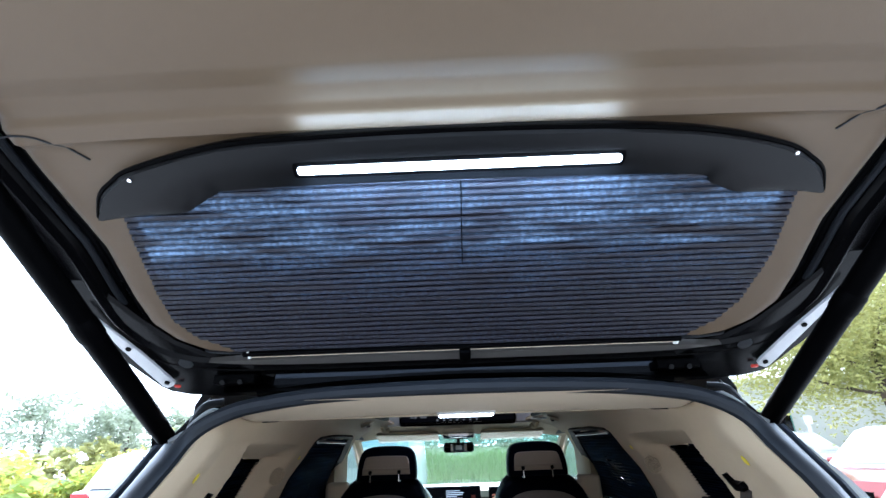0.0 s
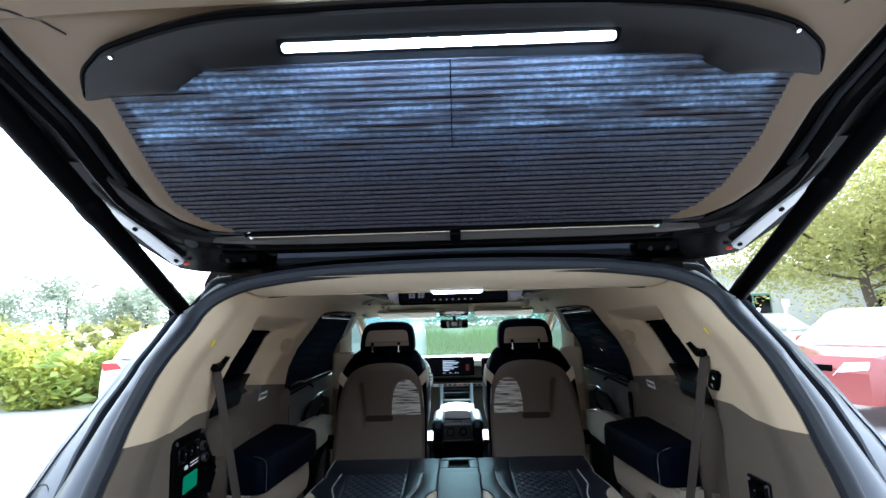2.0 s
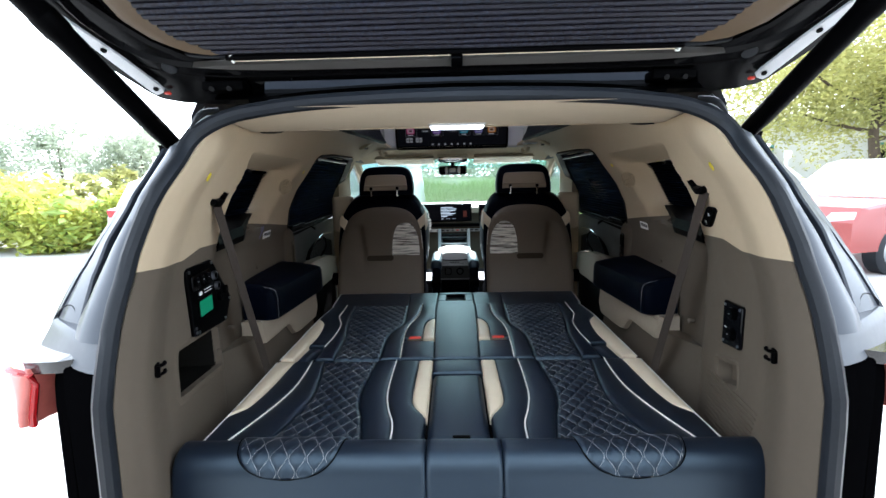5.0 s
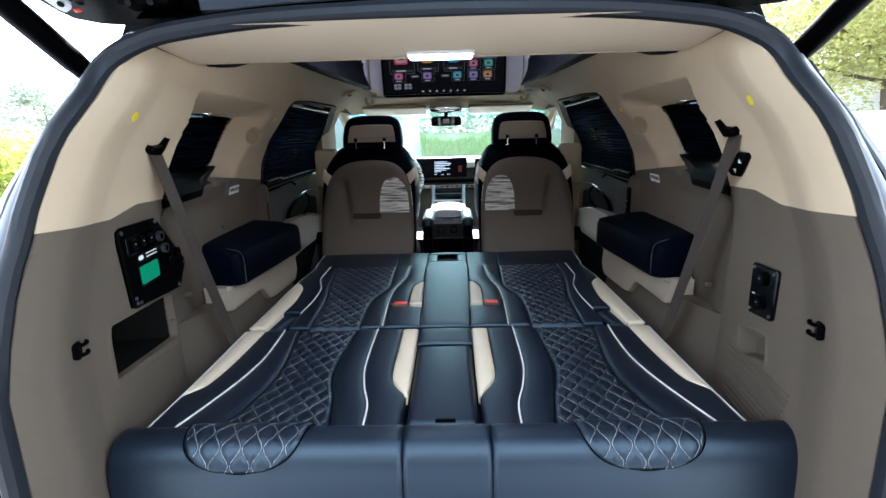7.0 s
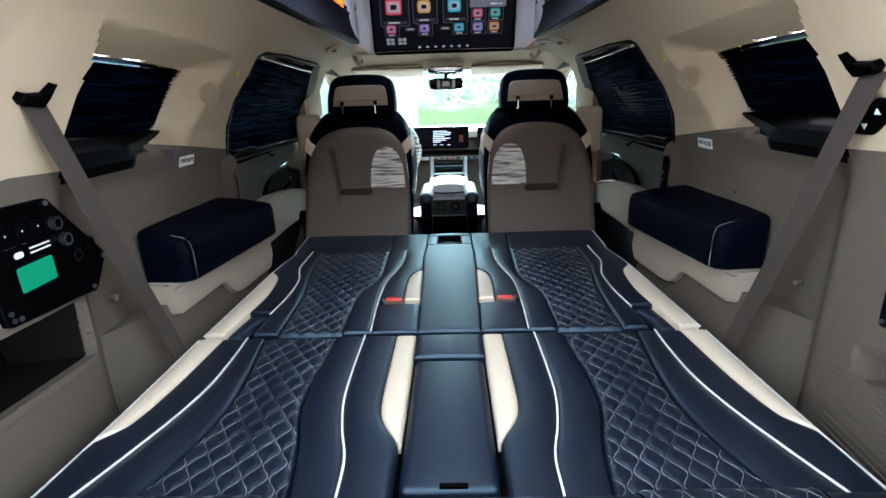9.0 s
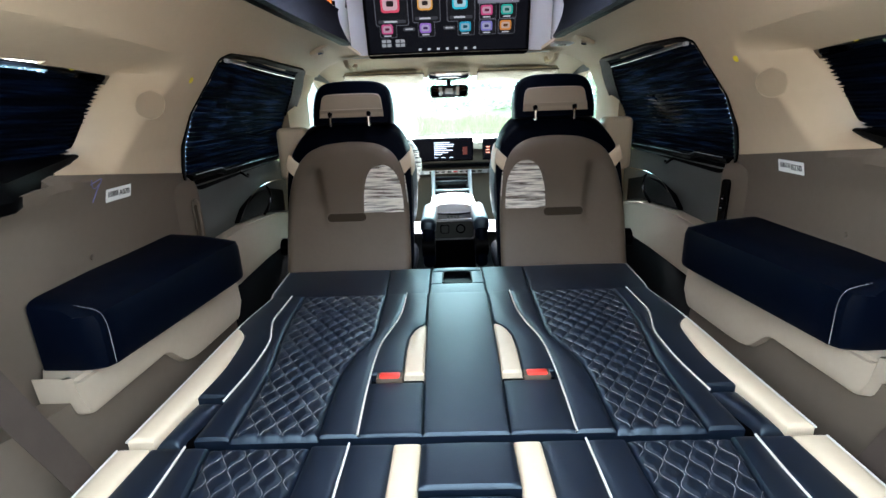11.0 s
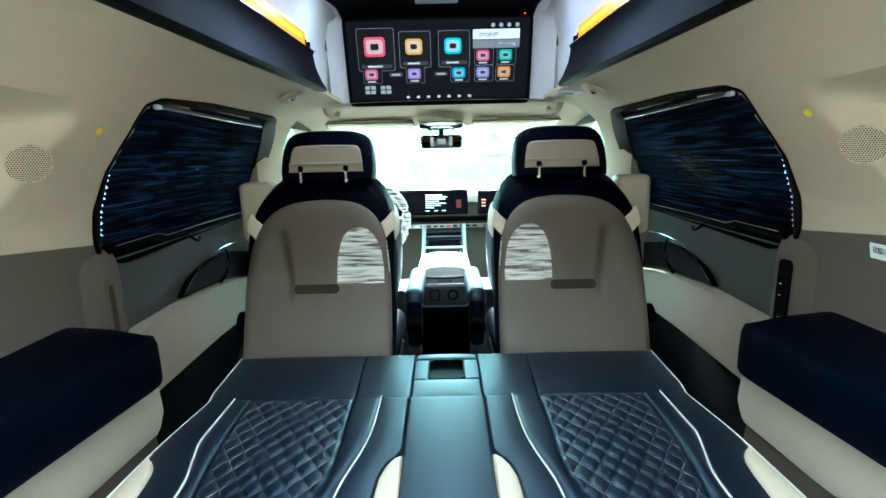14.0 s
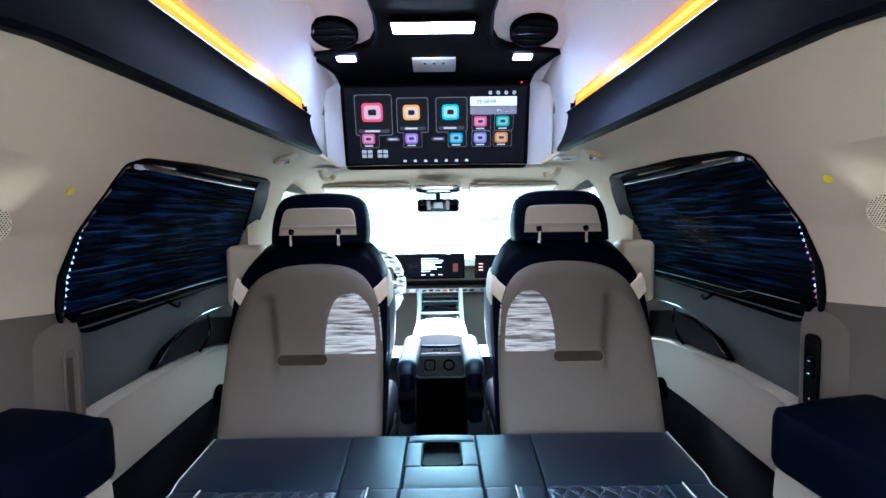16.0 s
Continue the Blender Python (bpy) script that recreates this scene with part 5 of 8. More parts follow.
bed = thing("front_bed_section", (CX, 1.72, 0.80), "navy leather folded seat section with quilted panels and cream piping", "folded seat", "bed sections")
part("base", block((CX, 1.725, 0.83), (1.10, 0.62, 0.11), 0.012), M_BLACK, bed)
for s in (1, -1):
    Y0, Y1 = 1.408, 2.040
    band("side_trim", Y0, 1.834, F["edge"], F["cream"], M_CREAM, bed, s, "cream leather side trim", nx=8, crown=0.005)
    band("outer_panel", 1.534, Y1, F["cream"], F["pipe1"], M_NAVY, bed, s, nx=12)
    band("corner_pad", Y0, 1.528, F["cream"], lambda y: F["cream"](y) + (F["pipe1"](y) - F["cream"](y)) * ip(y, [1.408, 1.528], [0.60, 0.96]), M_NAVY, bed, s, nx=12, z=BZ - 0.010, crown=0.006, edge=0.014, fall=0.012)
    band("gap_floor", Y0, 1.536, F["cream"], F["pipe1"], M_BLACK, bed, s, nx=8, ny=8, z=BZ - 0.034, crown=0)
    band("bolster_panel", Y0, Y1, F["pipe1"], F["q1"], M_NAVY, bed, s, nx=10, crown=0.005)
    qp = part("quilted_panel", pad(Y0, Y1, F["q1"], F["q2"], s=s, nx=64, ny=150, crown=0.003, fall=0.008, edge=0.008, quilt=quilt_height, z=BZ - 0.004), M_NAVY, bed, "quilted navy leather panel")
    part("stitching", threads(Y0 + 0.006, Y1 - 0.006, F["q1"], F["q2"], s, lambda x, y: BZ - 0.0005), M_STITCH, qp, "pale wave stitching")
    band("inner_panel", Y0, Y1, F["q2"], F["pipe2"], M_NAVY, bed, s, nx=10, crown=0.004)
    band("pad_front", 1.60, Y1, F["pipe2"], lambda y: min(F["mid"](y), ip(y, [1.60, 1.70, 1.76, 1.79, 1.81, 1.823, 1.825], [-0.121, -0.1235, -0.121, -0.113, -0.102, -0.088, -0.084])) if y < 1.824 else F["mid"](y), M_NAVY, bed, s, nx=12)
    band("cream_insert", 1.597, 1.822, lambda y: ip(y, [1.597, 1.70, 1.76, 1.79, 1.81, 1.822], [-0.121, -0.1235, -0.121, -0.113, -0.102, -0.086]), F["mid"], M_CREAM, bed, s, "cream leather insert", nx=10, crown=0.003)
    band("pad_rear", Y0, 1.565, F["pipe2"], F["mid"], M_NAVY, bed, s, nx=12)
    band("buckle_recess", 1.566, 1.599, F["pipe2"], F["mid"], M_BLACK, bed, s, z=BZ - 0.016, nx=8, ny=10, crown=0)
    bk = part("buckle", block((CX + s * -0.147, 1.583, BZ - 0.002), (0.054, 0.026, 0.016), 0.004), M_BROWN, bed, "brown buckle head")
    part("release_button", block((CX + s * -0.147, 1.580, BZ + 0.005), (0.042, 0.018, 0.010), 0.004), M_RED, bk, "red release button")
    part("outer_piping", piping([(CX + s * F["pipe1"](y), y, BZ + 0.001) for y in np.linspace(1.513, Y1, 40)]), M_THREAD, bed, "cream piping")
    part("inner_piping", piping([(CX + s * F["pipe2"](y), y, BZ + 0.001) for y in np.linspace(Y0, Y1, 40)]), M_THREAD, bed, "cream piping")
    part("edge_piping", piping([(CX + s * (F["edge"](y) - 0.002), y, BZ - 0.004) for y in np.linspace(Y0, Y1, 40)]), M_THREAD, bed, "cream piping")
part("centre_panel", pad(1.408, 2.040, F["mid"], lambda y: -F["mid"](y), nx=20), M_NAVY, bed)

rbed = thing("rear_bed_section", (CX, 1.15, 0.80), "navy leather folded rear seat with quilted panels and cream inserts", "folded seat", "bed sections")
part("base", block((CX, 1.15, 0.81), (1.10, 0.46, 0.14), 0.012), M_BLACK, rbed)
for s in (1, -1):
    Y0, Y1 = 0.920, 1.388
    band("side_trim", 1.045, Y1, R["edge"], R["cream"], M_CREAM, rbed, s, "cream leather side trim", nx=8, crown=0.005)
    band("outer_panel", Y0, Y1, R["cream"], R["pipe1"], M_NAVY, rbed, s, nx=10)
    band("bolster_panel", Y0, Y1, R["pipe1"], R["q1"], M_NAVY, rbed, s, nx=10, crown=0.005)
    qp = part("quilted_panel", pad(Y0, Y1, R["q1"], R["q2"], s=s, nx=70, ny=120, crown=0.003, fall=0.008, edge=0.008, quilt=quilt_height, z=BZ - 0.004), M_NAVY, rbed, "quilted navy leather panel")
    part("stitching", threads(Y0 + 0.006, Y1 - 0.006, R["q1"], R["q2"], s, lambda x, y: BZ - 0.0005), M_STITCH, qp, "pale wave stitching")
    band("inner_panel", Y0, Y1, R["q2"], R["pipe2"], M_NAVY, rbed, s, nx=10, crown=0.004)
    band("pad_panel", Y0, Y1, R["pipe2"], R["c1"], M_NAVY, rbed, s, nx=10)
    band("cream_insert", 1.04, Y1, R["c1"], R["mid"], M_CREAM, rbed, s, "cream leather insert", nx=8, crown=0.003)
    part("outer_piping", piping([(CX + s * R["pipe1"](y), y, BZ + 0.001) for y in np.linspace(Y0, Y1, 40)]), M_THREAD, rbed, "cream piping")
    part("inner_piping", piping([(CX + s * R["pipe2"](y), y, BZ + 0.001) for y in np.linspace(Y0, Y1, 40)]), M_THREAD, rbed, "cream piping")
    part("edge_piping", piping([(CX + s * (R["edge"](y) - 0.002), y, BZ - 0.004) for y in np.linspace(Y0, Y1, 40)]), M_THREAD, rbed, "cream piping")
arm = part("folded_armrest", block((CX, 1.115, BZ - 0.030), (0.142, 0.345, 0.055), 0.016, 4), M_NAVY, rbed, "flush folded centre armrest")
part("pull_tab", block((CX + 0.006, 0.952, BZ - 0.004), (0.04, 0.008, 0.006), 0.002), M_BLACK, arm)
part("centre_panel", pad(1.293, 1.388, lambda y: -0.074, lambda y: 0.074, nx=14, ny=14), M_NAVY, rbed)

# front strip with the cup holder
strip = thing("front_bed_strip", (CX, 2.16, 0.80), "navy leather bridge cushion with a square cup holder", "cushion", "bed sections")
part("base", block((CX, 2.18, 0.81), (1.10, 0.22, 0.12), 0.012), M_BLACK, strip)
e0 = lambda y: ip(y, [2.05, 2.10, 2.3], [-0.560, -0.572, -0.586])
for s in (1, -1):
    band("wing_panel", 2.048, 2.300, e0, lambda y: ip(y, [2.05, 2.27], [-0.215, -0.228]), M_NAVY, strip, s, z=0.893, crown=0.006, ny=20)
    band("side_panel", 2.048, 2.300, lambda y: ip(y, [2.05, 2.27], [-0.215, -0.228]), lambda y: -0.086, M_NAVY, strip, s, z=0.893, ny=20)
    part("edge_piping", piping([(CX + s * e0(y), y, 0.890) for y in np.linspace(2.05, 2.300, 14)]), M_THREAD, strip, "cream piping")
for a, b, nm in ((2.048, 2.146, "rear_panel"), (2.262, 2.300, "front_panel")):
    part(nm, pad(a, b, lambda y: -0.085, lambda y: 0.085, z=0.893, nx=10, ny=8), M_NAVY, strip)
for s in (1, -1):
    band("holder_side", 2.146, 2.262, lambda y: -0.086, lambda y: -0.046, M_NAVY, strip, s, z=0.893, nx=6, ny=8, crown=0)
o, i2 = rounded(0.098, 0.116, 0.018, 5, CX, 2.204), rounded(0.090, 0.107, 0.016, 5, CX, 2.204)
part("cup_holder", loft([[(x, y, 0.880) for x, y in o], [(x, y, 0.8945) for x, y in o], [(x, y, 0.8945) for x, y in i2], [(x, y, 0.83) for x, y in i2], [(CX + (x - CX) * 0.1, 2.204 + (y - 2.204) * 0.1, 0.826) for x, y in i2]], closed=True, caps=True), M_COVE, strip, "black cup holder")

# rounded rear edge cushion
roll = thing("rear_edge_cushion", (CX, 0.80, 0.60), "navy leather rounded rear edge of the folded bench", "cushion", "bed sections")
PR = smooth_line([(0.922, 0.895), (0.918, 0.914), (0.905, 0.924), (0.885, 0.925), (0.862, 0.917), (0.846, 0.897), (0.838, 0.865), (0.834, 0.80), (0.834, 0.72), (0.84, 0.62)], 48)


def roll_block(x0, x1, r=0.010):
    xs = [x0, x0 + 0.003, x0 + 0.008, x0 + r] + list(np.linspace(x0 + r, x1 - r, 12))[1:-1] + [x1 - r, x1 - 0.008, x1 - 0.003, x1]
    rows = []
    for x in xs:
        d = min(x - x0, x1 - x)
        k = 0.006 * (1 - min(1, d / r)) ** 2
        rows.append([(x, y + k * 0.9, z - k) for y, z in PR] + [(x, 0.915, 0.62)])
    return loft(rows, closed=True, caps=True)


part("left_cushion", roll_block(-0.594, -0.0745), M_NAVY, roll)
part("centre_cushion", roll_block(-0.0735, 0.0825), M_NAVY, roll)
part("right_cushion", roll_block(0.0835, 0.622), M_NAVY, roll)


def roll_at(v):
    """A place on the cushion's profile; v: metres along it from its front edge."""
    d = 0
    for a, b in zip(PR, PR[1:]):
        q = math.dist(a, b)
        if d + q >= v:
            f = (v - d) / q
            n = Vector((0, -(b[1] - a[1]), (b[0] - a[0]))).normalized()
            n = n if n.z > 0 else -n
            return Vector((0, a[0] + (b[0] - a[0]) * f, a[1] + (b[1] - a[1]) * f)), n
        d += q
    return Vector((0, *PR[-1])), Vector((0, -1, 0))


for s in (-1, 1):
    xc = CX + s * 0.352
    W2, V0, V1 = 0.098, 0.022, 0.128
    rows, runs = [], []

    def half_w(v):
        t = (v - V0) / (V1 - V0)
        return W2 * (1 - max(0, t) ** 4.5) ** 0.5 + 0.016 * (1 - t)
    nv = 40
    for i in range(nv + 1):
        v = V0 + (V1 - V0) * (1 - (1 - i / nv) ** 1.6) * 0.999
        p, n = roll_at(v)
        hw = half_w(v)
        row = []
        for j in range(51):
            t = -1 + 2 * j / 50
            x = xc + t * hw
            dd = min((1 - abs(t)) * hw, V1 - v)
            row.append(p + Vector((x, 0, 0)) + n * (0.001 + 0.003 * min(1, dd / 0.006) + 0.65 * quilt_height(x - CX, 0.922 - v) * min(1, dd / 0.008)))
        rows.append(row)
    qp = part("quilted_tongue", loft(rows), M_NAVY, roll, "quilted navy leather tongue")
    bm = bmesh.new()
    for k in range(-34, 35):
        run = []
        for v in np.linspace(V0, V1 - 0.003, 34):
            x = CX + wave(k, 0.922 - v)
            if abs(x - xc) < half_w(v) - 0.004:
                p, n = roll_at(v)
                run.append(p + Vector((x, 0, 0)) + n * 0.0054)
        if len(run) > 3:
            tube(run, 0.00030, 4, bm=bm)
    part("stitching", bm, M_STITCH, qp, "pale wave stitching")
    bm = tube([roll_at(v)[0] + Vector((xc + sg * half_w(v), 0, 0)) + roll_at(v)[1] * 0.002 for sg, v in [(-1, v) for v in np.linspace(V0, V1 * 0.999, 20)] + [(1, v) for v in np.linspace(V1 * 0.999, V0, 20)]], 0.0014, 5)
    part("seam", bm, M_BLACK, qp)
single("load_floor", block((0, 1.6, 0.52), (1.5, 2.0, 0.04), 0.005), M_CARPET, "black carpeted load floor under the bed", "floor", kind="structure")
single("bumper_step", block((0, 0.66, 0.50), (1.30, 0.22, 0.14), 0.03, 4), M_BLACK, "black plastic rear bumper step", "bumper", kind="structure")

# ---------------------------------------------------------------- side arm cushions and the sill under them
for s in (-1, 1):
    ac = thing("side_cushion", (s * 0.65, 1.67, 1.02), "navy leather box cushion along the side wall", "cushion", "side cushions")
    rows = []
    for y, k in [(1.418, 0.030), (1.420, 0.014), (1.428, 0.004), (1.445, 0.0)] + [(v, 0.0) for v in np.linspace(1.47, 1.87, 9)] + [(1.895, 0.002), (1.910, 0.010), (1.916, 0.028)]:
        zb, zt = 1.028 - 0.014 * (y - 1.42) / 0.5, 1.132 - 0.010 * (y - 1.42) / 0.5
        xi, xo = 0.581 - 0.020 * (y - 1.42) / 0.5, wall_base(y) + 0.01
        pr = [(xi + k, zb + 0.012), (xi + k, (zb + zt) / 2), (xi + k + 0.001, zt - 0.022), (xi + k + 0.007, zt - 0.008), (xi + 0.024 + k, zt - k * 0.6), ((xi + xo) / 2, zt + 0.012 - k * 0.6), (xo, zt + 0.020 - k * 0.6), (xo, zb), (xi + 0.016 + k, zb + k * 0.3), (xi + 0.004 + k, zb + 0.003 + k * 0.3)]
        rows.append([(s * x, y, z) for x, z in pr])
    part("cover", loft(rows, closed=True, caps=True), M_NAVY_SHADED, ac)
    bm = bmesh.new()
    seam = smooth_line([(0.5795, 1.437, 1.036), (0.5792, 1.437, 1.07), (0.5798, 1.437, 1.105), (0.586, 1.437, 1.1235), (0.602, 1.437, 1.1325), (0.66, 1.437, 1.145)], 36)
    for a, b in zip(seam[::1], seam[1::1]):
        a, b = Vector(a), Vector(b)
        tube([(s * a.x, a.y, a.z), (s * (a * 0.35 + b * 0.65).x, a.y, (a * 0.35 + b * 0.65).z)], 0.00045, 4, bm=bm)
    part("seam_stitching", bm, M_STITCH, ac, "pale stitched seam")
    sl = thing("side_sill", (s * 0.65, 1.65, 0.86), "stone-coloured moulded sill under the side cushion", "sill", "side sills")
    rows = []
    for y in [1.388, 1.3885, 1.389, 1.390, 1.392, 1.394, 1.397, 1.401, 1.405, 1.41] + list(np.linspace(1.42, 1.955, 44)):
        zb = ip(y, [1.388, 1.3885, 1.390, 1.392, 1.396, 1.402, 1.412, 1.52, 1.613, 1.630, 1.645, 1.665, 1.683, 1.71, 1.75, 1.93, 1.945, 1.955], [1.036, 1.022, 1.004, 0.985, 0.968, 0.960, 0.957, 0.956, 0.955, 0.945, 0.928, 0.908, 0.897, 0.891, 0.888, 0.882, 0.890, 0.910])
        zt = 1.040
        xi = 0.610 + 0.006 * min(1.0, max(0.0, (1.402 - y) / 0.014)) ** 2
        xw = xi + 0.050 + 0.030 * min(1.0, max(0.0, (y - 1.388) / 0.03))
        rows.append([(s * x, y, z) for x, z in ((xw, zt - 0.006), (xi + 0.022, zt - 0.008), (xi + 0.011, zt - 0.010), (xi + 0.008, zb + (zt - zb) * 0.80), (xi + 0.0105, zb + (zt - zb) * 0.775), (xi + 0.006, zb + (zt - zb) * 0.75), (xi + 0.002, zb + (zt - zb) * 0.4), (xi, zb + (zt - zb) * 0.15), (xi + 0.004, zb + (zt - zb) * 0.04), (xi + 0.02, zb), (xw + 0.015, zb))])
    part("moulding", loft(rows, closed=True, caps=True), M_SILL, sl)
    part("lower_kick", loft([[(s * (xk + dx), y, z) for dx, z in ((0.0, 0.99), (-0.002, 0.90), (-0.01, 0.82), (-0.01, 0.55), (0.05, 0.55), (0.05, 0.99))] for y, xk in ((1.235, 0.682), (1.27, 0.668), (1.32, 0.650), (1.37, 0.636), (1.42, 0.630), (1.6, 0.630), (1.95, 0.636))], closed=True, caps=True), M_BROWN, sl, "brown kick panel")
    part("floor_well", block((s * 0.70, 2.45, 0.60), (0.14, 0.9, 0.04), 0.004), M_CARPET, sl)

# ---------------------------------------------------------------- fittings on the side walls


def wall_plate(s, y0, z0, off=0.0):
    """A mapping for flat fittings on a side wall: a along y, b up, c into the cabin."""
    p = on_wall(s, y0, z0, 0)
    ty = (on_wall(s, y0 + 0.04, z0) - on_wall(s, y0 - 0.04, z0)).normalized()
    tz = (on_wall(s, y0, z0 + 0.02) - on_wall(s, y0, z0 - 0.02)).normalized()
    n = ty.cross(tz).normalized()
    if n.x * s > 0:
        n = -n
    return lambda a, b, c: p + ty * a + tz * b + n * (c + off)


def disc(r, n=20, cx=0.0, cy=0.0):
    return [(cx + r * math.cos(k * math.tau / n), cy + r * math.sin(k * math.tau / n)) for k in range(n)]


for s in (-1, 1):
    for y, z, r in ((1.026, 1.484, 0.0105), (1.905 if s < 0 else 1.862, 1.505, 0.0075)):
        single("yellow_sticker", slab(disc(r), wall_plate(s, y, z), 0.0012), M_YELLOW, "round yellow inspection sticker on the beige trim", "sticker", "yellow stickers", smooth=False)
    # perforated speaker
    pl = wall_plate(s, 1.795, 1.45, 0.003)
    sp = thing("wall_speaker", pl(0, 0, 0), "round perforated beige speaker grille in the upper trim", "speaker", "wall speakers")
    part("grille", slab(disc(0.031, 28), pl, 0.0006, 0.0003), M_BEIGE, sp)
    bm = bmesh.new()
    for i in range(-10, 11):
        for j in range(-10, 11):
            a, b = i * 0.0036 + (0.0018 if j % 2 else 0), j * 0.0032
            if a * a + b * b < 0.029 ** 2:
                bm.faces.new([bm.verts.new(pl(a + p[0], b + p[1], 0.0009)) for p in disc(0.0011, 6)])
    part("perforation", bm, M_BLACK, sp, smooth=False)
    # barcode label
    lp = wall_plate(s, 1.715 if s < 0 else 1.78, 1.275, 0.0)
    lb = thing("barcode_label", lp(0, 0, 0), "white paper barcode label stuck on the brown trim", "label", "barcode labels")
    part("paper", slab(rounded(0.088, 0.027, 0.002, 2), lp, 0.0008), M_LABEL, lb, smooth=False)
    rnd = random.Random(3 + s)
    for k in range(11):
        xx = -0.036 + k * 0.0033
        part("bar", slab(rounded(rnd.choice((0.0011, 0.0018, 0.0024)), 0.011, 0.0003, 1, -s * xx * 1.0 if s > 0 else xx, 0.002), lp, 0.0011), M_INK, lb, smooth=False)
    bx, by = (lp(1, 0, 0) - lp(0, 0, 0)), (lp(0, 1, 0) - lp(0, 0, 0))
    if s > 0:
        bx = -bx
    m = Matrix.Translation(lp(0.02 * (1 if s < 0 else -1), 0.0, 0.0012)) @ frame_of(bx, by).to_4x4()
    words("A07B" if s < 0 else "B23B", 0.017, m, M_INK, lb)
    # seat belt
    bt = thing("seat_belt", on_wall(s, 1.155, 1.43), "brown webbing seat belt hanging from a black guide", "seat belt", "seat belts")
    gd = wall_plate(s, 1.134 if s < 0 else 1.145, 1.428 if s < 0 else 1.435)
    part("guide", slab([(-0.028, -0.004), (-0.020, -0.012), (0.018, -0.014), (0.028, -0.002), (0.040, 0.022), (0.036, 0.022), (0.022, 0.006), (-0.004, 0.004), (-0.022, 0.006)], gd, 0.014, 0.003), M_BLACK, bt)
    line = [Vector((s * x, y, z)) for x, y, z in smooth_line([(0.602, 1.130, 1.440), (0.598, 1.145, 1.405), (0.592, 1.199, 1.245), (0.586, 1.254, 1.085), (0.582, 1.300, 0.960), (0.580, 1.336, 0.86)], 30)]
    rows = []
    for i, c in enumerate(line):
        t = (line[min(i + 1, 29)] - line[max(i - 1, 0)]).normalized()
        w = Vector((0, -t.z, t.y)) * 0.0225 + Vector((s * 0.002, 0, 0))
        th = Vector((-s * 0.0014, 0, 0))
        rows.append([c - w, c - w + th, c + w + th, c + w])
    part("webbing", loft(rows, closed=True, caps=True), M_BELT, bt)
    part("stop_button", tube([(s * 0.662, 1.272, 1.058), (s * 0.644, 1.268, 1.060), (s * 0.641, 1.268, 1.060)], [0.006, 0.007, 0.005], 10), M_BROWN, bt)
    # luggage hook
    hk = wall_plate(s, 0.838, 1.114 if s < 0 else 1.128)
    h = thing("luggage_hook", hk(0, 0, 0), "small black folding luggage hook on the brown trim", "hook", "luggage hooks")
    part("base", slab(rounded(0.026, 0.026, 0.006), hk, 0.004, 0.0015), M_BLACK, h)
    for b in (0.009, -0.008):
        part("hook_arm", tube(smooth_line([hk(-0.008, b, 0.003), hk(0.0, b, 0.010), hk(0.010, b, 0.013), hk(0.014, b + 0.002, 0.010)], 9), 0.0034, 7), M_BLACK, h)
    part("hook_bar", tube([hk(-0.010, 0.011, 0.006), hk(-0.010, -0.011, 0.006)], 0.0045, 8), M_BLACK, h)
    # little screw in the front quarter trim
    part("trim_clip", tube([on_wall(s, 1.60, 1.17, 0.0), on_wall(s, 1.60, 1.17, 0.004)], 0.006, 10), M_BROWN, h)

# thin violet strokes on the left wall
ck = thing("violet_squiggle", on_wall(-1, 1.635, 1.293), "thin violet squiggle on the brown trim", "mark")
part("stroke", tube([on_wall(-1, 1.635 + a, 1.293 + b, 0.002) for a, b in smooth_line([(-0.020, 0.012), (-0.002, 0.016), (0.016, 0.018), (0.004, 0.002), (-0.006, -0.022)], 16)], 0.0010, 5), M_SQUIGGLE, ck)
part("stroke", tube([on_wall(-1, 1.635 + a, 1.293 + b, 0.002) for a, b in smooth_line([(-0.016, 0.020), (-0.013, 0.008), (-0.004, 0.004), (0.008, 0.010)], 10)], 0.0008, 5), M_SQUIGGLE, ck)

# control panel at the left
pan = thing("control_panel", on_wall(-1, 1.13, 1.12), "black power control panel with a green display and round sockets", "control panel")
pl = wall_plate(-1, 1.14, 1.195)
part("plate", slab([(-0.132, 0.078), (-0.12, 0.084), (0.01, 0.082), (0.022, 0.078), (0.125, -0.035), (0.128, -0.048), (0.09, -0.095), (0.08, -0.100), (-0.11, -0.083), (-0.12, -0.078)], pl, 0.008, 0.002), M_BLACK, pan)
part("fuse_block", slab(rounded(0.11, 0.038, 0.005, 3, -0.06, 0.045), lambda a, b, c: pl(a, b, c + 0.008), 0.004, 0.001), M_GLOSS, pan)
for k in range(3):
    part("rocker", slab(rounded(0.018, 0.020, 0.003, 3, -0.09 + 0.032 * k, 0.045), lambda a, b, c: pl(a, b, c + 0.012), 0.004, 0.001), M_BLACK, pan)
    part("rocker_mark", slab(rounded(0.0022, 0.0026, 0.0008, 2, -0.09 + 0.032 * k, 0.046), lambda a, b, c: pl(a, b, c + 0.016), 0.0006), M_LABEL, pan)
part("display", slab(rounded(0.074, 0.038, 0.004, 3, -0.043, -0.024), lambda a, b, c: pl(a, b, c + 0.008), 0.003, 0.001), M_GREEN, pan, "lit green display")
part("display_bezel", slab(rounded(0.084, 0.048, 0.005, 3, -0.043, -0.024), lambda a, b, c: pl(a, b, c + 0.008), 0.0015), M_GLOSS, pan)
part("maker_mark", slab(rounded(0.018, 0.009, 0.004, 3, -0.066, 0.012), lambda a, b, c: pl(a, b, c + 0.008), 0.0008), M_LABEL, pan, "white printed mark")
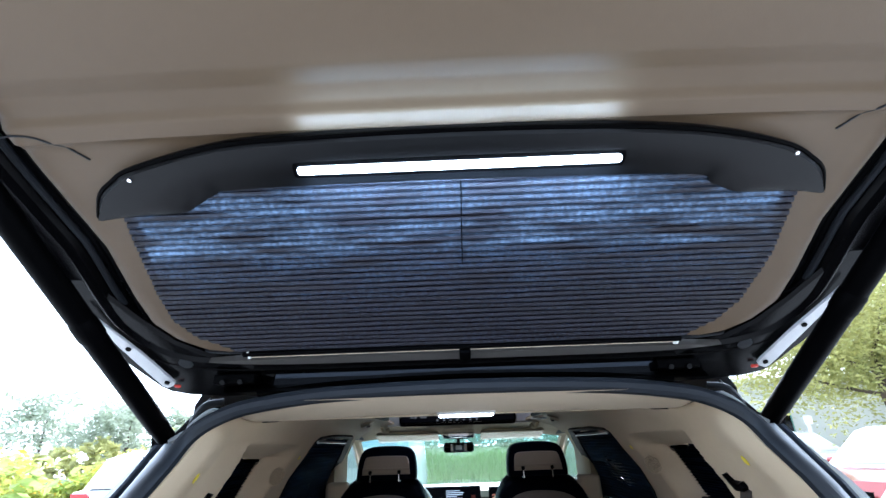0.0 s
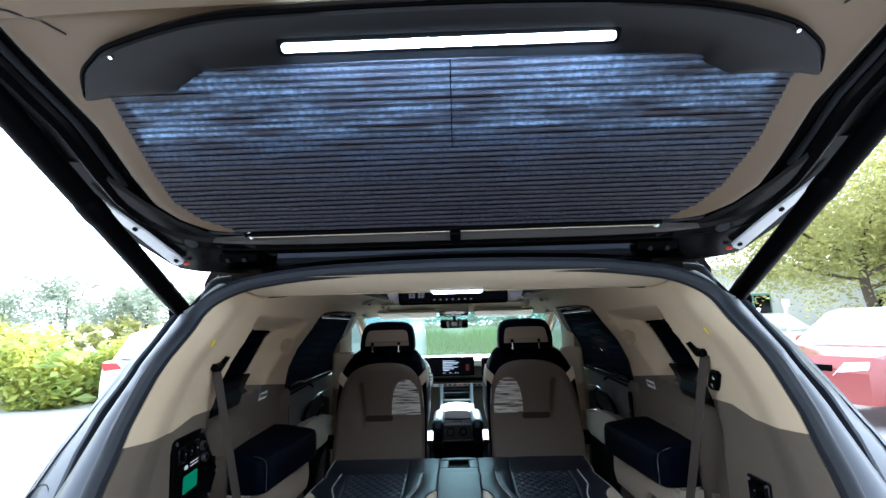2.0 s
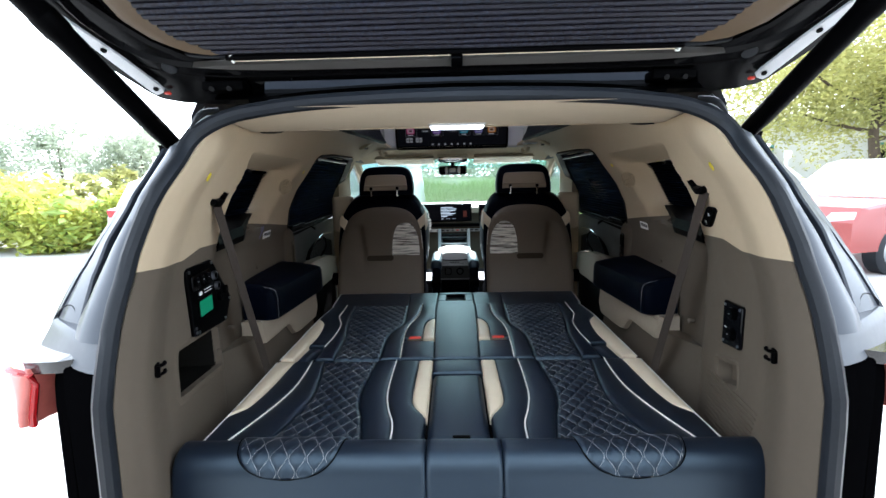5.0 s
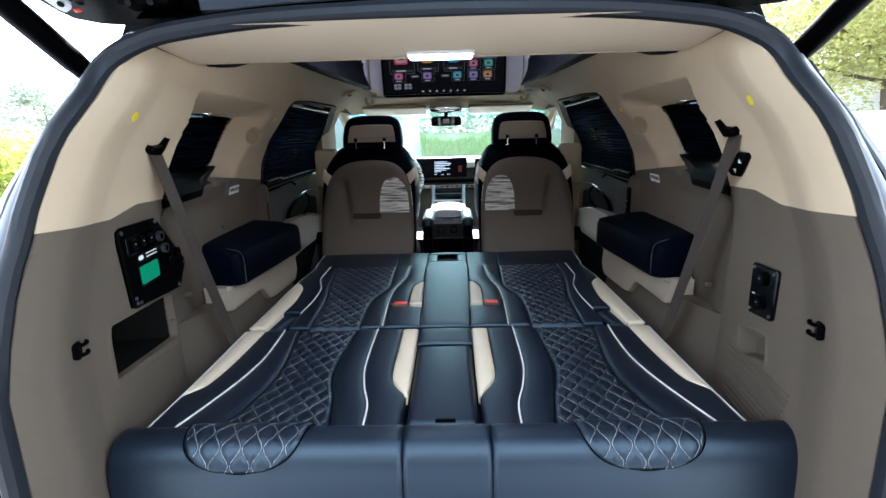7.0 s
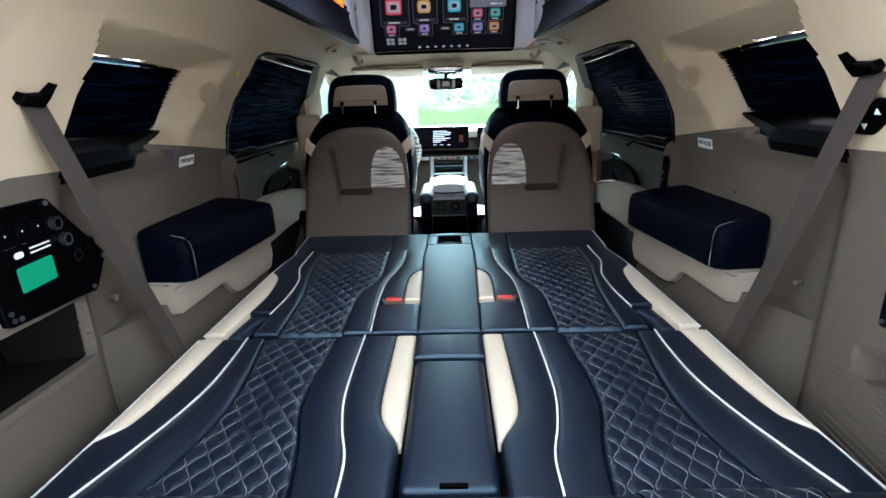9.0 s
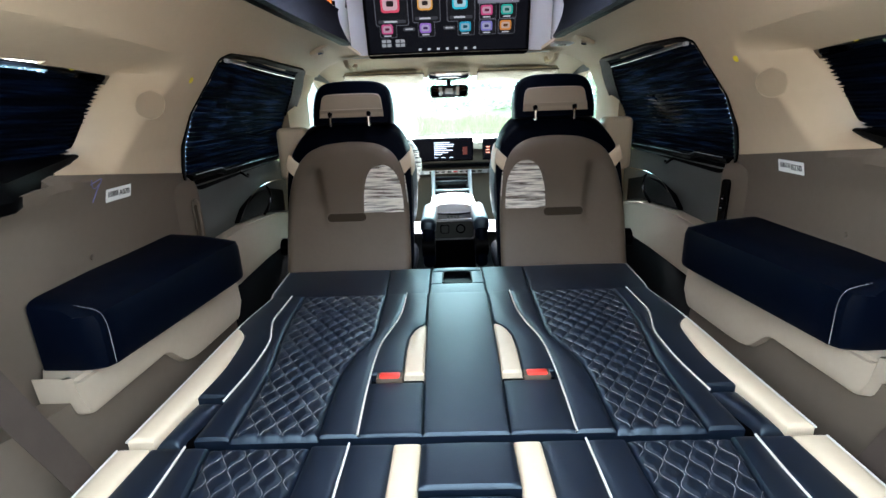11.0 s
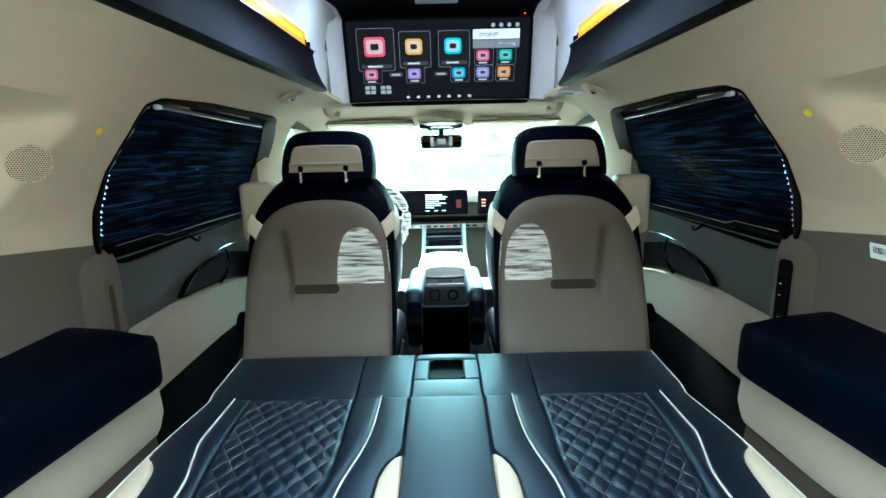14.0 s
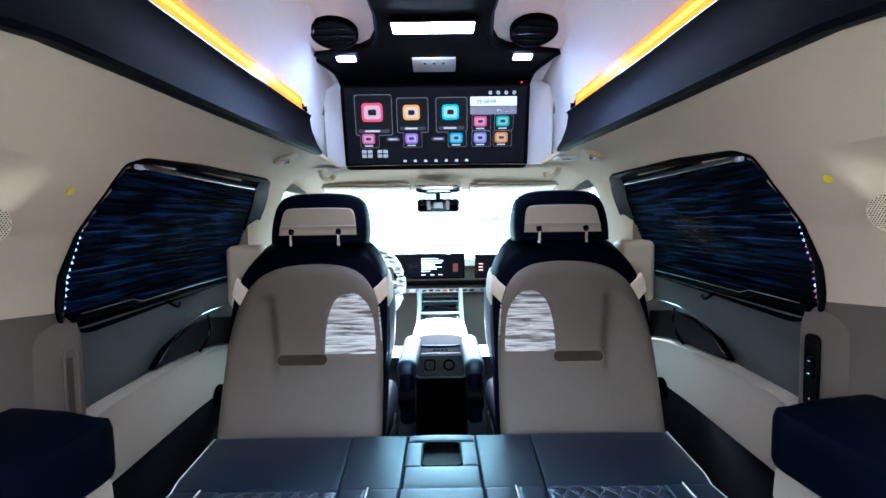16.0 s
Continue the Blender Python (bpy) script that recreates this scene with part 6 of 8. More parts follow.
for b in (0.016, 0.009):
    part("print_bar", slab(rounded(0.044, 0.0026, 0.001, 2, -0.022, b), lambda a, b, c: pl(a, b, c + 0.008), 0.0008), M_LABEL, pan)
for a, b in ((0.018, 0.040), (0.032, 0.010), (0.045, -0.022), (0.084, -0.012)):
    part("socket", tube([pl(a, b, 0.008), pl(a, b, 0.016)], 0.011, 14), M_STEEL if b > 0 else M_GLOSS, pan)
    part("socket_core", tube([pl(a, b, 0.012), pl(a, b, 0.0165)], 0.007, 12), M_BLACK, pan)
for a, b in ((-0.12, 0.074), (0.012, 0.074), (0.118, -0.045), (-0.108, -0.073), (0.075, -0.09), (-0.11, -0.062), (-0.095, -0.075)):
    part("screw", tube([pl(a, b, 0.008), pl(a, b, 0.0105)], 0.004, 8), M_STEEL, pan)

# open pocket under it: a moulded rim and a deep liner, shade put into its colour
pk = thing("storage_pocket", on_wall(-1, 1.08, 1.0), "open brown storage pocket moulded into the side trim", "pocket")
out_ = dense(smooth_line([(0.957, 1.107), (1.06, 1.100), (1.19, 1.092), (1.215, 1.084), (1.216, 1.06), (1.203, 1.005), (1.19, 0.985), (1.16, 0.984), (1.05, 0.994), (0.955, 1.003), (0.942, 1.012), (0.943, 1.06), (0.950, 1.10), (0.957, 1.107)], 60)[:-1], 0.5)


def shrink(poly, k):
    c = np.mean(poly, 0)
    return [tuple(c + (np.array(p) - c) * k) for p in poly]


part("rim", loft([[on_wall(-1, *p, 0.0) for p in spread(out_, 0.017)], [on_wall(-1, *p, 0.0012) for p in spread(out_, 0.012)], [on_wall(-1, *p, 0.0012) for p in spread(out_, 0.004)], [on_wall(-1, *p, -0.001) for p in out_], [on_wall(-1, *p, -0.02) for p in out_]], closed=True), M_BROWN, pk)
part("liner", loft([[on_wall(-1, *p, -0.018) for p in out_], [on_wall(-1, *p, -0.13) for p in shrink(out_, 0.95)], [on_wall(-1, *p, -0.14) for p in shrink(out_, 0.88)], [on_wall(-1, *p, -0.142) for p in shrink(out_, 0.02)]], closed=True), mat("shaded_pocket_liner", (0.008, 0.0075, 0.0065), 0.8, var=0.1, spec=0.02), pk)

# socket panel, small pocket, switch pad and vent slots at the right
pl = wall_plate(1, 1.025, 1.127)
so = thing("socket_panel", pl(0, 0, 0), "black twin socket panel screwed to the brown trim", "socket panel")
part("plate", slab([(-0.042, 0.053), (0.04, 0.048), (0.044, 0.042), (0.042, -0.05), (0.036, -0.056), (-0.04, -0.046), (-0.046, -0.040), (-0.046, 0.048)], pl, 0.007, 0.002), M_GLOSS, so)
for b in (0.026, -0.022):
    part("socket", tube([pl(0, b, 0.007), pl(0, b, 0.013)], 0.0145, 16), M_BLACK, so)
    part("socket_core", tube([pl(0, b, 0.010), pl(0, b, 0.0135)], 0.010, 14), M_GLOSS, so)
    part("socket_pin", block(pl(0, b, 0.0135), (0.003, 0.004, 0.002), 0.0008), M_STEEL, so)
part("print_mark", slab(rounded(0.010, 0.003, 0.001, 2, 0.026, -0.012), lambda a, b, c: pl(a, b, c + 0.007), 0.0008), M_LABEL, so)
for a, b in ((-0.036, 0.044), (0.034, 0.040), (0.033, -0.046), (-0.038, -0.038)):
    part("screw", tube([pl(a, b, 0.007), pl(a, b, 0.009)], 0.0035, 8), M_STEEL, so)
pk = thing("small_pocket", on_wall(1, 1.05, 1.0), "small square finger pocket in the brown side trim", "pocket")
out_ = dense([(1.005, 1.036), (1.095, 1.016), (1.085, 0.967), (0.997, 0.992)], 0.012)
part("liner", loft([[on_wall(1, *p, 0.0) for p in spread(out_, 0.016)], [on_wall(1, *p, 0.0025) for p in spread(out_, 0.011)], [on_wall(1, *p, -0.002) for p in out_], [on_wall(1, *p, -0.03) for p in shrink(out_, 0.88)], [on_wall(1, *p, -0.034) for p in shrink(out_, 0.02)]], closed=True), M_BROWN, pk)
vs_ = thing("vent_slots", on_wall(1, 1.02, 0.9), "rows of fine vent slots in the brown side trim", "vent")
for k in range(11):
    z = 0.975 - 0.0125 * k
    part("slat", tube([on_wall(1, y, z + 0.0 * y, 0.0015) for y in np.linspace(0.90 + 0.004 * k, 1.135, 8)], 0.0020, 6), M_BROWN, vs_)
pl = wall_plate(1, 1.145, 1.366)
sw = thing("seat_switch_pad", pl(0, 0, 0), "black switch pad with two arrow buttons on the beige trim", "switch panel")
part("pad", slab([(-0.052, 0.016), (-0.046, 0.024), (-0.012, 0.025), (-0.004, 0.021), (0.046, -0.016), (0.046, -0.022), (0.036, -0.030), (0.002, -0.029), (-0.006, -0.024)], pl, 0.008, 0.003), M_BLACK, sw)
for a, b, r in ((-0.016, 0.006, 1), (0.012, -0.014, -1)):
    part("arrow", slab([(a - 0.006, b - 0.003 * r), (a, b + 0.006 * r), (a + 0.006, b - 0.003 * r)], lambda x, y, c: pl(x, y, c + 0.008), 0.0008), M_LABEL, sw, "white arrow mark")

# rear header lamp
hl = thing("header_lamp", (0.004, 1.19, 1.6), "white courtesy lamp in the rear header", "lamp")
part("lens", block((0.004, 1.205, 1.5985), (0.132, 0.055, 0.008), 0.003), M_LAMP, hl, "glowing lens")
part("bezel", block((0.004, 1.205, 1.602), (0.142, 0.064, 0.008), 0.003), M_WHITE, hl)

# ---------------------------------------------------------------- roof monitor and console
mon = thing("roof_monitor", (-0.012, 2.87, 1.64), "black roof monitor showing a grid of app tiles", "monitor")
S0, S1 = Vector((-0.012, 2.882, 1.640)), Vector((-0.012, 2.808, 1.932))
SU = (S1 - S0).normalized()
SN = Vector((0, -SU.z, SU.y))
SH = (S1 - S0).length


def sp_(a, b, c):
    return S0 + Vector((a, 0, 0)) + SU * b + SN * c


part("casing", slab(rounded(0.676, SH, 0.020, 6, 0, SH / 2), lambda a, b, c: sp_(a, b, c - 0.03), 0.034, 0.004), M_BLACK, mon)
part("display", slab(rounded(0.650, SH - 0.034, 0.004, 3, 0, SH / 2 + 0.006), lambda a, b, c: sp_(a, b, c + 0.004), 0.001), M_SCREEN, mon, "lit dark display")
TILES = {}


def tile_mat(color, e):
    k = (color, e)
    if k not in TILES:
        TILES[k] = glow("screen_colour", color, e)
    return TILES[k]


def px(x, y):
    return (x - 771) / 166 * 0.338, (302 - y) / 152 * SH


def tile(name, x, y, w, h, color, e, lift=0.0056, r=3, label=""):
    a, b = px(x, y)
    k = 0.338 / 166
    return part(name, slab(rounded(w * k, h * k, r * k, 3, a, b), lambda u, v, c: sp_(u, v, lift + c), 0.0004), tile_mat(color, e * 0.11), mon, label, smooth=False)


GREY, WHITE = (0.30, 0.30, 0.33), (0.9, 0.9, 0.92)
for x, y, w, ic, c in ((661, 203, 66, 42, (0.85, 0.10, 0.16)), (730, 204, 56, 34, (0.90, 0.42, 0.08)), (799, 204, 56, 34, (0.05, 0.62, 0.75))):
    tile("tile_frame", x, y, w, 70 if w > 60 else 60, GREY, 0.5, 0.0050, 4)
    tile("tile_back", x, y, w - 2, 68 if w > 60 else 58, (0.02, 0.02, 0.024), 0.4, 0.0054, 4)
    tile("icon", x - 2, y - 5, ic * 0.88, ic * 0.76, c, 0.9, 0.0058, 6)
    tile("icon_face", x - 2, y - 5, ic * 0.70, ic * 0.56, tuple(0.45 * v + 0.5 for v in c), 0.75, 0.0062, 5)
    tile("icon_mark", x - 2, y - 5, ic * 0.34, ic * 0.24, (0.05, 0.03, 0.03), 0.3, 0.0066, 2)
    tile("name_bar", x, y + 28 if w > 60 else y + 23, w - 10, 6, (0.10, 0.10, 0.11), 0.5, 0.0058, 3)
    tile("name_strokes", x - 3, y + 28 if w > 60 else y + 23, w * 0.4, 3, WHITE, 0.7, 0.0062, 1)
tile("clock_panel", 873, 181, 82, 16, WHITE, 1.0, 0.0054, 1, "white clock panel")
tile("date_panel", 873, 197, 82, 13, (0.32, 0.31, 0.35), 0.7, 0.0054, 1)
a, b = px(860, 182)
words("09:08:09", 0.020, Matrix.Translation(sp_(a, b, 0.0062)) @ frame_of((1, 0, 0), SU).to_4x4(), M_INK, mon)
a, b = px(893, 197)
words("Wednesday", 0.012, Matrix.Translation(sp_(a, b, 0.0062)) @ frame_of((1, 0, 0), SU).to_4x4(), M_LABEL, mon)
for x, y, c in ((850, 217, (0.80, 0.10, 0.28)), (890, 217, (0.05, 0.55, 0.42)), (650, 246, (0.75, 0.12, 0.30)), (727, 246, (0.42, 0.20, 0.70)), (807, 246, (0.05, 0.50, 0.70)), (850, 246, (0.32, 0.28, 0.70)), (888, 246, (0.85, 0.32, 0.06))):
    tile("tile_frame", x + 2, y + 1, 34, 28, GREY, 0.35, 0.0050, 3)
    tile("tile_back", x + 2, y + 1, 32.5, 26.5, (0.02, 0.02, 0.024), 0.4, 0.0054, 3)
    tile("icon", x, y - 1, 23, 18, c, 0.75, 0.0058, 4)
    tile("icon_face", x, y - 1, 17, 12, tuple(0.45 * v + 0.42 for v in c), 0.65, 0.0062, 3)
    tile("icon_mark", x, y - 1, 9, 5, tuple(0.25 * v for v in c), 0.5, 0.0066, 2)
    tile("name_strokes", x, y + 11.5, 15, 2.2, WHITE, 0.6, 0.0058, 1)
for x in (694, 775):
    tile("word_pill", x, 246, 24, 7, (0.12, 0.12, 0.13), 0.5, 0.0056, 3)
    tile("word_strokes", x, 246, 16, 2.6, WHITE, 0.5, 0.0060, 1)
for x in (646, 674):
    tile("widget", x, 272, 19, 14, (0.55, 0.55, 0.56), 0.7, 0.0054, 2)
    tile("widget_cross", x, 272, 19, 1.6, (0.03, 0.03, 0.03), 0.3, 0.0058, 0.6)
    tile("widget_cross", x, 272, 1.8, 14, (0.03, 0.03, 0.03), 0.3, 0.0058, 0.6)
for k in range(7):
    tile("key_mark", 714 + 18.7 * k, 286, 6, 4.5, WHITE, 0.6, 0.0054, 1.4)
for k in range(4):
    tile("status_dot", 867 + 14 * k, 166.5, 7, 7, (0.65, 0.66, 0.7), 0.6, 0.0054, 3.4)
tile("red_light", 921, 149, 3, 3, (1.0, 0.05, 0.02), 2.0, 0.0056, 1.2)

con = thing("roof_console", (-0.012, 2.65, 2.0), "black leather roof console with two reading lights and a ceiling lamp", "roof console")


def cz(y):
    return ip(y, [2.2, 2.45, 2.62, 2.80, 2.835], [2.04, 2.022, 1.985, 1.950, 1.925])


OUT = [(0.33, 2.835), (0.338, 2.80), (0.345, 2.75), (0.385, 2.67), (0.392, 2.648), (0.30, 2.632), (0.215, 2.612), (0.185, 2.59), (0.165, 2.545), (0.160, 2.47), (0.165, 2.40), (0.17, 2.2)]
rows = []
for x, y in OUT:
    rows.append([(-0.012 + t * x, y, cz(y) - 0.004 * (1 - t * t)) for t in np.linspace(-1, 1, 25)])
bm = loft(rows)
for s in (-1, 1):
    loft([[(-0.012 + s * x, y, cz(y)), (-0.012 + s * (x + 0.012), y - 0.004, cz(y) + 0.012), (-0.012 + s * (x + 0.012), y, cz(y) + 0.03)] for x, y in OUT], bm=bm)
part("cover", bm, M_COVE, con)
for s in (-1, 1):
    part("edge_roll", tube(smooth_line([(-0.012 + s * x, y, cz(y) + 0.002) for x, y in OUT], 40), 0.009, 8), M_COVE, con)
    c = Vector((-0.012 + s * 0.285, 2.665, cz(2.665) - 0.004))
    rl = part("reading_light", block(c, (0.060, 0.036, 0.008), 0.003), M_READ, con, "glowing bluish reading light")
    part("louvre", block((-0.012 + s * 0.175, 2.70, cz(2.70) - 0.004), (0.004, 0.05, 0.003), 0.001), M_BLACK, con)
part("ceiling_lamp", block((-0.014, 2.50, cz(2.50) - 0.008), (0.236, 0.070, 0.012), 0.005), M_LAMP, con, "glowing ceiling lamp")
part("lamp_bezel", block((-0.014, 2.50, cz(2.50) - 0.004), (0.252, 0.086, 0.010), 0.004), M_BLACK, con)
ai = part("sensor_plate", block((-0.014, 2.70, cz(2.70) - 0.006), (0.142, 0.085, 0.010), 0.004, rot=Euler((math.atan2(-0.037, 0.19), 0, 0)).to_matrix()), M_PLATE, con, "pale grey sensor plate")
for x in (-0.03, 0.0, 0.03):
    part("hole", tube([(-0.014 + x, 2.685, cz(2.685) - 0.009), (-0.014 + x, 2.685, cz(2.685) - 0.0125)], 0.005, 8), M_BLACK, ai)
for s in (-1, 1):
    ds = thing("ceiling_vent", (-0.012 + s * 0.325, 2.56, 2.03), "round black ceiling vent in the white lining", "vent", "ceiling vents")
    cc = Vector((-0.012 + s * 0.296, 2.54, 2.003))
    sl_ = (2.022 - 1.985) / 0.17

    def ring_(r, z):
        return [cc + Vector((r * math.cos(a), r * math.sin(a), z - sl_ * r * math.sin(a))) for a in np.linspace(0, math.tau, 32, endpoint=False)]
    part("ring", loft([ring_(0.072, 0.03), ring_(0.071, -0.004), ring_(0.068, -0.007), ring_(0.062, -0.007), ring_(0.060, -0.003)], closed=True), M_BLACK, ds)
    part("grille", loft([ring_(0.0605, -0.003), ring_(0.04, -0.001), ring_(0.004, 0.0)], closed=True, caps=True), M_COVE, ds)
    for k in (-0.03, 0.0, 0.03):
        w_ = math.sqrt(0.056 ** 2 - k * k)
        part("louvre", tube([cc + Vector((-w_, k, -0.004 - sl_ * k)), cc + Vector((w_, k, -0.004 - sl_ * k))], 0.0022, 6), M_BLACK, ds)
    ch = thing("coat_hook", (s * 0.485, 2.62, 1.66), "pale folding coat hook in an oval plate by the window", "hook", "coat hooks")
    pp = Vector((s * 0.482, 2.62, 1.654))
    tilt = Euler((0, s * radians(28), 0)).to_matrix()
    part("plate", block(pp, (0.085, 0.06, 0.014), 0.006, 3, rot=tilt), M_BEIGE, ch)
    part("hook_arm", tube(smooth_line([pp + Vector((0, 0.0, -0.005)), pp + Vector((-s * 0.004, -0.012, -0.014)), pp + Vector((s * 0.010, -0.018, -0.016))], 7), 0.006, 8), M_CHROME, ch)
sv = thing("roof_sensor", (0.40, 2.74, 1.66), "pale square sensor cover beside the roof cove", "sensor")
part("cover", block((0.435, 2.74, 1.657), (0.08, 0.075, 0.012), 0.006, 3), M_WHITE, sv)
part("window", block((0.435, 2.735, 1.6505), (0.03, 0.025, 0.003), 0.001), M_GLOSS, sv)
for s in (-1, 1):
    gh = thing("grab_handle", (s * 0.42, 3.02, 1.65), "pale plastic grab handle at the front headliner", "handle", "grab handles")
    part("bar", tube(smooth_line([(s * 0.46, 2.94, 1.646), (s * 0.455, 2.96, 1.622), (s * 0.45, 3.06, 1.618), (s * 0.445, 3.10, 1.638)], 12), 0.011, 8), M_HEAD, gh)

# ---------------------------------------------------------------- front seats


def front_seat(xc, s):
    """A front seat from behind; s: -1 or 1, the side of its door."""
    st = thing("captain_chair", (xc, 2.6, 0.45), "navy leather front chair with taupe hard back and cream shoulders", "chair", "front chairs")

    def bp(a, z, o=0.0):
        """On the seat's back, o metres towards the rear."""
        return Vector((xc + a, 2.405 + (z - 0.85) * 0.345 - o * 0.945, z - o * 0.33))

    def outline(k, shrink_=0.0):
        half = [(0.248, 0.78), (0.248, 0.90), (0.246, 1.05), (0.239, 1.13), (0.223, 1.195), (0.197, 1.243), (0.158, 1.276), (0.106, 1.295), (0.05, 1.302), (0.0, 1.304)]
        p = [(max(0, a - shrink_ * (a > 0)), z - shrink_ * (z > 1.1)) for a, z in half]
        pts = [(a, z) for a, z in p] + [(-a, z) for a, z in reversed(p[:-1])]
        return smooth_line([(a * (0.86 if a * s < 0 else 1.0), z + 0.08 * max(0, z - 1.1)) for a, z in pts], 60)
    o0, o1, o2, o3 = outline(0), outline(0, 0.003), outline(0, 0.010), outline(0, 0.020)

    def hollow(a, z):
        """Depth of the two arched hollows beside the raised middle strip."""
        a *= s
        e1 = ip(z, [1.04, 1.078, 1.10, 1.15, 1.20, 1.25], [0.076, 0.082, 0.086, 0.096, 0.106, 0.113])
        top_ = 1.246 - 6.0 * max(0.0, a - 0.135) ** 2 - 2.0 * max(0.0, 0.135 - a) ** 2
        k1 = min(1, max(0, (a - e1) / 0.028)) * min(1, max(0, (0.225 - a) / 0.11)) ** 1.2 * min(1, max(0, (top_ - z) / 0.03)) * min(1, max(0, (z - 1.0) / 0.09))
        top_ = 1.238 - 10.0 * (a + 0.11) ** 2
        k2 = min(1, max(0, (-0.044 - a) / 0.006)) * min(1, max(0, (a + 0.192) / 0.012)) * min(1, max(0, (top_ - z) / 0.012)) * min(1, max(0, (z - 1.075) / 0.006))
        return 0.018 * k1 * k1 * (3 - 2 * k1) + 0.010 * k2

    face = []
    for k in np.linspace(0.97, 0.02, 44):
        row = []
        for a, z in o3:
            a_, z_ = a * k, 1.06 + (z - 1.06) * k
            row.append(bp(a_, z_, 0.0262 + 0.0025 * min(1, (1 - k) / 0.4) - hollow(a_, z_)))
        face.append(row)
    sh_ = part("back_shell", loft([[bp(a, z, -0.02) for a, z in o0], [bp(a, z, 0.010) for a, z in o0], [bp(a, z, 0.016) for a, z in o1], [bp(a, z, 0.022) for a, z in o2], [bp(a, z, 0.0258) for a, z in o3]] + face, closed=True), M_SHELL, st, "taupe hard plastic seat back")
    slot_ = rounded(0.145, 0.030, 0.0145, 6, s * 0.020, 1.060)
    part("slot_rim", loft([[bp(a, z, 0.0270) for a, z in spread(slot_, 0.004)], [bp(a, z, 0.0300) for a, z in spread(slot_, 0.0015)], [bp(a, z, 0.0298) for a, z in slot_], [bp(a, z, 0.0285) for a, z in spread(slot_, -0.002)]], closed=True), M_SHELL, sh_, "raised rim of the grip slot")
    part("slot_core", slab(spread(slot_, -0.001), lambda a, b, c: bp(a, b, 0.0284 + c), 0.0006), M_SLOT, sh_)
    # cling film over the upper half, with a crinkled patch
    fo = [(a * 0.97, z) for a, z in outline(0, 0.006) if z > 1.095]
    rows = [[bp(a * k, 1.13 + (z - 1.13) * k, 0.0305 + 0.001 * math.sin(40 * a + 60 * z)) for a, z in fo] for k in (1.0, 0.8, 0.55, 0.3, 0.05)]
    f = part("cling_film", loft(rows, closed=True), M_FILM, st, "clear protective film")
    f.visible_shadow = False
    patch = smooth_line([(-s * 0.045, 1.075), (-s * 0.046, 1.15), (-s * 0.062, 1.215), (-s * 0.10, 1.245), (-s * 0.145, 1.232), (-s * 0.178, 1.185), (-s * 0.190, 1.12), (-s * 0.192, 1.075)], 36) + [(-s * v, 1.075) for v in np.linspace(0.18, 0.055, 12)]
    c = np.mean(patch, 0)
    rows = []
    for k in np.linspace(1, 0.02, 18):
        rows.append([bp(c[0] + (a - c[0]) * k, c[1] + (z - c[1]) * k, 0.0300 + 0.0026 * noise.noise(((c[0] + (a - c[0]) * k) * 22, (c[1] + (z - c[1]) * k) * 95 + (a - c[0]) * k * 60 * s, s * 3.0))) for a, z in patch])
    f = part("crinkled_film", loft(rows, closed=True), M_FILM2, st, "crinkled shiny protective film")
    f.visible_shadow = False
    # white film strip put in for the highlight along the inner edge
    for pts in ([(-0.199, 1.205), (-0.203, 1.18), (-0.209, 1.12), (-0.207, 1.11), (-0.202, 1.15), (-0.197, 1.20)],):
        cc = np.mean(pts, 0)
        rows = [[bp(s * (cc[0] + (a - cc[0]) * k) * 1.0, cc[1] + (z - cc[1]) * k, 0.0315 + 0.004 * noise.noise((a * k * 160, z * k * 160, k * 4 + s))) for a, z in smooth_line(pts + pts[:1], 24)[:-1]] for k in np.linspace(1, 0.03, 8)]
        f = part("edge_highlight", loft(rows, closed=True), M_FILM2, st, "white film strip put in as the edge highlight")
        f.visible_shadow = False
    # leather cover, wider than the shell
    half = [(0.240, 0.70), (0.250, 0.95), (0.252, 1.12), (0.248, 1.22), (0.228, 1.285), (0.19, 1.335), (0.135, 1.366), (0.08, 1.380), (0.0, 1.384)]
    cov = smooth_line([(a * (0.89 if a * s < 0 else 1.0), z) for a, z in half + [(-a, z) for a, z in reversed(half[:-1])]], 60)
    part("backrest", loft([[bp(a * 0.955, z - 0.012 * (z > 1.2), 0.006) for a, z in cov], [bp(a * 0.985, z - 0.003 * (z > 1.2), 0.0) for a, z in cov], [bp(a, z, -0.02) for a, z in cov], [bp(a, z, -0.09) for a, z in cov], [bp(a * 0.96, z - 0.01, -0.13) for a, z in cov], [bp(a * 0.5, z * 0.5 + 0.5, -0.12) for a, z in cov]], closed=True, caps=True), M_NAVY_SHADED, st, "navy leather backrest")
    for q in (-1, 1):
        part("shoulder_panel", loft([[bp(q * (a + 0.001) * (0.89 if q * s < 0 else 1.0), z, o) for o in (0.0, -0.03, -0.06)] for a, z in ((0.241, 1.25), (0.246, 1.235), (0.250, 1.215), (0.252, 1.195))]), M_CREAM, st, "cream leather shoulder panel")
    for q in (-1, 1):
        k = 0.89 if q * s < 0 else 1.0
        part("shoulder_tab", slab([(q * a * k, z) for a, z in ((0.242, 1.278), (0.251, 1.255), (0.2525, 1.229), (0.236, 1.215), (0.218, 1.200), (0.200, 1.245))], lambda a, b, c: bp(a, b, -0.004 + c), 0.016, 0.004), M_CREAM, st, "cream leather shoulder tab")
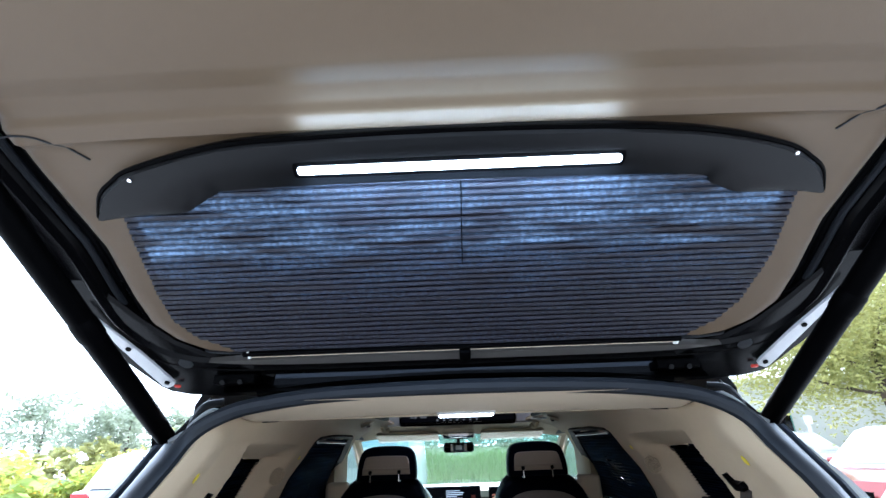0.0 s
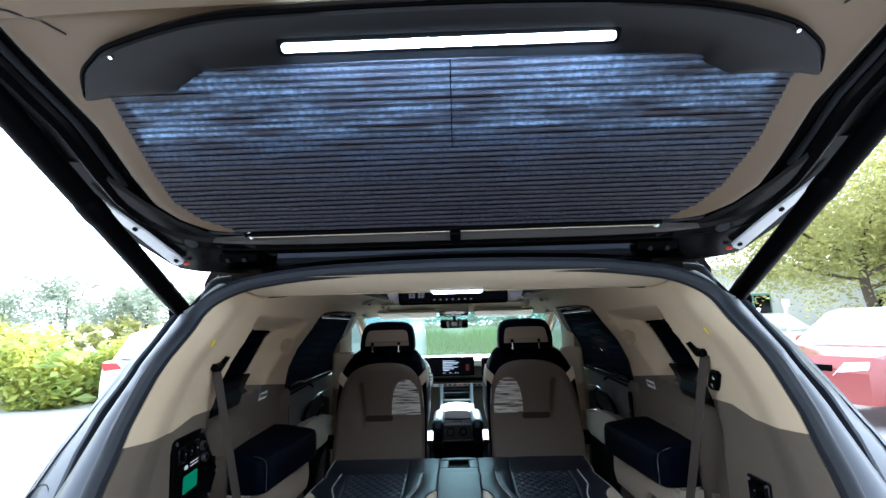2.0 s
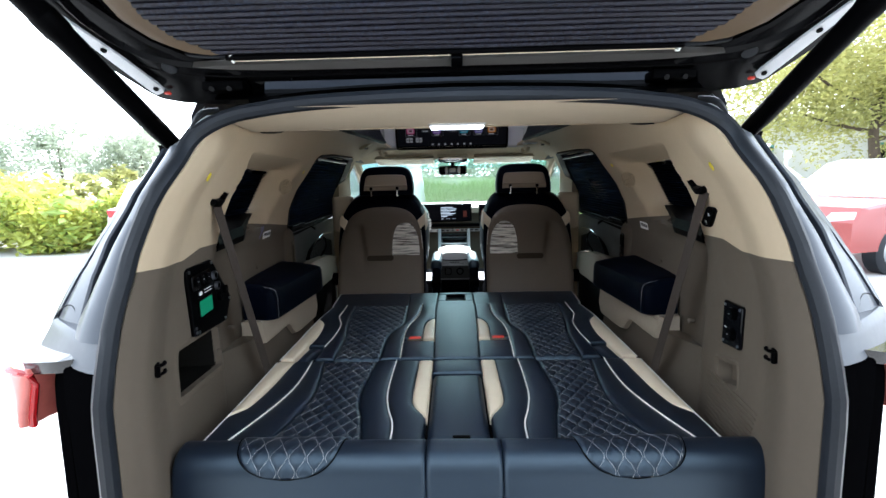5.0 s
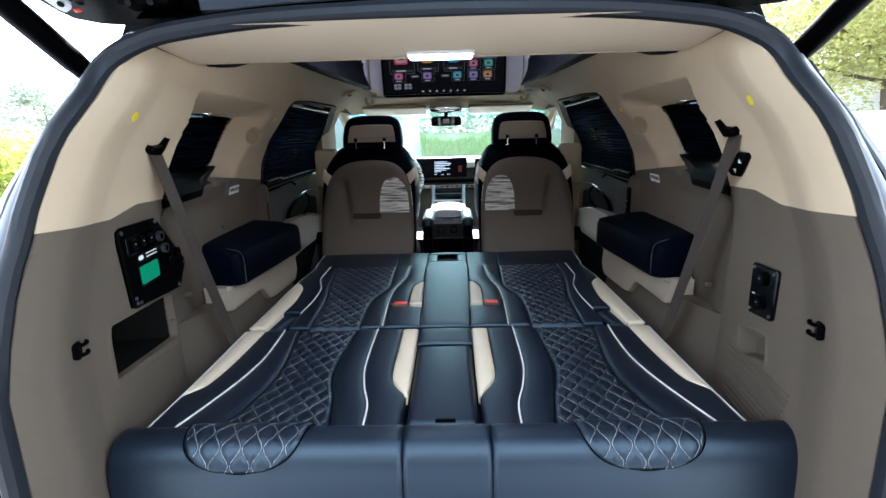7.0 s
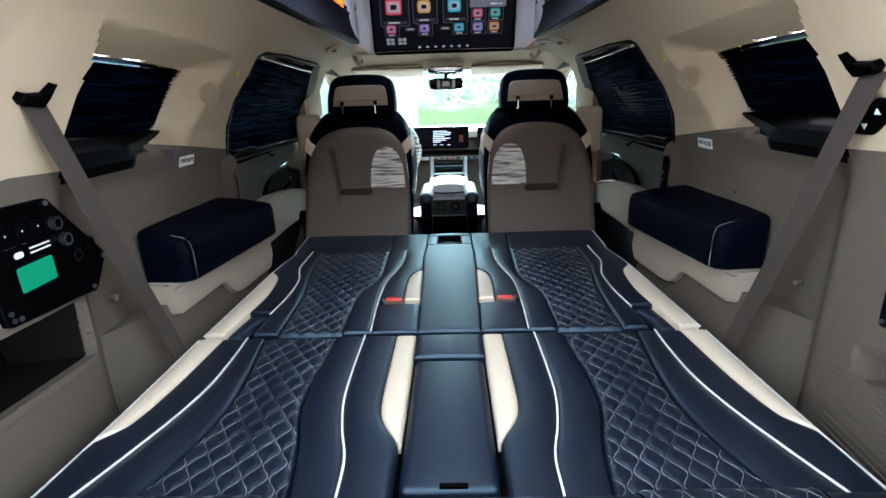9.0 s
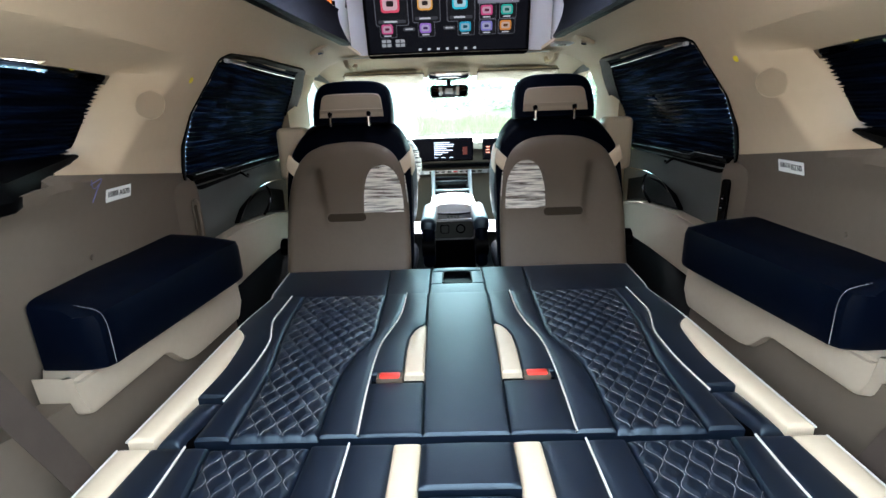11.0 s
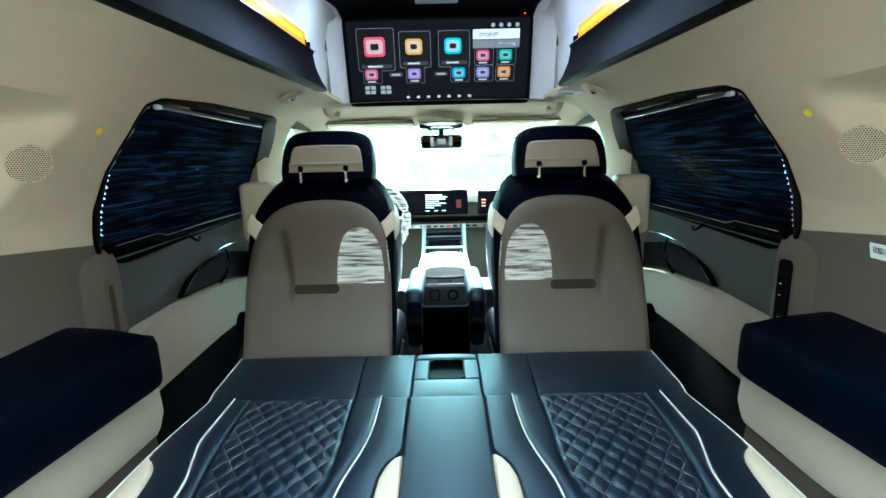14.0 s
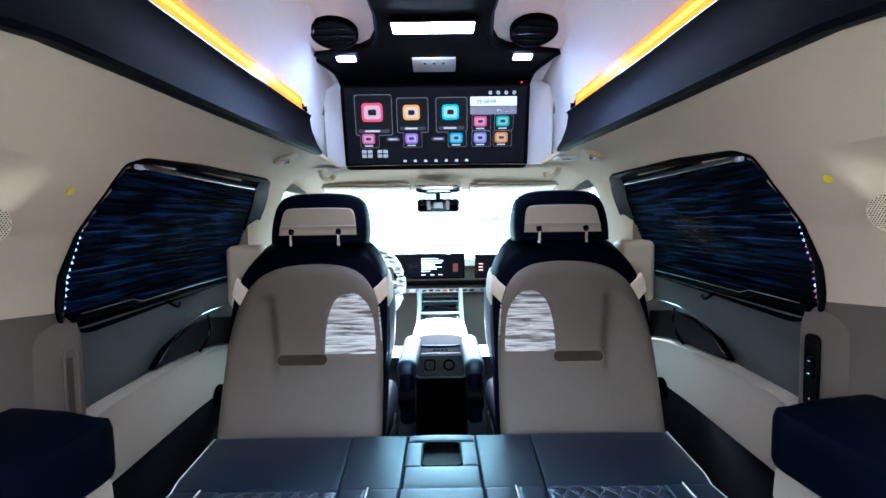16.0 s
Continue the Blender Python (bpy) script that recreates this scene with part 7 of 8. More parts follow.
    for q in (-1, 1):
        part("side_bolster", loft([[bp(q * a * (0.89 if q * s < 0 else 1.0), z, o) for a, o in ((w - 0.03, -0.005), (w + 0.008, -0.03), (w + 0.018, -0.075), (w + 0.020, -0.12), (w + 0.005, -0.16), (w - 0.05, -0.15))] for z, w in ((0.98, 0.232), (1.0, 0.24), (1.04, 0.246), (1.10, 0.248), (1.17, 0.244), (1.20, 0.236))], closed=True, caps=True), M_NAVY, st, "navy leather side bolster")
        part("shoulder_patch", loft([[bp(q * a * (0.89 if q * s < 0 else 1.0), z, o) for a, o in ((w - 0.012, 0.001), (w + 0.006, -0.012), (w + 0.014, -0.06), (w + 0.010, -0.11), (w - 0.05, -0.12))] for z, w in ((1.185, 0.246), (1.192, 0.248), (1.215, 0.246), (1.238, 0.240), (1.252, 0.233), (1.256, 0.226))], closed=True, caps=True), M_CREAM, st, "cream leather shoulder patch")
    # headrest on two posts
    hc = Vector((xc + 0.005, 2.625, 1.455))
    hp_ = [(0.148, -0.075), (0.150, -0.04), (0.147, 0.0), (0.139, 0.038), (0.123, 0.064), (0.094, 0.079), (0.05, 0.084), (0.0, 0.085)]
    prof = smooth_line(hp_ + [(-a, b) for a, b in reversed(hp_[:-1])], 40)
    rows = []
    for o, k in ((0.044, 0.90), (0.040, 0.95), (0.028, 0.99), (0.0, 1.0), (-0.05, 1.0), (-0.08, 0.97), (-0.095, 0.88)):
        rows.append([hc + Vector((a * k, -o + 0.25 * b, -0.01 + (b + 0.01) * k)) for a, b in prof])
    hr = part("headrest", loft(rows, closed=True, caps=True), M_NAVY_SHADED, st, "navy leather headrest")
    panel = smooth_line([(-0.121, -0.050), (-0.120, -0.03), (-0.114, 0.008), (-0.106, 0.028), (-0.085, 0.036), (0.0, 0.038), (0.085, 0.036), (0.106, 0.028), (0.114, 0.008), (0.120, -0.03), (0.121, -0.050)], 32)
    part("cream_panel", slab(panel, lambda a, b, c: hc + Vector((a, -0.036 - c + 0.25 * b, b)), 0.011, 0.004), M_CREAM_SHADED, hr, "cream leather back panel in a shaded colour")
    part("lower_flap", loft([[hc + Vector((a, -0.0482 + 0.25 * b + o, b)) for a in np.linspace(-0.118, 0.118, 9)] for b, o in ((-0.018, 0.0), (-0.020, -0.002), (-0.034, 0.002), (-0.0505, 0.009), (-0.0505, 0.014))]), M_CREAM_SHADED, hr, "cream lower flap folded inwards, in a shaded colour")
    for q in (-1, 1):
        part("post", tube([Vector((xc + q * 0.072, 2.548, 1.375)), Vector((xc + q * 0.072, 2.548, 1.408)), Vector((xc + q * 0.072, 2.556, 1.422))], 0.0062, 10), M_CHROME, st, "chrome headrest post")
        part("post_collar", tube([Vector((xc + q * 0.072, 2.551, 1.414)), Vector((xc + q * 0.072, 2.556, 1.424))], 0.0085, 10), M_BLACK, st)
    # seat cushion, inner armrest and side plate
    part("cushion", block((xc + s * 0.02, 2.80, 0.74), (0.44, 0.48, 0.12), 0.04, 3), M_NAVY_SHADED, st)
    ax = xc - s * 0.275
    part("armrest", block((ax, 2.70, 0.985), (0.062, 0.34, 0.065), 0.022, 3), M_NAVY, st, "fold-down armrest")
    part("armrest_pivot", tube([(ax - 0.025, 2.56, 0.90), (ax + 0.025, 2.56, 0.90)], 0.045, 16), M_BLACK, st)
    part("armrest_drop", block((ax, 2.56, 0.90), (0.05, 0.07, 0.17), 0.02, 3), M_NAVY_SHADED, st)
    part("side_cover", block((xc + s * 0.25, 2.68, 0.80), (0.05, 0.36, 0.18), 0.02, 3), M_BLACK, st)
    part("recline_knob", tube([(xc + s * 0.255, 2.50, 0.93), (xc + s * 0.29, 2.50, 0.93)], 0.035, 16), M_BLACK, st)
    part("base_rail", block((xc, 2.78, 0.60), (0.40, 0.45, 0.14), 0.02), M_BLACK, st)


front_seat(-0.386, -1)
front_seat(0.374, 1)

# ---------------------------------------------------------------- front cabin
single("front_floor", block((0, 3.3, 0.50), (1.5, 1.9, 0.05), 0.005), M_CARPET, "black carpet of the front cabin floor", "floor", kind="structure")
for s in (-1, 1):
    bm = loft([[(s * (0.70 + o), y, z) for y, o in ((2.84, 0.05), (2.82, 0.0), (2.86, -0.02), (3.09, -0.012), (3.13, 0.05))] for z, _ in ((0.5, 0), (1.1, 0), (1.3, 0), (1.5, 0))] + [[(s * (0.63 + o), y, 1.64) for y, o in ((2.84, 0.05), (2.82, 0.0), (2.86, -0.02), (3.09, -0.012), (3.13, 0.05))]])
    single("b_pillar", bm, M_BEIGE, "beige trimmed door pillar beside the front seat", "pillar", kind="structure")
    pb = thing("belt_anchor_cover", (s * 0.645, 2.66, 1.27), "cream shoulder belt cover beside the front seat", "belt cover", "belt covers")
    part("cover", block((s * 0.637, 2.66, 1.275), (0.115, 0.09, 0.20), 0.022, 4), M_CREAM, pb)
    bm = loft([[(s * x, y, z) for x, y in ((0.775, 2.9), (0.775, 4.35))] for z, x in ((0.5, 0), (0.9, 0), (1.15, 0))])
    single("front_door_trim", bm, M_DOOR, "dark grey front door trim", "door trim", kind="structure")
    bm = tube(smooth_line([(s * 0.735, 3.45, 1.635), (s * 0.75, 3.75, 1.52), (s * 0.77, 4.05, 1.36), (s * 0.78, 4.35, 1.20)], 14), 0.035, 8)
    single("a_pillar", bm, M_BEIGE, "beige windscreen pillar", "pillar", kind="structure")
    bm = tube(smooth_line([(s * 0.66, 2.9, 1.63), (s * 0.70, 3.2, 1.64), (s * 0.735, 3.47, 1.635)], 8), 0.03, 8)
    single("roof_rail", bm, M_HEAD, "pale trim along the front door top", "trim", kind="structure")
    vz = thing("sun_visor", (s * 0.33, 3.4, 1.63), "pale sun visor folded up in plastic wrap", "sun visor", "sun visors")
    part("flap", block((s * 0.350, 3.425, 1.598), (0.415, 0.17, 0.018), 0.008, 3, rot=Euler((radians(-14), 0, 0)).to_matrix()), M_HEAD, vz)
    part("edge_seam", tube(smooth_line([(s * 0.145, 3.47, 1.578), (s * 0.142, 3.36, 1.606), (s * 0.16, 3.340, 1.613), (s * 0.35, 3.340, 1.613), (s * 0.54, 3.340, 1.613), (s * 0.558, 3.36, 1.606), (s * 0.556, 3.47, 1.578)], 30), 0.0022, 6), M_BROWN, vz)
    f = part("wrap", block((s * 0.350, 3.425, 1.583), (0.42, 0.17, 0.004), 0.0015, 1, rot=Euler((radians(-14), 0, 0)).to_matrix()), M_FILM, vz, "clear plastic wrap")
    f.visible_shadow = False
rings = [[(x, 3.50 + 0.85 * v + 0.10 * (1 - (x / 0.78) ** 2), 1.64 - 0.42 * v) for x in np.linspace(-0.75, 0.75, 15)] for v in (0, 0.25, 0.5, 0.75, 1.0)]
band_ = loft([[(x, 3.497 + 0.19 * v + 0.10 * (1 - (x / 0.78) ** 2), 1.633 - 0.094 * v) for x in np.linspace(-0.74, 0.74, 15)] for v in (0, 1)])
g = single("windscreen_shade_band", band_, see_through("teal_shade_band", (0.55, 0.78, 0.80), 0.0, 0.97), "teal shade band along the windscreen top", "windscreen", kind="structure")
g.visible_shadow = False
g = single("windscreen", loft(rings), M_GLASS, "clear raked windscreen", "windscreen", kind="structure")
g.visible_shadow = False
for s in (-1, 1):
    bm = bmesh.new()
    bm.faces.new([bm.verts.new((s * x, y, z)) for x, y, z in ((0.78, 2.96, 1.16), (0.78, 4.3, 1.16), (0.75, 3.5, 1.61), (0.70, 2.96, 1.62))])
    g = single("front_door_window", bm, M_SIDEGL, "lightly tinted front door window", "window", kind="structure", smooth=False)
    g.visible_shadow = False
single("bonnet", loft([[(x * k, y, z - 0.10 * (abs(x) / 0.85) ** 3) for x in np.linspace(-0.85, 0.85, 13)] for y, z, k in ((4.30, 1.13, 0.9), (4.5, 1.12, 1.0), (4.9, 1.07, 1.0), (5.15, 0.98, 0.95), (5.22, 0.80, 0.93), (5.25, 0.4, 0.93))]), M_PAINT, "dark blue-grey bonnet", "bonnet", kind="structure")

dash = thing("dashboard", (0, 3.95, 0.7), "dashboard with wide glossy screens and silver trim strips", "dashboard")
DC = smooth_line([(3.80, 0.72), (3.86, 0.85), (3.90, 0.98), (3.885, 1.04), (3.90, 1.10), (3.93, 1.20), (4.02, 1.232), (4.20, 1.242), (4.36, 1.225)], 24)
part("panel", loft([[(x, y + 0.04 * (abs(x) / 0.7) ** 2, z) for y, z in DC] for x in np.linspace(-0.76, 0.76, 15)]), M_BROWN, dash)
part("shelf", loft([[(x, y + 0.03 * (abs(x) / 0.7) ** 2, z) for y, z in ((3.91, 1.092), (3.862, 1.086), (3.858, 1.066), (3.90, 1.056))] for x in np.linspace(-0.6, 0.6, 13)], closed=True, caps=True), M_BLACK, dash, "black shelf under the screens")
part("top_pad", loft([[(x, y, z) for y, z in ((3.905, 1.175), (3.925, 1.215), (3.97, 1.236), (4.2, 1.250), (4.38, 1.236))] for x in np.linspace(-0.75, 0.75, 9)]), M_SILL, dash, "pale stone-coloured dashboard top")
part("silver_strip", loft([[(x, y + 0.03 * (abs(x) / 0.7) ** 2, z) for y, z in ((3.895, 1.046), (3.878, 1.044), (3.874, 1.024), (3.89, 1.018))] for x in np.linspace(-0.42, 0.42, 13)], closed=True, caps=True), M_ALU, dash, "silver button strip")
for k in range(9):
    part("key", block((-0.14 + 0.04 * k, 3.873, 1.034), (0.026, 0.006, 0.010), 0.002), M_RED if k == 4 else M_GLOSS, dash)
for x in (-0.20, 0.24):
    part("knob", tube([(x, 3.88, 1.034), (x, 3.855, 1.034)], 0.012, 14), M_STEEL, dash)
sc = thing("centre_screen", (-0.07, 3.87, 1.12), "wide glossy centre screen showing lines of small text", "screen")
part("casing", block((-0.07, 3.875, 1.180), (0.42, 0.022, 0.150), 0.006, 3), M_GLOSS, sc)
part("display", block((-0.07, 3.8625, 1.180), (0.40, 0.003, 0.130), 0.001), M_SCREEN, sc)
for k in range(7):
    w = (0.10, 0.13, 0.12, 0.08, 0.12, 0.09, 0.05)[k]
    part("text_bar", block((-0.02 - (0.13 - w) / 2 - 0.03, 3.8605, 1.225 - 0.0125 * k), (w, 0.001, 0.0045), 0.0004), tile_mat((0.65, 0.75, 0.85), 0.6), sc)
for k in range(3):
    part("text_bar", block((-0.105 + 0.05 * k, 3.8605, 1.130), (0.024, 0.001, 0.003), 0.0004), tile_mat((0.65, 0.75, 0.85), 0.6), sc)
# faint warm reflection on the screen, painted as a dim glowing tile
part("warm_reflection_tile", block((0.085, 3.8605, 1.17), (0.03, 0.001, 0.05), 0.0004), tile_mat((0.05, 0.015, 0.012), 0.5), sc)
sc2 = thing("side_screen", (0.32, 3.87, 1.12), "second glossy screen beside the centre screen", "screen")
part("casing", block((0.33, 3.88, 1.175), (0.26, 0.022, 0.14), 0.006, 3), M_GLOSS, sc2)
part("display", block((0.33, 3.8675, 1.175), (0.24, 0.003, 0.12), 0.001), M_SCREEN, sc2)
for k in range(3):
    part("text_bar", block((0.235, 3.8655, 1.19 - 0.018 * k), (0.025, 0.001, 0.006), 0.0004), tile_mat((0.8, 0.3, 0.2), 0.5), sc2)
wc = Vector((-0.39, 3.46, 1.13))
part_ring = []
tl_ = Euler((radians(-22), 0, 0)).to_matrix()
for k in range(36):
    a = k * math.tau / 36
    part_ring.append(wc + tl_ @ Vector((0.19 * math.cos(a), 0, 0.19 * math.sin(a))))
sw = thing("steering_wheel", tuple(wc), "leather steering wheel in clear plastic wrap", "steering wheel")
part("rim", tube(part_ring, 0.016, 10, closed=True), M_BLACK, sw)
part("hub", block(wc + Vector((0, 0.03, -0.01)), (0.15, 0.05, 0.12), 0.03, 3, rot=tl_), M_BLACK, sw)
for a in (0, math.pi, -math.pi / 2):
    part("spoke", tube([wc + Vector((0, 0.03, 0)), wc + tl_ @ Vector((0.185 * math.cos(a), 0, 0.185 * math.sin(a)))], 0.014, 8), M_STEEL, sw)
f = part("wrap", tube([p + Vector((0, -0.004, 0)) for p in part_ring], 0.024, 10, closed=True), M_FILM2, sw, "clear plastic wrap")
f.visible_shadow = False
part("column", tube([wc + Vector((0, 0.05, -0.03)), wc + Vector((0, 0.45, -0.14))], 0.05, 10), M_BLACK, sw)

cs = thing("centre_console", (-0.008, 3.3, 0.55), "silver-trimmed centre console with a padded lid and rear sockets", "centre console")
part("body", loft([[(-0.008 + x * k, y, z) for x, z in ((-0.115, 0.56), (-0.122, 0.75), (-0.118, 0.91), (-0.10, 0.935), (0.10, 0.935), (0.118, 0.91), (0.122, 0.75), (0.115, 0.56))] for y, k in ((2.985, 0.90), (2.995, 0.97), (3.02, 1.0), (3.3, 1.0), (3.85, 1.05))], closed=True, caps=True), M_DOOR, cs)
part("lower_cover", loft([[(-0.008 + x, y, z) for x, y in ((-0.10, 2.99), (-0.104, 2.978), (0.104, 2.978), (0.10, 2.99))] for z in (0.56, 0.70, 0.800, 0.806)], closed=True, caps=True), M_BLACK, cs, "black lower rear cover")
part("lid", loft([[(-0.008 + x * k, y, z + dz) for x, z in ((-0.112, 0.940), (-0.118, 0.955), (-0.108, 0.976), (-0.06, 0.990), (0.0, 0.994), (0.06, 0.990), (0.108, 0.976), (0.118, 0.955), (0.112, 0.940))] for y, k, dz in ((2.990, 0.90, -0.016), (2.996, 0.97, -0.006), (3.012, 1.0, 0.0), (3.15, 1.0, 0.006), (3.28, 1.0, 0.0), (3.30, 0.95, -0.014))], closed=True, caps=True), M_LABEL, cs, "white padded lid")
part("lid_gap", tube([(-0.008 + x, 2.984, 0.945 - 0.008 * (1 - (x / 0.1) ** 2)) for x in np.linspace(-0.1, 0.1, 9)], 0.004, 6), M_BLACK, cs)
part("lid_front", slab(rounded(0.212, 0.030, 0.012, 4, 0, 0.930), lambda a, b, c: (-0.008 + a, 2.990 - c, b), 0.006, 0.002), M_ALU, cs, "silver lid front")
for k in range(4):
    part("print_bar", slab(rounded(0.012, 0.006, 0.001, 1, -0.024 + 0.016 * k, 0.924), lambda a, b, c: (-0.008 + a, 2.984 - c, b), 0.0006), M_DOOR, cs)
part("rear_panel", slab(rounded(0.210, 0.105, 0.02, 5, 0, 0.862), lambda a, b, c: (-0.008 + a, 2.985 - c, b), 0.006, 0.002), M_ALU, cs, "silver rear panel")
part("rear_inlay", slab(rounded(0.198, 0.084, 0.018, 5, 0, 0.860), lambda a, b, c: (-0.008 + a, 2.979 - c, b), 0.003, 0.001), M_DOOR, cs)
part("socket", slab(rounded(0.044, 0.046, 0.010, 4, -0.043, 0.866), lambda a, b, c: (-0.008 + a, 2.976 - c, b), 0.004, 0.002), M_BLACK, cs)
part("socket_flap", slab(rounded(0.034, 0.036, 0.008, 4, -0.043, 0.866), lambda a, b, c: (-0.008 + a, 2.972 - c, b), 0.003, 0.001), M_DOOR, cs)
part("socket", tube([(0.026, 2.977, 0.866), (0.026, 2.972, 0.866)], 0.024, 20), M_BLACK, cs)
part("socket_core", tube([(0.026, 2.973, 0.866), (0.026, 2.9705, 0.866)], [0.017, 0.015], 18), M_DOOR, cs)
part("upper_deck", block((-0.008, 3.50, 0.955), (0.20, 0.40, 0.03), 0.012, 3, rot=Euler((radians(8), 0, 0)).to_matrix()), M_GLOSS, cs, "glossy black deck")
for y in (3.50,):
    part("deck_bar", block((-0.008, y, 0.972 + 0.14 * (y - 3.5)), (0.20, 0.035, 0.012), 0.004), M_ALU, cs, "silver cross bar")
part("cup_well", block((-0.008, 3.36, 0.962), (0.15, 0.10, 0.012), 0.005), M_GLOSS, cs)
part("riser", block((-0.008, 3.78, 0.955), (0.22, 0.10, 0.10), 0.012, 3, rot=Euler((radians(-30), 0, 0)).to_matrix()), M_GLOSS, cs)
for k in range(3):
    part("silver_line", block((-0.008, 3.725 - 0.012 * k, 0.995 - 0.028 * k), (0.20, 0.012, 0.005), 0.002), M_ALU, cs)
for s in (-1, 1):
    part("silver_rail", tube([(-0.008 + s * 0.105, 3.32, 0.935), (-0.008 + s * 0.112, 3.6, 0.965), (-0.008 + s * 0.118, 3.80, 1.045)], 0.013, 8), M_ALU, cs)

mr = thing("rear_view_mirror", (-0.01, 3.36, 1.5), "black rear view mirror with a small label under a map lamp", "mirror")
part("housing", block((-0.01, 3.36, 1.52), (0.20, 0.035, 0.062), 0.016, 3), M_GLOSS, mr)
part("mirror_glass", block((-0.01, 3.341, 1.52), (0.18, 0.002, 0.046), 0.0008), mat("dimmed_mirror_glass", (0.07, 0.075, 0.08), 0.03, 1.0, var=0.01), mr)
part("sticker", block((-0.01, 3.339, 1.52), (0.04, 0.001, 0.026), 0.0004), M_LABEL, mr, "white paper sticker")
for x in (-0.055, 0.035):
    part("paper_strip", block((x, 3.339, 1.52), (0.016, 0.001, 0.042), 0.0004), M_LABEL, mr)
part("stem", tube([(-0.01, 3.38, 1.53), (-0.01, 3.45, 1.60)], 0.012, 8), M_BLACK, mr)
ml = thing("map_lamp_console", (-0.01, 3.3, 1.62), "glossy overhead map lamp console", "lamp")
part("housing", block((-0.01, 3.30, 1.602), (0.21, 0.16, 0.055), 0.014, 3), M_CHROME, ml)
part("lens", block((-0.01, 3.27, 1.573), (0.12, 0.05, 0.006), 0.002), M_GLOSS, ml)

# ---------------------------------------------------------------- outside
rng = np.random.default_rng(5)
M_CONC = mat("pale_concrete", (0.48, 0.47, 0.455), 0.85, var=0.08, scale=1.5, bump=0.3, bscale=60)
single("ground", loft([[(x, y, 0) for x in (-400, -60, -8, 0, 8, 60, 400)] for y in (-400, -60, -8, 0, 8, 60, 400)]), M_CONC, "pale concrete yard", "ground", kind="structure")


def leafy(name, colors, tr=0.35):
    m = mat(name, colors[0], 0.55, var=0.3, scale=1.3, second=colors[1])
    n, l = m.node_tree.nodes, m.node_tree.links
    out, b = n["Material Output"], n["Principled BSDF"]
    t, mx = n.new("ShaderNodeBsdfTranslucent"), n.new("ShaderNodeMixShader")
    t.inputs["Color"].default_value = (*[c * 1.6 for c in colors[0]], 1)
    mx.inputs[0].default_value = tr
    l.new(b.outputs[0], mx.inputs[1])
    l.new(t.outputs[0], mx.inputs[2])
    l.new(mx.outputs[0], out.inputs["Surface"])
    g = n.new("ShaderNodeNewGeometry")
    hs = n.new("ShaderNodeHueSaturation")
    mr_ = n.new("ShaderNodeMapRange")
    mr_.inputs["To Min"].default_value, mr_.inputs["To Max"].default_value = 0.55, 1.5
    l.new(g.outputs["Random Per Island"], mr_.inputs["Value"])
    l.new(mr_.outputs[0], hs.inputs["Value"])
    src = b.inputs["Base Color"].links[0].from_socket
    l.new(src, hs.inputs["Color"])
    l.new(hs.outputs[0], b.inputs["Base Color"])
    return m


M_LEAF = leafy("hedge_leaf", ((0.36, 0.37, 0.085), (0.14, 0.20, 0.05)), 0.5)
M_LEAF3 = leafy("broad_leaf", ((0.34, 0.42, 0.13), (0.20, 0.30, 0.09)), 0.45)
M_LEAF4 = leafy("withered_leaf", ((0.55, 0.38, 0.05), (0.42, 0.22, 0.05)), 0.4)
M_LEAF2 = leafy("tree_leaf", ((0.31, 0.30, 0.11), (0.13, 0.165, 0.05)), 0.45)
M_GRASS = leafy("grass_blade", ((0.15, 0.23, 0.085), (0.08, 0.13, 0.045)))
# distance haze is put into this paler leaf colour
M_FAR = leafy("haze_paled_leaf", ((0.29, 0.32, 0.24), (0.20, 0.24, 0.17)))
M_BARK = mat("bark", (0.10, 0.075, 0.055), 0.9, var=0.3, scale=9, bump=0.8, bscale=40)


def leaves(centres, size, per, spread_, flat=0.0):
    """Many small bent leaves about clump centres, as vertices and faces."""
    c = np.repeat(np.array(centres), per, 0)
    n = len(c)
    p = c[:, :3] + rng.normal(0, 1, (n, 3)) * (np.array(spread_) if np.ndim(spread_) else spread_)
    d = rng.normal(0, 1, (n, 3))
    d[:, 2] *= 0.5
    d /= np.linalg.norm(d, axis=1)[:, None]
    e = np.cross(d, rng.normal(0, 1, (n, 3)))
    e /= np.linalg.norm(e, axis=1)[:, None]
    L = size * rng.uniform(0.6, 1.4, (n, 1))
    up = np.cross(d, e)
    v = np.stack([p - d * L, p + e * L * 0.42 + up * L * 0.12, p + d * L, p - e * L * 0.42 + up * L * 0.12], 1).reshape(-1, 3)
    v[:, 2] = np.maximum(v[:, 2], 0.01)
    f = [(4 * i, 4 * i + 1, 4 * i + 2, 4 * i + 3) for i in range(n)]
    return v, f


def leaf_mesh(name, v, f, material, parent=None):
    me = bpy.data.meshes.new(name)
    o = np.array(parent.location if parent else (0, 0, 0))
    me.from_pydata([tuple(q) for q in np.asarray(v) - o], [], f)
    me.materials.append(material)
    ob = new(name, me)
    if parent:
        ob.parent = parent
    return ob


def clumps(n, box, h):
    """Uneven clump centres in a box on the ground: (x0, x1, y0, y1), with a ragged top."""
    out = []
    for _ in range(n):
        x, y = rng.uniform(box[0], box[1]), rng.uniform(box[2], box[3])
        top = h * (0.62 + 0.38 * math.sin(x * 1.7 + 1) * math.sin(y * 1.3) + 0.3 * noise.noise((x * 0.9, y * 0.9, 0)))
        out.append((x, y, max(0.1, top) * rng.uniform(0.05, 1.0) ** 0.7))
    return out


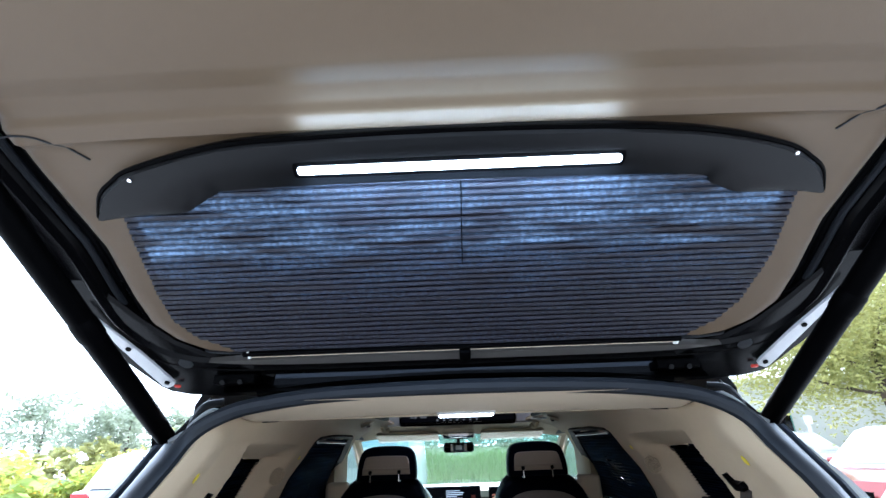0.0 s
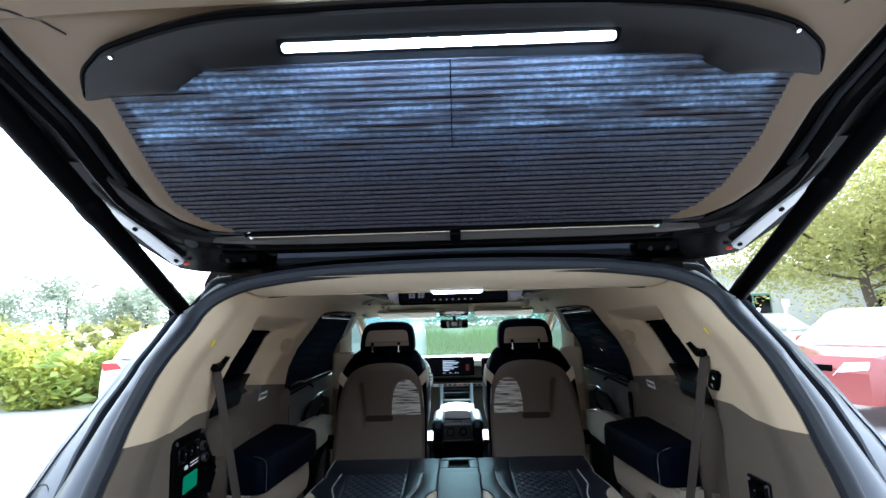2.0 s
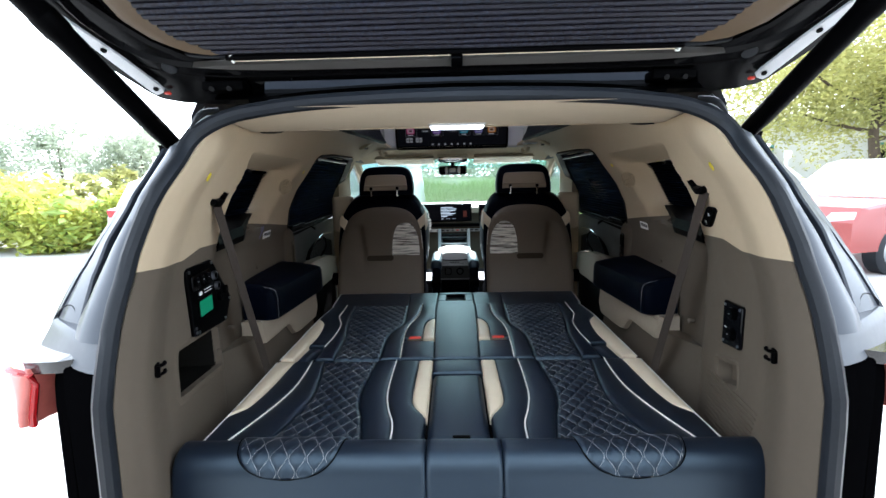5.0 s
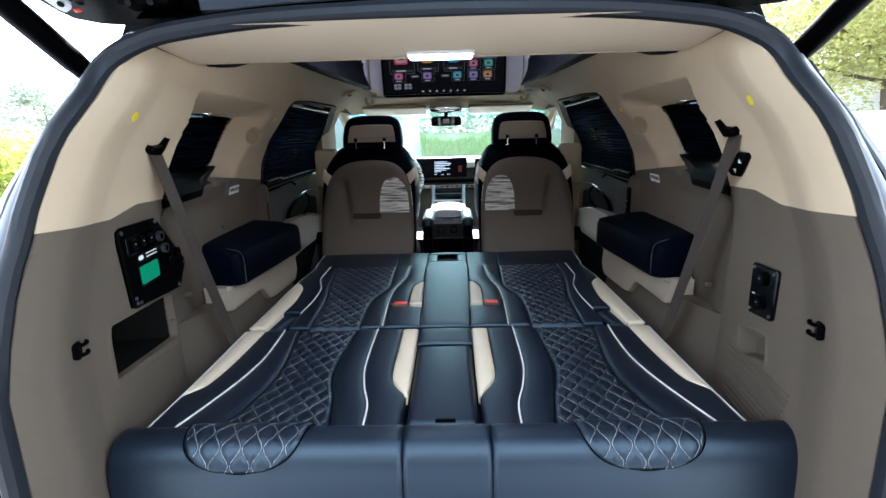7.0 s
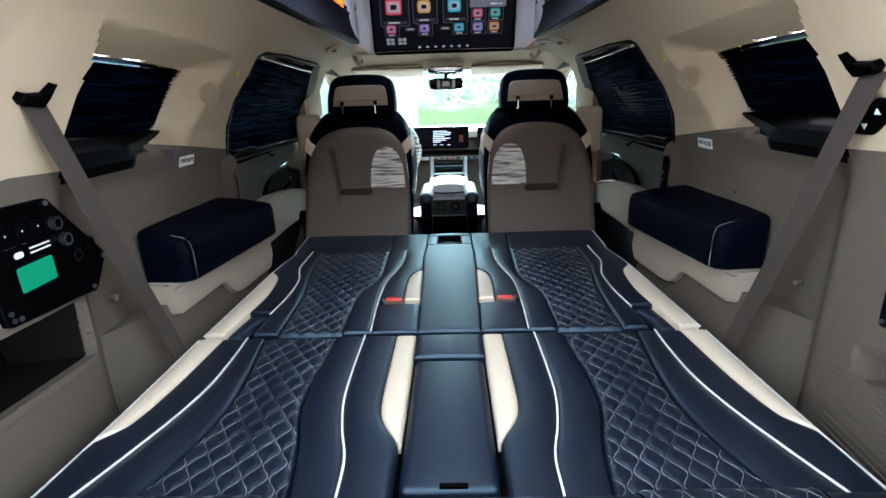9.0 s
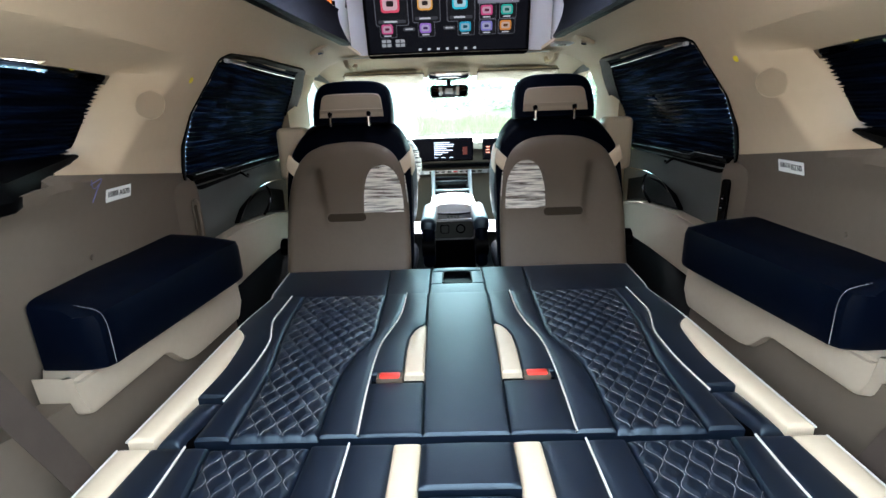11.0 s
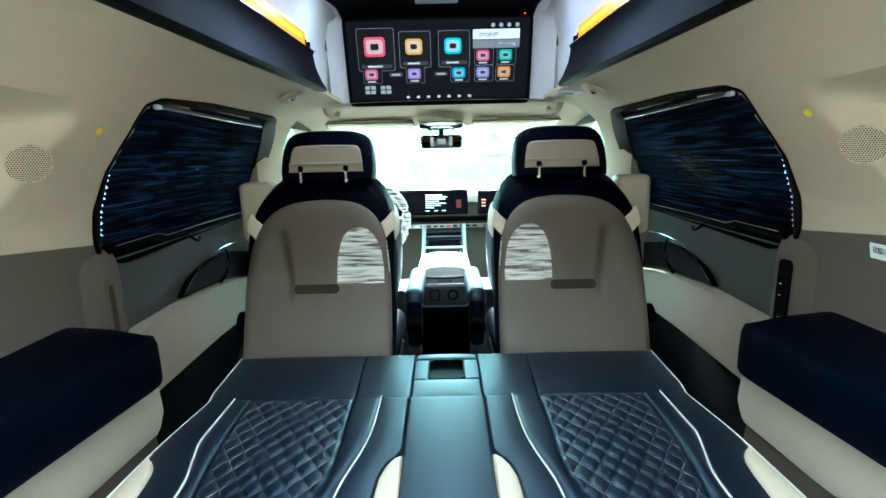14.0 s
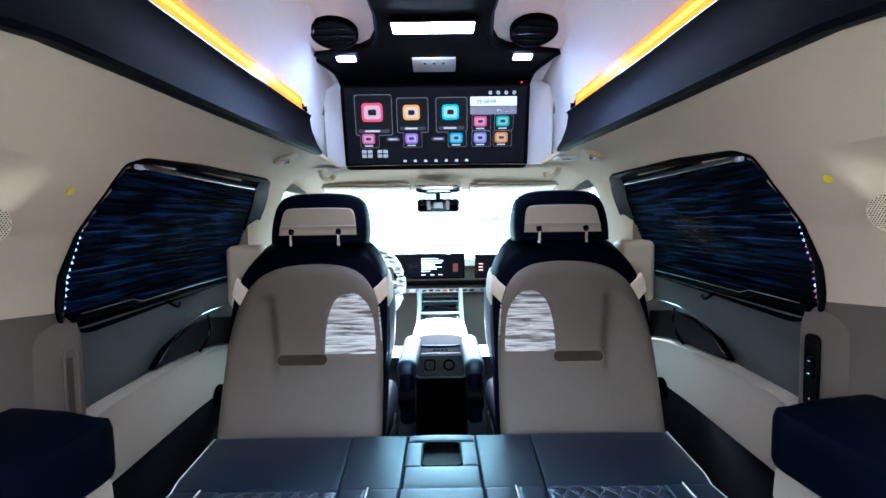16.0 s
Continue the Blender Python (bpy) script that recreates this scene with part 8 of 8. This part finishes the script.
for bx, h, n, sz, per, mt, lab in (((-13.0, -8.2, 9.8, 11.6), 1.95, 210, 0.085, 95, M_LEAF, "yellow-green climbing bush at the yard's edge"),
                                   ((-8.4, -4.8, 10.6, 13.0), 1.5, 200, 0.07, 95, M_LEAF, "low leafy shrub bank beside the yard"),
                                   ((-22, -14, 8.0, 14.0), 1.8, 160, 0.15, 45, M_LEAF, "ragged green hedge behind the yard"),
                                   ((-22, -6, 24, 30), 2.8, 170, 0.22, 40, M_LEAF2, "pale far hedge beyond the yard")):
    bu = thing("bush", ((bx[0] + bx[1]) / 2, (bx[2] + bx[3]) / 2, 0), lab, "bush", "bushes")
    v, f = leaves(clumps(n, bx, h), sz, per, (0.18, 0.18, 0.15))
    leaf_mesh("foliage", v, f, mt, bu)
    if bx[3] < 14 and bx[0] > -14:
        low = [(rng.uniform(bx[0], bx[1]), bx[2] - 0.1 + abs(rng.normal(0, 0.25)), rng.uniform(0.1, h * 0.8)) for _ in range(60)]
        v, f = leaves(low, 0.17, 5, (0.16, 0.10, 0.12))
        leaf_mesh("broad_leaves", v, f, M_LEAF3, bu)
        v, f = leaves(low[:26], 0.08, 7, (0.2, 0.12, 0.2))
        leaf_mesh("withered_leaves", v, f, M_LEAF4, bu)
    for _ in range(9):
        x, y = rng.uniform(bx[0], bx[1]), rng.uniform(bx[2], bx[3])
        part("stem", tube([(x, y, 0), (x + rng.normal(0, 0.06), y, h * 0.25), (x + rng.normal(0, 0.12), y + rng.normal(0, 0.1), h * 0.5)], [0.03, 0.022, 0.01], 6), M_BARK, bu)
for x, y, h in ((-20.0, 30.0, 4.6), (-27.0, 32.0, 5.6), (-15.5, 34.0, 5.0), (-32.0, 28.0, 5.2), (-24.0, 36.0, 5.4), (-18.0, 33.0, 4.2), (-22.5, 31.0, 4.0), (-29.5, 30.0, 4.4), (-12.5, 35.0, 4.6), (-35.0, 30.0, 4.8)):
    tr = thing("far_tree", (x, y, 0), "small far tree behind the hedge, haze put into its leaf colour", "tree", "far trees")
    part("trunk", tube([(x, y, 0), (x + 0.1, y, h * 0.4), (x, y + 0.1, h * 0.8)], [0.12, 0.09, 0.03], 7), M_BARK, tr)
    cs_ = [(x + rng.normal(0, 1.3), y + rng.normal(0, 1.0), h * rng.uniform(0.30, 1.0) ** 0.8) for _ in range(44)]
    v, f = leaves(cs_, 0.16, 45, 0.3)
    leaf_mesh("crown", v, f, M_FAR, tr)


def tree(x, y, h, r, n, lab):
    t = thing("tree", (x, y, 0), lab, "tree", "trees")
    bm = tube(smooth_line([(x, y, 0), (x + 0.1, y, h * 0.2), (x - 0.05, y + 0.05, h * 0.4), (x, y, h * 0.62)], 9), [0.17, 0.15, 0.14, 0.13, 0.12, 0.11, 0.09, 0.07, 0.05], 9)
    cents = []
    for k in range(9):
        a = k * 2.4
        z0 = h * (0.36 + 0.03 * k)
        e = Vector((x + math.cos(a) * r * 0.8, y + math.sin(a) * r * 0.8, z0 + h * 0.22))
        tube(smooth_line([(x, y, z0), (x + (e.x - x) * 0.5, y + (e.y - y) * 0.5, z0 + h * 0.08), tuple(e)], 7), [0.06, 0.05, 0.045, 0.035, 0.03, 0.02, 0.01], 6, bm=bm)
        for q in range(n // 9):
            u = rng.uniform(0.35, 1.15)
            cents.append((x + (e.x - x) * u + rng.normal(0, r * 0.22), y + (e.y - y) * u + rng.normal(0, r * 0.22), z0 + h * 0.20 * u + rng.normal(0, h * 0.07)))
    part("trunk", bm, M_BARK, t)
    v, f = leaves(cents, 0.062, 130, 0.28)
    leaf_mesh("crown", v, f, M_LEAF2, t)


tree(10.6, 12.2, 6.0, 3.3, 400, "broad yellow-green tree beside a grey building")
tree(16.5, 14.0, 6.0, 3.0, 250, "second leafy tree by the grey building")

bd = thing("grey_building", (18, 19, 0), "low grey rendered building with a green framed window", "building")
M_WALL = mat("grey_render", (0.62, 0.62, 0.60), 0.9, var=0.08, scale=1.2, bump=0.3, bscale=50)
part("wall", block((18.5, 20.0, 1.6), (22.0, 6.0, 3.2), 0.03), M_WALL, bd)
part("roof", block((18.5, 20.0, 3.28), (22.6, 6.6, 0.18), 0.03), M_WALL, bd)
for x in (10.6, 15.5):
    wq = part("window", block((x, 16.98, 1.7), (1.3, 0.06, 1.3), 0.02), mat("green_frame", (0.10, 0.26, 0.22), 0.4), bd, "green framed window")
    for dx in (-0.31, 0.31):
        part("pane", block((x + dx, 16.94, 1.7), (0.54, 0.02, 1.14), 0.004), M_GLOSS, wq)
pole = thing("sign_post", (7.6, 11.0, 0), "thin grey post with a small sign", "post")
part("post", tube([(7.6, 11.0, 0), (7.6, 11.0, 1.9)], 0.035, 8), M_PLATE, pole)
part("sign", block((7.6, 10.97, 1.82), (0.16, 0.02, 0.16), 0.005), M_LABEL, pole)


# the sky's pale reflection on car windows is put into the glass colour
M_CARGL = mat("sky_painted_glass", (0.50, 0.52, 0.54), 0.08, var=0.05, scale=2, coat=1.0)


def car(at, turn, paint, lab, roofm=None):
    c = thing("parked_car", at, lab, "car", "parked cars")
    m = Matrix.Translation(at) @ Euler((0, 0, radians(turn))).to_matrix().to_4x4()
    prof = [(-2.2, 0.35), (-2.2, 0.75), (-2.05, 0.95), (-1.35, 1.03), (-1.15, 1.07), (1.7, 1.07), (2.15, 1.02), (2.2, 0.7), (2.2, 0.35)]
    rows = []
    for w, k in ((-0.92, 0.96), (-0.88, 1.0), (-0.5, 1.01), (0.5, 1.01), (0.88, 1.0), (0.92, 0.96)):
        rows.append([m @ Vector((w, y * k, 0.35 + (z - 0.35) * (k if abs(w) > 0.9 else 1))) for y, z in prof])
    part("body", loft(rows, closed=True, caps=True), paint, c)
    cab = [(-1.15, 1.06), (-0.45, 1.56), (-0.1, 1.63), (1.1, 1.63), (1.75, 1.50), (2.0, 1.06)]
    part("cabin", loft([[m @ Vector((w * (1 if z < 1.2 else 0.86), y, z)) for y, z in cab] for w in (-0.83, -0.8, 0.8, 0.83)], closed=True, caps=True), roofm or paint, c)
    part("windscreen", slab([(-0.70, 1.11), (0.70, 1.11), (0.60, 1.52), (-0.60, 1.52)], lambda a, b, q: m @ Vector((a, -1.15 + (b - 1.06) * 1.4 - q - 0.012, b + 0.008)), 0.006), M_CARGL, c)
    for w in (-1, 1):
        part("side_window", slab([(-0.75, 1.12), (-0.3, 1.52), (1.2, 1.54), (1.7, 1.14)], lambda a, b, q: m @ Vector((w * ((0.83 - 0.30 * (b - 1.06)) + q + 0.004), a, b)), 0.006), M_CARGL, c)
        hlp = part("headlight", slab([(0.45, 0.70), (0.86, 0.74), (0.88, 0.90), (0.62, 0.88)], lambda a, b, q: m @ Vector((w * a, -2.205 - q + 0.06 * (a > 0.8), b)), 0.02, 0.004), M_CHROME, c)
        part("lamp_lens", slab([(0.50, 0.745), (0.82, 0.77), (0.83, 0.87), (0.62, 0.855)], lambda a, b, q: m @ Vector((w * a, -2.226 - q + 0.06 * (a > 0.8), b)), 0.006), M_CARGL, hlp)
        part("tail_light", slab([(0.50, 0.90), (0.86, 0.86), (0.90, 1.0), (0.60, 1.0)], lambda a, b, q: m @ Vector((w * a, 2.195 + q - 0.05 * (a > 0.8), b)), 0.03, 0.004), M_TAIL, c, "red tail light")
        part("wing_mirror", block(m @ Vector((w * 0.98, -0.75, 1.12)), (0.18, 0.10, 0.13), 0.03), paint, c)
        for y in (-1.4, 1.35):
            wl = part("wheel", tube([m @ Vector((w * 0.72, y, 0.34)), m @ Vector((w * 0.74, y, 0.34)), m @ Vector((w * 0.91, y, 0.34)), m @ Vector((w * 0.93, y, 0.34))], [0.30, 0.34, 0.34, 0.30], 24), M_SEAL, c)
            part("rim", tube([m @ Vector((w * 0.92, y, 0.34)), m @ Vector((w * 0.94, y, 0.34))], [0.23, 0.20], 18), M_STEEL, wl)
    part("grille", slab([(-0.42, 0.62), (0.42, 0.62), (0.46, 0.84), (-0.46, 0.84)], lambda a, b, q: m @ Vector((a, -2.205 - q, b)), 0.015, 0.003), M_BLACK, c)
    part("plate", slab(rounded(0.42, 0.10, 0.01, 2, 0, 0.52), lambda a, b, q: m @ Vector((a, -2.215 - q, b)), 0.01), M_LABEL, c, "blank white plate")
    return c


M_REDP = mat("red_car_paint", (0.24, 0.030, 0.025), 0.22, 0.2, var=0.08, scale=3, coat=0.8)
M_WHITEP = mat("white_car_paint", (0.75, 0.76, 0.77), 0.25, var=0.04, scale=3, coat=0.8)
car((7.1, 7.8, 0), -72, M_REDP, "red parked car with a pale roof", M_WHITEP)
car((9.6, 15.2, 0), 10, M_WHITEP, "white parked car beside the building")
car((-5.35, 10.5, 0), 178, M_WHITEP, "white parked car by the hedge")
vn = thing("white_van", (-1.9, 10.5, 0), "white parked van ahead of the car", "van")
part("body", loft([[Vector((-1.75 + x * k, y, z)) for x, z in ((-0.9, 0.3), (-0.95, 0.9), (-0.85, 1.75), (-0.7, 2.0), (0.7, 2.0), (0.85, 1.75), (0.95, 0.9), (0.9, 0.3))] for y, k in ((9.6, 0.94), (9.7, 1.0), (13.5, 1.0))], closed=True, caps=True), M_WHITEP, vn)
part("rear_window", block((-1.75, 9.62, 1.45), (1.2, 0.06, 0.5), 0.02), M_CARGL, vn)
for x in (-2.55, -0.95):
    part("wheel", tube([(x - 0.1, 10.3, 0.33), (x + 0.1, 10.3, 0.33)], 0.33, 20), M_SEAL, vn)

# unseen wall, added to keep low sky light out of the cabin
single("unseen_block_wall", block((0.3, -3.6, 1.5), (10.6, 0.25, 3.0), 0.01), mat("brown_light_block", (0.09, 0.085, 0.075), 0.9, var=0.15, scale=1.5, bump=0.4, bscale=50), "unseen plain brown wall added behind the car to block light", "wall", kind="structure")

# grass bank ahead of the car
rows = []
for y in np.linspace(12.5, 26, 30):
    rows.append([(x, y, max(0.004, ip(y, [12.5, 13.5, 18, 26], [0.0, 0.12, 0.9, 1.5]) + 0.12 * noise.noise((x * 0.5, y * 0.5, 2.0)))) for x in np.linspace(-14, 16, 50)])
single("grass_bank", loft(rows), mat("grassy_soil", (0.11, 0.16, 0.06), 0.95, var=0.3, scale=2, bump=0.6, bscale=30), "grassy bank ahead of the car", "bank", kind="structure")
n = 26000
gx, gy = rng.uniform(-8, 8, n), rng.uniform(12.6, 20, n)
gz = np.interp(gy, [12.5, 13.5, 18, 26], [0.0, 0.12, 0.9, 1.5])
hh = rng.uniform(0.15, 0.55, n) * (0.6 + 0.5 * np.sin(gx * 1.3) ** 2)
aa = rng.uniform(0, math.tau, n)
lx, ly = rng.normal(0, 0.10, n), rng.normal(0, 0.10, n)
w_ = 0.018
v = np.stack([np.stack([gx - w_ * np.cos(aa), gy - w_ * np.sin(aa), gz - 0.05], 1), np.stack([gx + w_ * np.cos(aa), gy + w_ * np.sin(aa), gz - 0.05], 1), np.stack([gx + lx, gy + ly, gz + hh], 1)], 1).reshape(-1, 3)
tagged(leaf_mesh("tall_grass", v, [(3 * i, 3 * i + 1, 3 * i + 2) for i in range(n)], M_GRASS), "tall green grass on the bank", "grass", kind="stuff")
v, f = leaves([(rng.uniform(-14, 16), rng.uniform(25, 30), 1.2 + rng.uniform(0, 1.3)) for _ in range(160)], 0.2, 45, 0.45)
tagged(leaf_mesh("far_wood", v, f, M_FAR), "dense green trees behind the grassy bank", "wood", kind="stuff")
